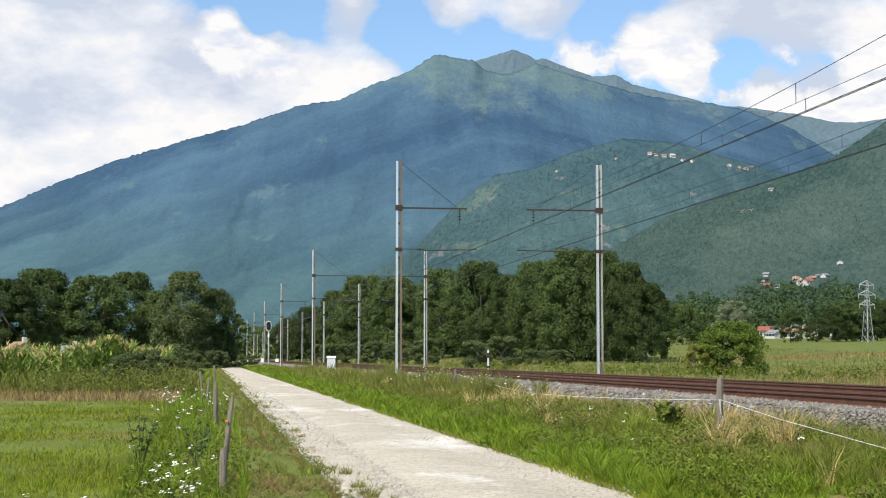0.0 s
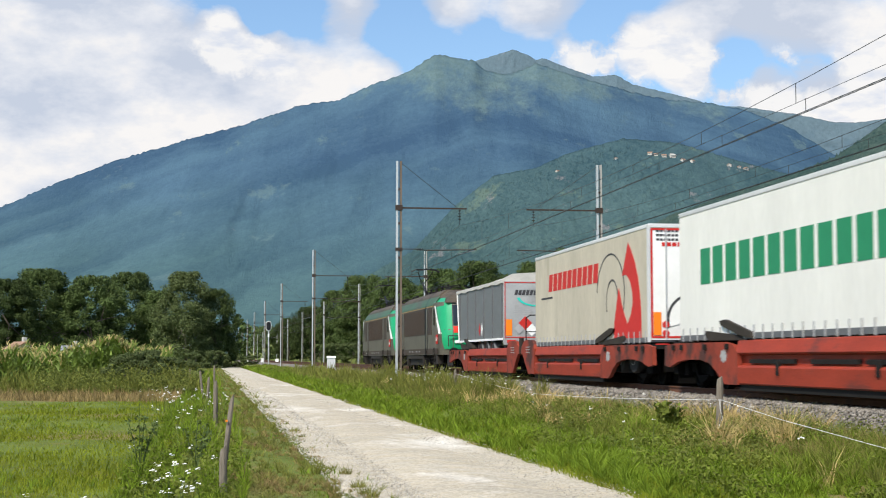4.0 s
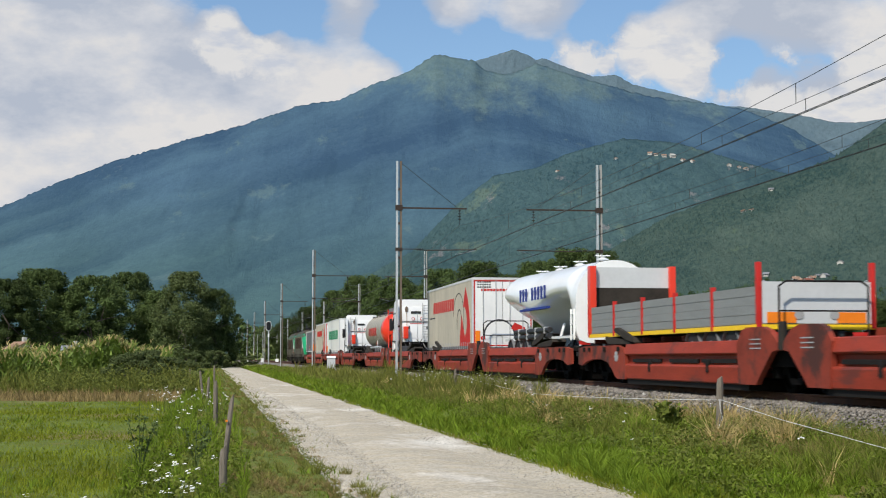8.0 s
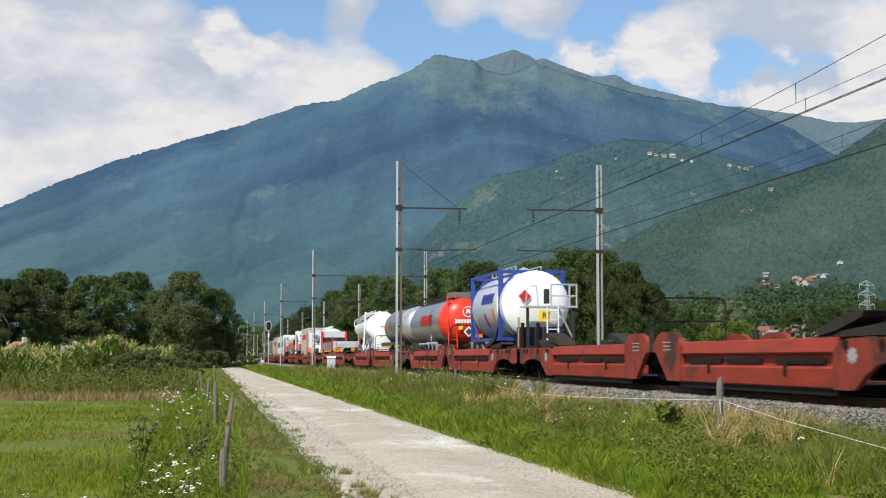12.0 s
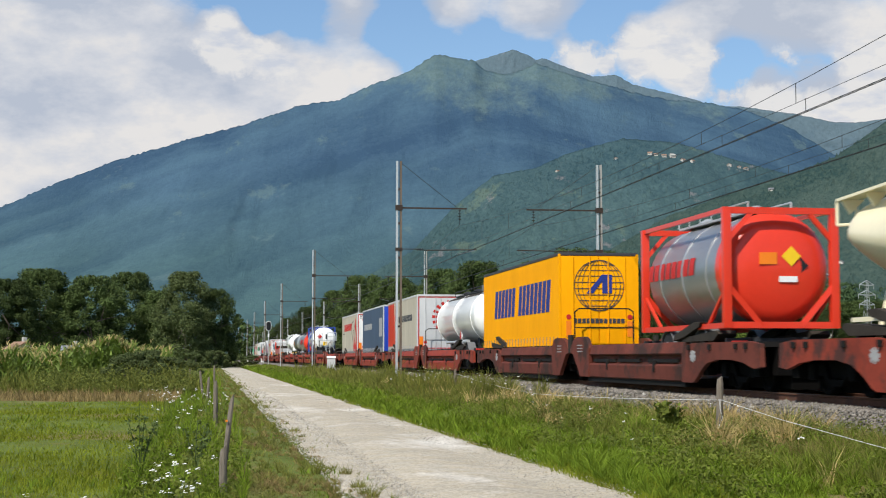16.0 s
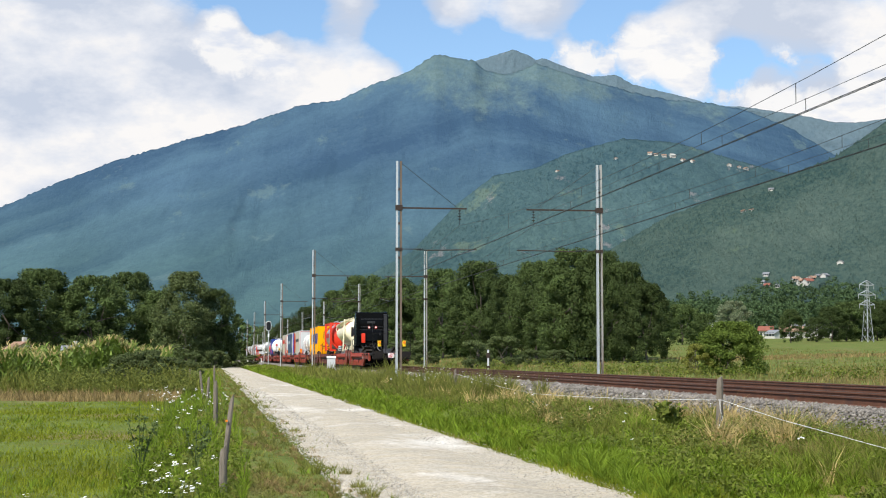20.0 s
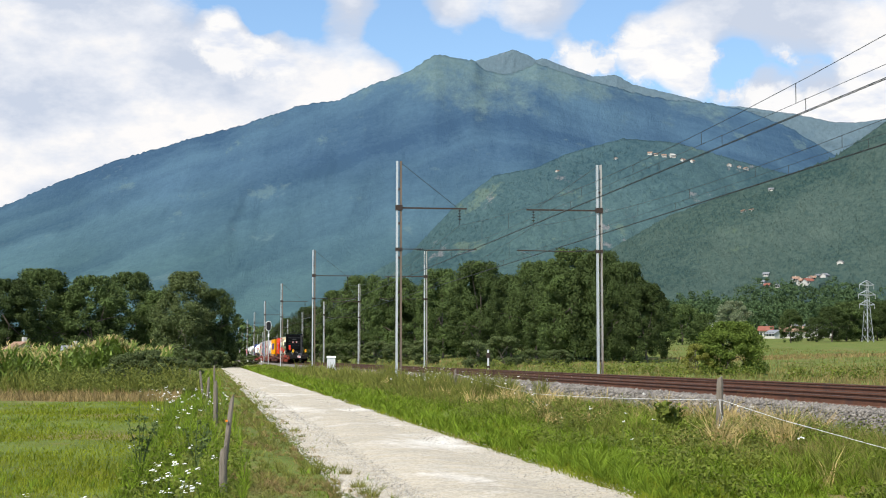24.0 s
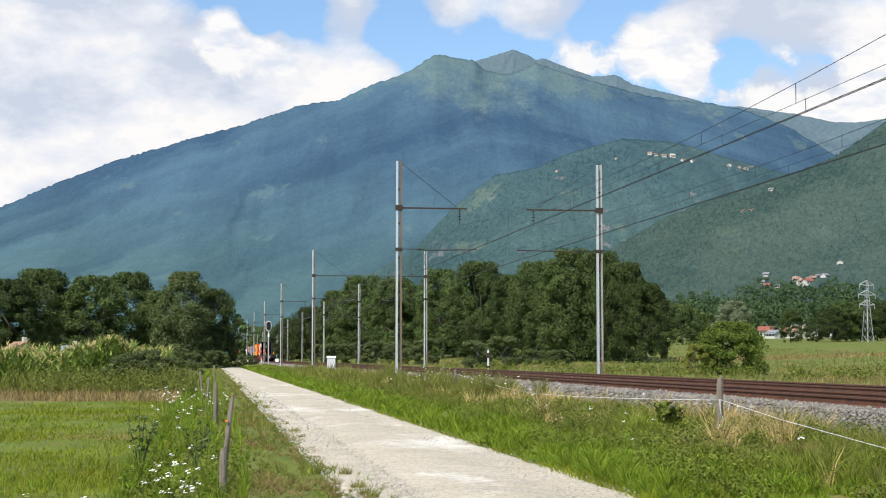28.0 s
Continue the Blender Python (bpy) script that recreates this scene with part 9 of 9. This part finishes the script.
weed_patch("verge_weeds", "broad-leaved green weeds in the verge", 2300, 5.6, 9.5, 14, 120, 0.08, 0.36, 0.024, M_LEAFLIGHT, 31, lambda x, y: drift(x, y, 1.3, 0.25, 4.0))
weed_patch("verge_dark_weeds", "darker weeds and brambles in the verge", 1400, 6.3, 9.3, 15, 120, 0.10, 0.42, 0.022, M_BRAMBLE, 33, lambda x, y: drift(x, y, 1.0, 0.45, 6.0))
weed_patch("fence_weeds", "leafy weeds along the left fence posts", 170, -1.0, 0.4, 16, 120, 0.08, 0.4, 0.026, M_LEAFLIGHT, 35)
weed_patch("maize_edge_weeds", "green brambles between maize and road", 420, -7.5, -0.8, 66, 80, 0.3, 1.5, 0.045, M_BRAMBLE, 37)
weed_patch("field_weeds", "green weeds and brambles beyond the far track", 420, 19.2, 34, 60, 170, 0.3, 1.0, 0.06, M_LEAFLIGHT, 39, lambda x, y: drift(x, y, 0.3, 0.2, 2.0))

# ---- fences ----
def make_post(x, y, h, r, label, lean=(0, 0), split=False):
    e = empty("fence_post", x, y, float(ground_z(x, y)))
    bm = bmesh.new()
    rings = []
    for i, f in enumerate((-0.12, 0.0, 0.3, 0.62, 0.9, 1.0)):
        k = r * (1.08 - 0.22 * f) * (1.0 if f < 1 else 0.8)
        rings.append([(lean[0] * f * h + k * (1 + 0.16 * math.sin(3 * a + i)) * math.cos(a) * (0.7 if split else 1), lean[1] * f * h + k * math.sin(a), f * h + (0.03 * math.cos(a) if f == 1 else 0)) for a in [2 * math.pi * j / 9 for j in range(9)]])
    loft(bm, rings)
    part("post", bm, M_WOODPOST, e, "cracked grey timber")
    return tagged(e, label, "fence post", "fence posts")


make_post(0.15, 17.9, 0.56, 0.046, "rough grey split wooden fence post", (0.02, 0.0))
make_post(0.17, 20.6, 1.08, 0.05, "leaning grey plank fence post with red tag", (0.12, 0.2), True)
bm = bmesh.new()
box(bm, 0.205, 0.235, 20.66, 20.69, 0.745, 0.77, 0.006)
tagged(finish("red_tag", bm, M_ORANGE), "small orange-red insulator tag on a fence post", "tag")
make_post(0.13, 38.4, 1.02, 0.055, "dark wooden fence post in tall grass")
make_post(-0.1, 54, 0.95, 0.05, "thin grey wooden fence post in white flowers", (0.05, 0))
make_post(-0.3, 62, 1.1, 0.05, "thin grey wooden fence post", (-0.1, 0))
make_post(0.2, 80, 1.2, 0.05, "slim dark fence post by the road")
make_post(-1.0, 76, 1.1, 0.06, "slim grey fence post by the maize")
make_post(7.98, 23.3, 0.98, 0.06, "knotty grey wooden post holding white fence tape", (0.03, 0.02))
make_post(7.2, 12.6, 0.85, 0.06, "grey wooden post holding white fence tape")
make_post(8.6, 53.5, 0.85, 0.05, "slim grey post in tall verge grass")
TAPE = [(7.2, 12.6, 0.52), (7.4, 16.0, 0.60), (7.7, 19.9, 0.76), (7.95, 23.1, 0.94), (8.08, 26.4, 0.86), (8.2, 29.9, 0.79), (8.25, 34, 0.72), (8.3, 38.4, 0.68), (8.4, 43.0, 0.73), (8.5, 48.0, 0.86), (8.6, 53.4, 1.04)]
bm = bmesh.new()
path_rod(bm, TAPE, 0.0042, 5)
tagged(finish("fence_tape", bm, M_TAPE), "white electric fence tape sagging between posts", "fence tape")
bm = bmesh.new()
path_rod(bm, [(7.93, 23.1, 0.93), (7.90, 23.0, 0.80), (7.93, 22.98, 0.66), (7.84, 22.95, 0.5), (7.86, 22.92, 0.36)], 0.0045, 5)
tagged(finish("tape_tail", bm, M_TAPE), "loose end of white fence tape hanging from the post", "fence tape")

# ---- trackside things ----
def make_cabinet():
    e = empty("trackside_cabinet", 9.2, 117.6, 0.35)
    bm = bmesh.new()
    box(bm, -0.38, 0.38, -0.3, 0.3, 0.45, 1.6, 0.03)
    part("body", bm, M_GREYDOOR, e, "white painted cabinet")
    bm = bmesh.new()
    prism(bm, [(-0.36, 1.6), (0.36, 1.6), (0.30, 1.7), (0, 1.79), (-0.30, 1.7)], -0.43, 0.43)
    part("lid", bm, M_WHITE, e, "sloping white lid")
    bm = bmesh.new()
    box(bm, -0.55, 0.55, -0.4, 0.4, -0.1, 0.55, 0.03)
    part("plinth", bm, M_SLEEPER, e, "grey concrete plinth")
    bm = bmesh.new()
    for s in (-1, 1):
        box(bm, s * 0.2 - 0.17, s * 0.2 + 0.17, -0.31, -0.3, 0.65, 1.6)
    part("door", bm, M_GREYDOOR, e, "pale grey doors")
    e.matrix_basis = e.matrix_basis @ Matrix.Diagonal((0.8, 0.8, 0.78, 1))
    return tagged(e, "white trackside equipment cabinet on concrete plinth", "cabinet")


def make_signal():
    e = empty("railway_signal", 9.3, 250, 0.4)
    bm = bmesh.new()
    rod(bm, (0, 0, -0.3), (0, 0, 5.6), 0.09, 10)
    part("mast", bm, M_GALV, e, "pale steel signal mast")
    bm = bmesh.new()
    oval = lambda w, h, y: [(w * math.cos(2 * math.pi * i / 24), y, 6.4 + (h - w) * (1 if math.sin(2 * math.pi * i / 24) > 0 else -1) + w * math.sin(2 * math.pi * i / 24)) for i in range(24)]
    loft(bm, [oval(0.46, 0.82, -0.04), oval(0.46, 0.82, 0.04)])
    rim = part("target_rim", bm, M_WHITE, e, "white oval rim")
    bm = bmesh.new()
    loft(bm, [oval(0.38, 0.74, -0.08), oval(0.38, 0.74, -0.03)])
    part("target", bm, M_BLACK, e, "black oval signal head")
    bm = bmesh.new()
    for k in (-0.35, 0.0, 0.35):
        rod(bm, (0, -0.08, 6.4 + k), (0, -0.2, 6.4 + k), 0.11, 12)
    part("hood", bm, M_BLACK, e, "black lamp hoods")
    bm = bmesh.new()
    box(bm, -0.14, 0.14, -0.12, -0.09, 4.6, 5.1)
    part("plate", bm, M_WHITE, e, "white plate")
    return tagged(e, "black oval railway signal with white rim", "signal")


def make_marker():
    e = empty("track_marker", 18.75, 102.5, 0.4)
    bm = bmesh.new()
    box(bm, -0.055, 0.055, -0.05, 0.05, -0.2, 1.75, 0.01)
    part("post", bm, M_GREYDOOR, e, "white marker post")
    bm = bmesh.new()
    box(bm, -0.14, 0.14, -0.07, -0.05, 1.2, 1.55, 0.01)
    box(bm, -0.14, 0.14, -0.07, -0.05, 0.5, 0.65, 0.01)
    part("band", bm, M_ARM, e, "dull red bands")
    return tagged(e, "white trackside marker post with red bands", "marker post")


make_cabinet()
make_signal()
make_marker()
for az, dist, h in ((2.45, 290, 0.9), (1.9, 330, 1.0), (1.35, 380, 1.0)):
    e = empty("white_marker", *at(az, dist))
    bm = bmesh.new()
    box(bm, -0.3, 0.3, -0.1, 0.1, 0, h + 0.3, 0.02)
    part("post", bm, M_WHITE, e)
    tagged(e, "small white post beside the railway", "marker post")

# ---- buildings and pylon ----
M_PLASTER = material("pale_plaster", (0.50, 0.48, 0.44), 0.9, vary=0.08, scale=0.5)
M_ROOFRED = material("red_tile_roof", (0.23, 0.085, 0.06), 0.85, vary=0.2, scale=0.8)
M_ROOFGREY = material("grey_slate_roof", (0.20, 0.21, 0.22), 0.8, vary=0.2, scale=0.8)
M_ROOFBROWN = material("brown_tile_roof", (0.30, 0.19, 0.13), 0.85, vary=0.2, scale=0.8)
M_PANE = material("dark_window_pane", (0.03, 0.035, 0.04), 0.15, vary=0.1)


def make_house(az, dist, w, d, h, roof, turn, label, z_up=None):
    x, y, z = at(az, dist)
    z = z if z_up is None else z_up
    e = empty("house", x, y, z, turn)
    bm = bmesh.new()
    rise = w * 0.28
    loft(bm, [[(-w / 2, yy, -1.0), (w / 2, yy, -1.0), (w / 2, yy, h), (0, yy, h + rise), (-w / 2, yy, h)] for yy in (-d / 2, d / 2)])
    wall = part("wall", bm, M_PLASTER, e, "pale plaster walls", 0)
    for s in (-1, 1):
        bm = bmesh.new()
        loft(bm, [[(s * (w / 2 + 0.6), yy, h - 0.35), (s * (w / 2 + 0.6), yy, h - 0.15), (0, yy, h + rise + 0.22), (0, yy, h + rise + 0.02)] for yy in (-d / 2 - 0.6, d / 2 + 0.6)])
        part("roof", bm, roof, e, "pitched roof slope", 0)
    for yy in (-d / 2,):
        for k in range(2):
            for j in (-1, 1):
                bm = bmesh.new()
                box(bm, j * w * 0.22 - 0.5, j * w * 0.22 + 0.5, yy - 0.04, yy + 0.05, 1.0 + 2.6 * k, 2.3 + 2.6 * k)
                if 2.3 + 2.6 * k < h:
                    part("window", bm, M_PANE, wall, "dark window")
                else:
                    bm.free()
    for s in (-1, 1):
        for j in range(3):
            bm = bmesh.new()
            yy = -d / 2 + d * (j + 0.5) / 3
            box(bm, *sorted((s * (w / 2 - 0.05), s * (w / 2 + 0.04))), yy - 0.5, yy + 0.5, 1.0, 2.3)
            part("window", bm, M_PANE, wall, "dark window")
    if h < 2.5:
        return tagged(e, label, "house", "houses of the valley")
    bm = bmesh.new()
    box(bm, w * 0.15, w * 0.15 + 0.6, -0.3, 0.3, h + rise * 0.4, h + rise + 0.9)
    part("chimney", bm, M_PLASTER, e)
    return tagged(e, label, "house", "houses of the valley")


make_house(18.72, 600, 9, 8, 4.2, M_ROOFGREY, 70, "white house with grey roof behind the bushes")
make_house(20.66, 610, 5, 5, 3.2, M_ROOFRED, 62, "white house with red tiled roof")
make_house(20.95, 590, 4, 5, 2.0, M_ROOFGREY, 20, "small white outbuilding with grey roof")
make_house(22.45, 625, 8, 18, 3.2, M_ROOFGREY, 82, "long low barn with grey roof")
make_house(21.6, 610, 6, 9, 2.8, M_ROOFBROWN, 75, "low farm shed with brown roof")
make_house(-6.85, 246, 2.6, 3.2, 3.2, M_ROOFBROWN, 30, "grey plastered house among trees behind the maize")
make_house(-4.95, 250, 2.8, 3, 2.6, M_ROOFGREY, 75, "pale low house among trees behind the maize")


def on_hill(ob_name, az, el):
    """Where a sight line from the path meets a mountainside."""
    deps = bpy.context.evaluated_depsgraph_get()
    ob = bpy.data.objects[ob_name]
    way = heading(az, el)
    hit, place, _n, _i = ob.ray_cast(Vector((0, 0, EYE_Z)), way, distance=5000, depsgraph=deps)
    return place if hit else None


bpy.context.view_layer.update()
VILLAGE = [(20.71, 3.03, 9, M_ROOFGREY), (20.56, 2.75, 8, M_ROOFGREY), (20.75, 2.62, 9, M_ROOFRED), (21.07, 2.6, 8, M_ROOFGREY), (21.75, 2.83, 10, M_ROOFBROWN), (21.95, 2.74, 11, M_ROOFBROWN), (22.19, 2.72, 12, M_ROOFRED), (22.35, 2.87, 9, M_ROOFBROWN), (22.55, 2.95, 8, M_ROOFGREY), (22.79, 2.96, 9, M_ROOFGREY),
           (23.36, 3.43, 9, M_ROOFGREY), (20.92, 6.17, 8, M_ROOFGREY), (19.9, 5.4, 7, M_ROOFBROWN), (20.2, 5.45, 6, M_ROOFBROWN)]
for az, el, w, roof in VILLAGE:
    p = on_hill("hillside", az, el)
    if p is not None:
        make_house(az, math.hypot(p.x, p.y), w * 0.52, w * 0.5, w * 0.25, roof, az * 37 % 180, "small pale house in the hillside village", p.z - 1)
for az, el, w in ((17.31, 7.48, 15), (17.0, 7.5, 12), (16.47, 7.6, 12), (16.7, 7.56, 10), (18.04, 7.28, 12), (17.7, 7.34, 10), (19.39, 7.1, 12), (20.01, 6.95, 12), (19.75, 7.03, 10), (15.2, 7.45, 8), (13.0, 7.0, 8)):
    p = on_hill("forested_spur", az, el)
    if p is not None:
        make_house(az, math.hypot(p.x, p.y), w * 0.55, w * 0.55, w * 0.24, M_ROOFBROWN if w < 13 else M_PLASTER, az * 37 % 180, "pale chalet in the high mountain hamlet", p.z - 1)


M_PYLON = material("dull_pylon_steel", (0.42, 0.44, 0.45), 0.7, 0.3, vary=0.1)


def make_pylon(az, dist, h):
    x, y, z = at(az, dist)
    e = empty("pylon", x, y, z, 25)
    wid = lambda f: 0.85 * (1 - f) ** 1.35 + 0.26
    for sx in (-1, 1):
        for sy in (-1, 1):
            bm = bmesh.new()
            pts = [(sx * wid(f), sy * wid(f), h * f) for f in (0, 0.25, 0.5, 0.75, 1.0)]
            path_rod(bm, pts, 0.06, 5)
            part("leg", bm, M_PYLON, e, "steel lattice leg")
    bm = bmesh.new()
    fs = [0, 0.14, 0.27, 0.39, 0.5, 0.6, 0.7, 0.8, 0.9, 1.0]
    for a, b in zip(fs, fs[1:]):
        for s in (-1, 1):
            rod(bm, (-wid(a), s * wid(a), h * a), (wid(b), s * wid(b), h * b), 0.02, 4)
            rod(bm, (wid(a), s * wid(a), h * a), (-wid(b), s * wid(b), h * b), 0.02, 4)
            rod(bm, (s * wid(a), -wid(a), h * a), (s * wid(b), wid(b), h * b), 0.02, 4)
    part("bracing", bm, M_PYLON, e, "criss-cross lattice bracing")
    for f, r in ((0.60, 2.9), (0.76, 3.3), (0.92, 2.8)):
        bm = bmesh.new()
        for s in (-1, 1):
            rod(bm, (0, 0, h * f), (s * r, 0, h * f + 0.2), 0.16, 5)
            rod(bm, (0, 0, h * f + 1.4), (s * r, 0, h * f + 0.2), 0.11, 5)
            rod(bm, (s * r, 0, h * f + 0.2), (s * r, 0, h * f - 0.9), 0.07, 5)
        part("cross_arm", bm, M_PYLON, e, "lattice cross arm with insulators")
    return tagged(e, "grey steel lattice power pylon in the fields", "pylon")


make_pylon(24.26, 420, 16.4)

# ---- pieces: stones and sleepers ----
def make_stones(name, label, n, x0, x1, y0, y1, top, size, seed, mat=M_STONE):
    r = np.random.default_rng(seed)
    u = r.random(n)
    y = 1.0 / ((1.0 / y0) + u * (1.0 / y1 - 1.0 / y0))
    x = x0 + (x1 - x0) * r.random(n)
    z = top(x)
    s = size * (0.55 + 0.9 * r.random(n)) * np.clip(y / 28.0, 0.8, 2.2)
    corner = np.array([(1, 0, 0), (-1, 0, 0), (0, 1, 0), (0, -1, 0), (0, 0, 1), (0, 0, -1)], np.float64)
    v = corner[None] * (0.6 + 0.8 * r.random((n, 6, 1))) * np.array([1.0, 1.0, 0.7])
    a = r.random(n) * 6.3
    ca, sa = np.cos(a)[:, None], np.sin(a)[:, None]
    vx = v[..., 0] * ca - v[..., 1] * sa + 0.3 * v[..., 2]
    vy = v[..., 0] * sa + v[..., 1] * ca
    out = np.stack([vx * s[:, None] + x[:, None], vy * s[:, None] + y[:, None], v[..., 2] * s[:, None] + z[:, None]], -1)
    tri = np.array([(0, 2, 4), (2, 1, 4), (1, 3, 4), (3, 0, 4), (2, 0, 5), (1, 2, 5), (3, 1, 5), (0, 3, 5)])
    f = (np.arange(n) * 6)[:, None, None] + tri[None]
    return tagged(new(name, cloud_mesh(name, out.reshape(-1, 3), f.reshape(-1, 3), mat)), label, "stones", kind="stuff")


make_stones("ballast_stones", "loose grey crushed ballast stones beside the rails", 15000, 9.5, 17.8, 17, 130, lambda x: np.interp(x, [9.5, 9.8, 10.55, 17.55, 18.2], [0.3, 0.2, 0.72, 0.72, 0.34]), 0.042, 4)
make_stones("shoulder_stones", "loose grey ballast stones on the near shoulder", 14000, 9.4, 11.4, 15, 90, lambda x: np.interp(x, [9.4, 9.8, 10.55, 11.4], [0.34, 0.22, 0.72, 0.73]), 0.045, 6)
M_GRIT = material("pale_road_grit", (0.44, 0.41, 0.35), 0.95, vary=0.25, scale=3.0, island=0.4, spec=0.1)
make_stones("road_gravel", "loose pale gravel at the road's edges", 6500, 1.5, 2.5, 14.0, 80, lambda x: 0.008 + 0.0 * x, 0.013, 9, M_GRIT)
make_stones("road_grit", "fine loose pale grit lying on the farm road", 10000, 1.7, 5.1, 13.0, 60, lambda x: 0.012 + 0.0 * x, 0.010, 12, M_GRIT)
bm = bmesh.new()
box(bm, -0.13, 0.13, -1.2, 1.2, -0.36, -0.174, 0.015)
sleeper_mesh = None
first = None
for tr in tracks:
    for i in range(150):
        if first is None:
            first = part("sleeper", bm, M_SLEEPER, tr, "", 0)
            first.matrix_basis = pose(0, 18, 0, 0, 0, 90)
        else:
            ob = new("sleeper", first.data)
            ob.parent = tr
            ob.matrix_basis = pose(0, 18 + 0.6 * i, 0, 0, 0, 90)

# ---- what moves ----
motions()
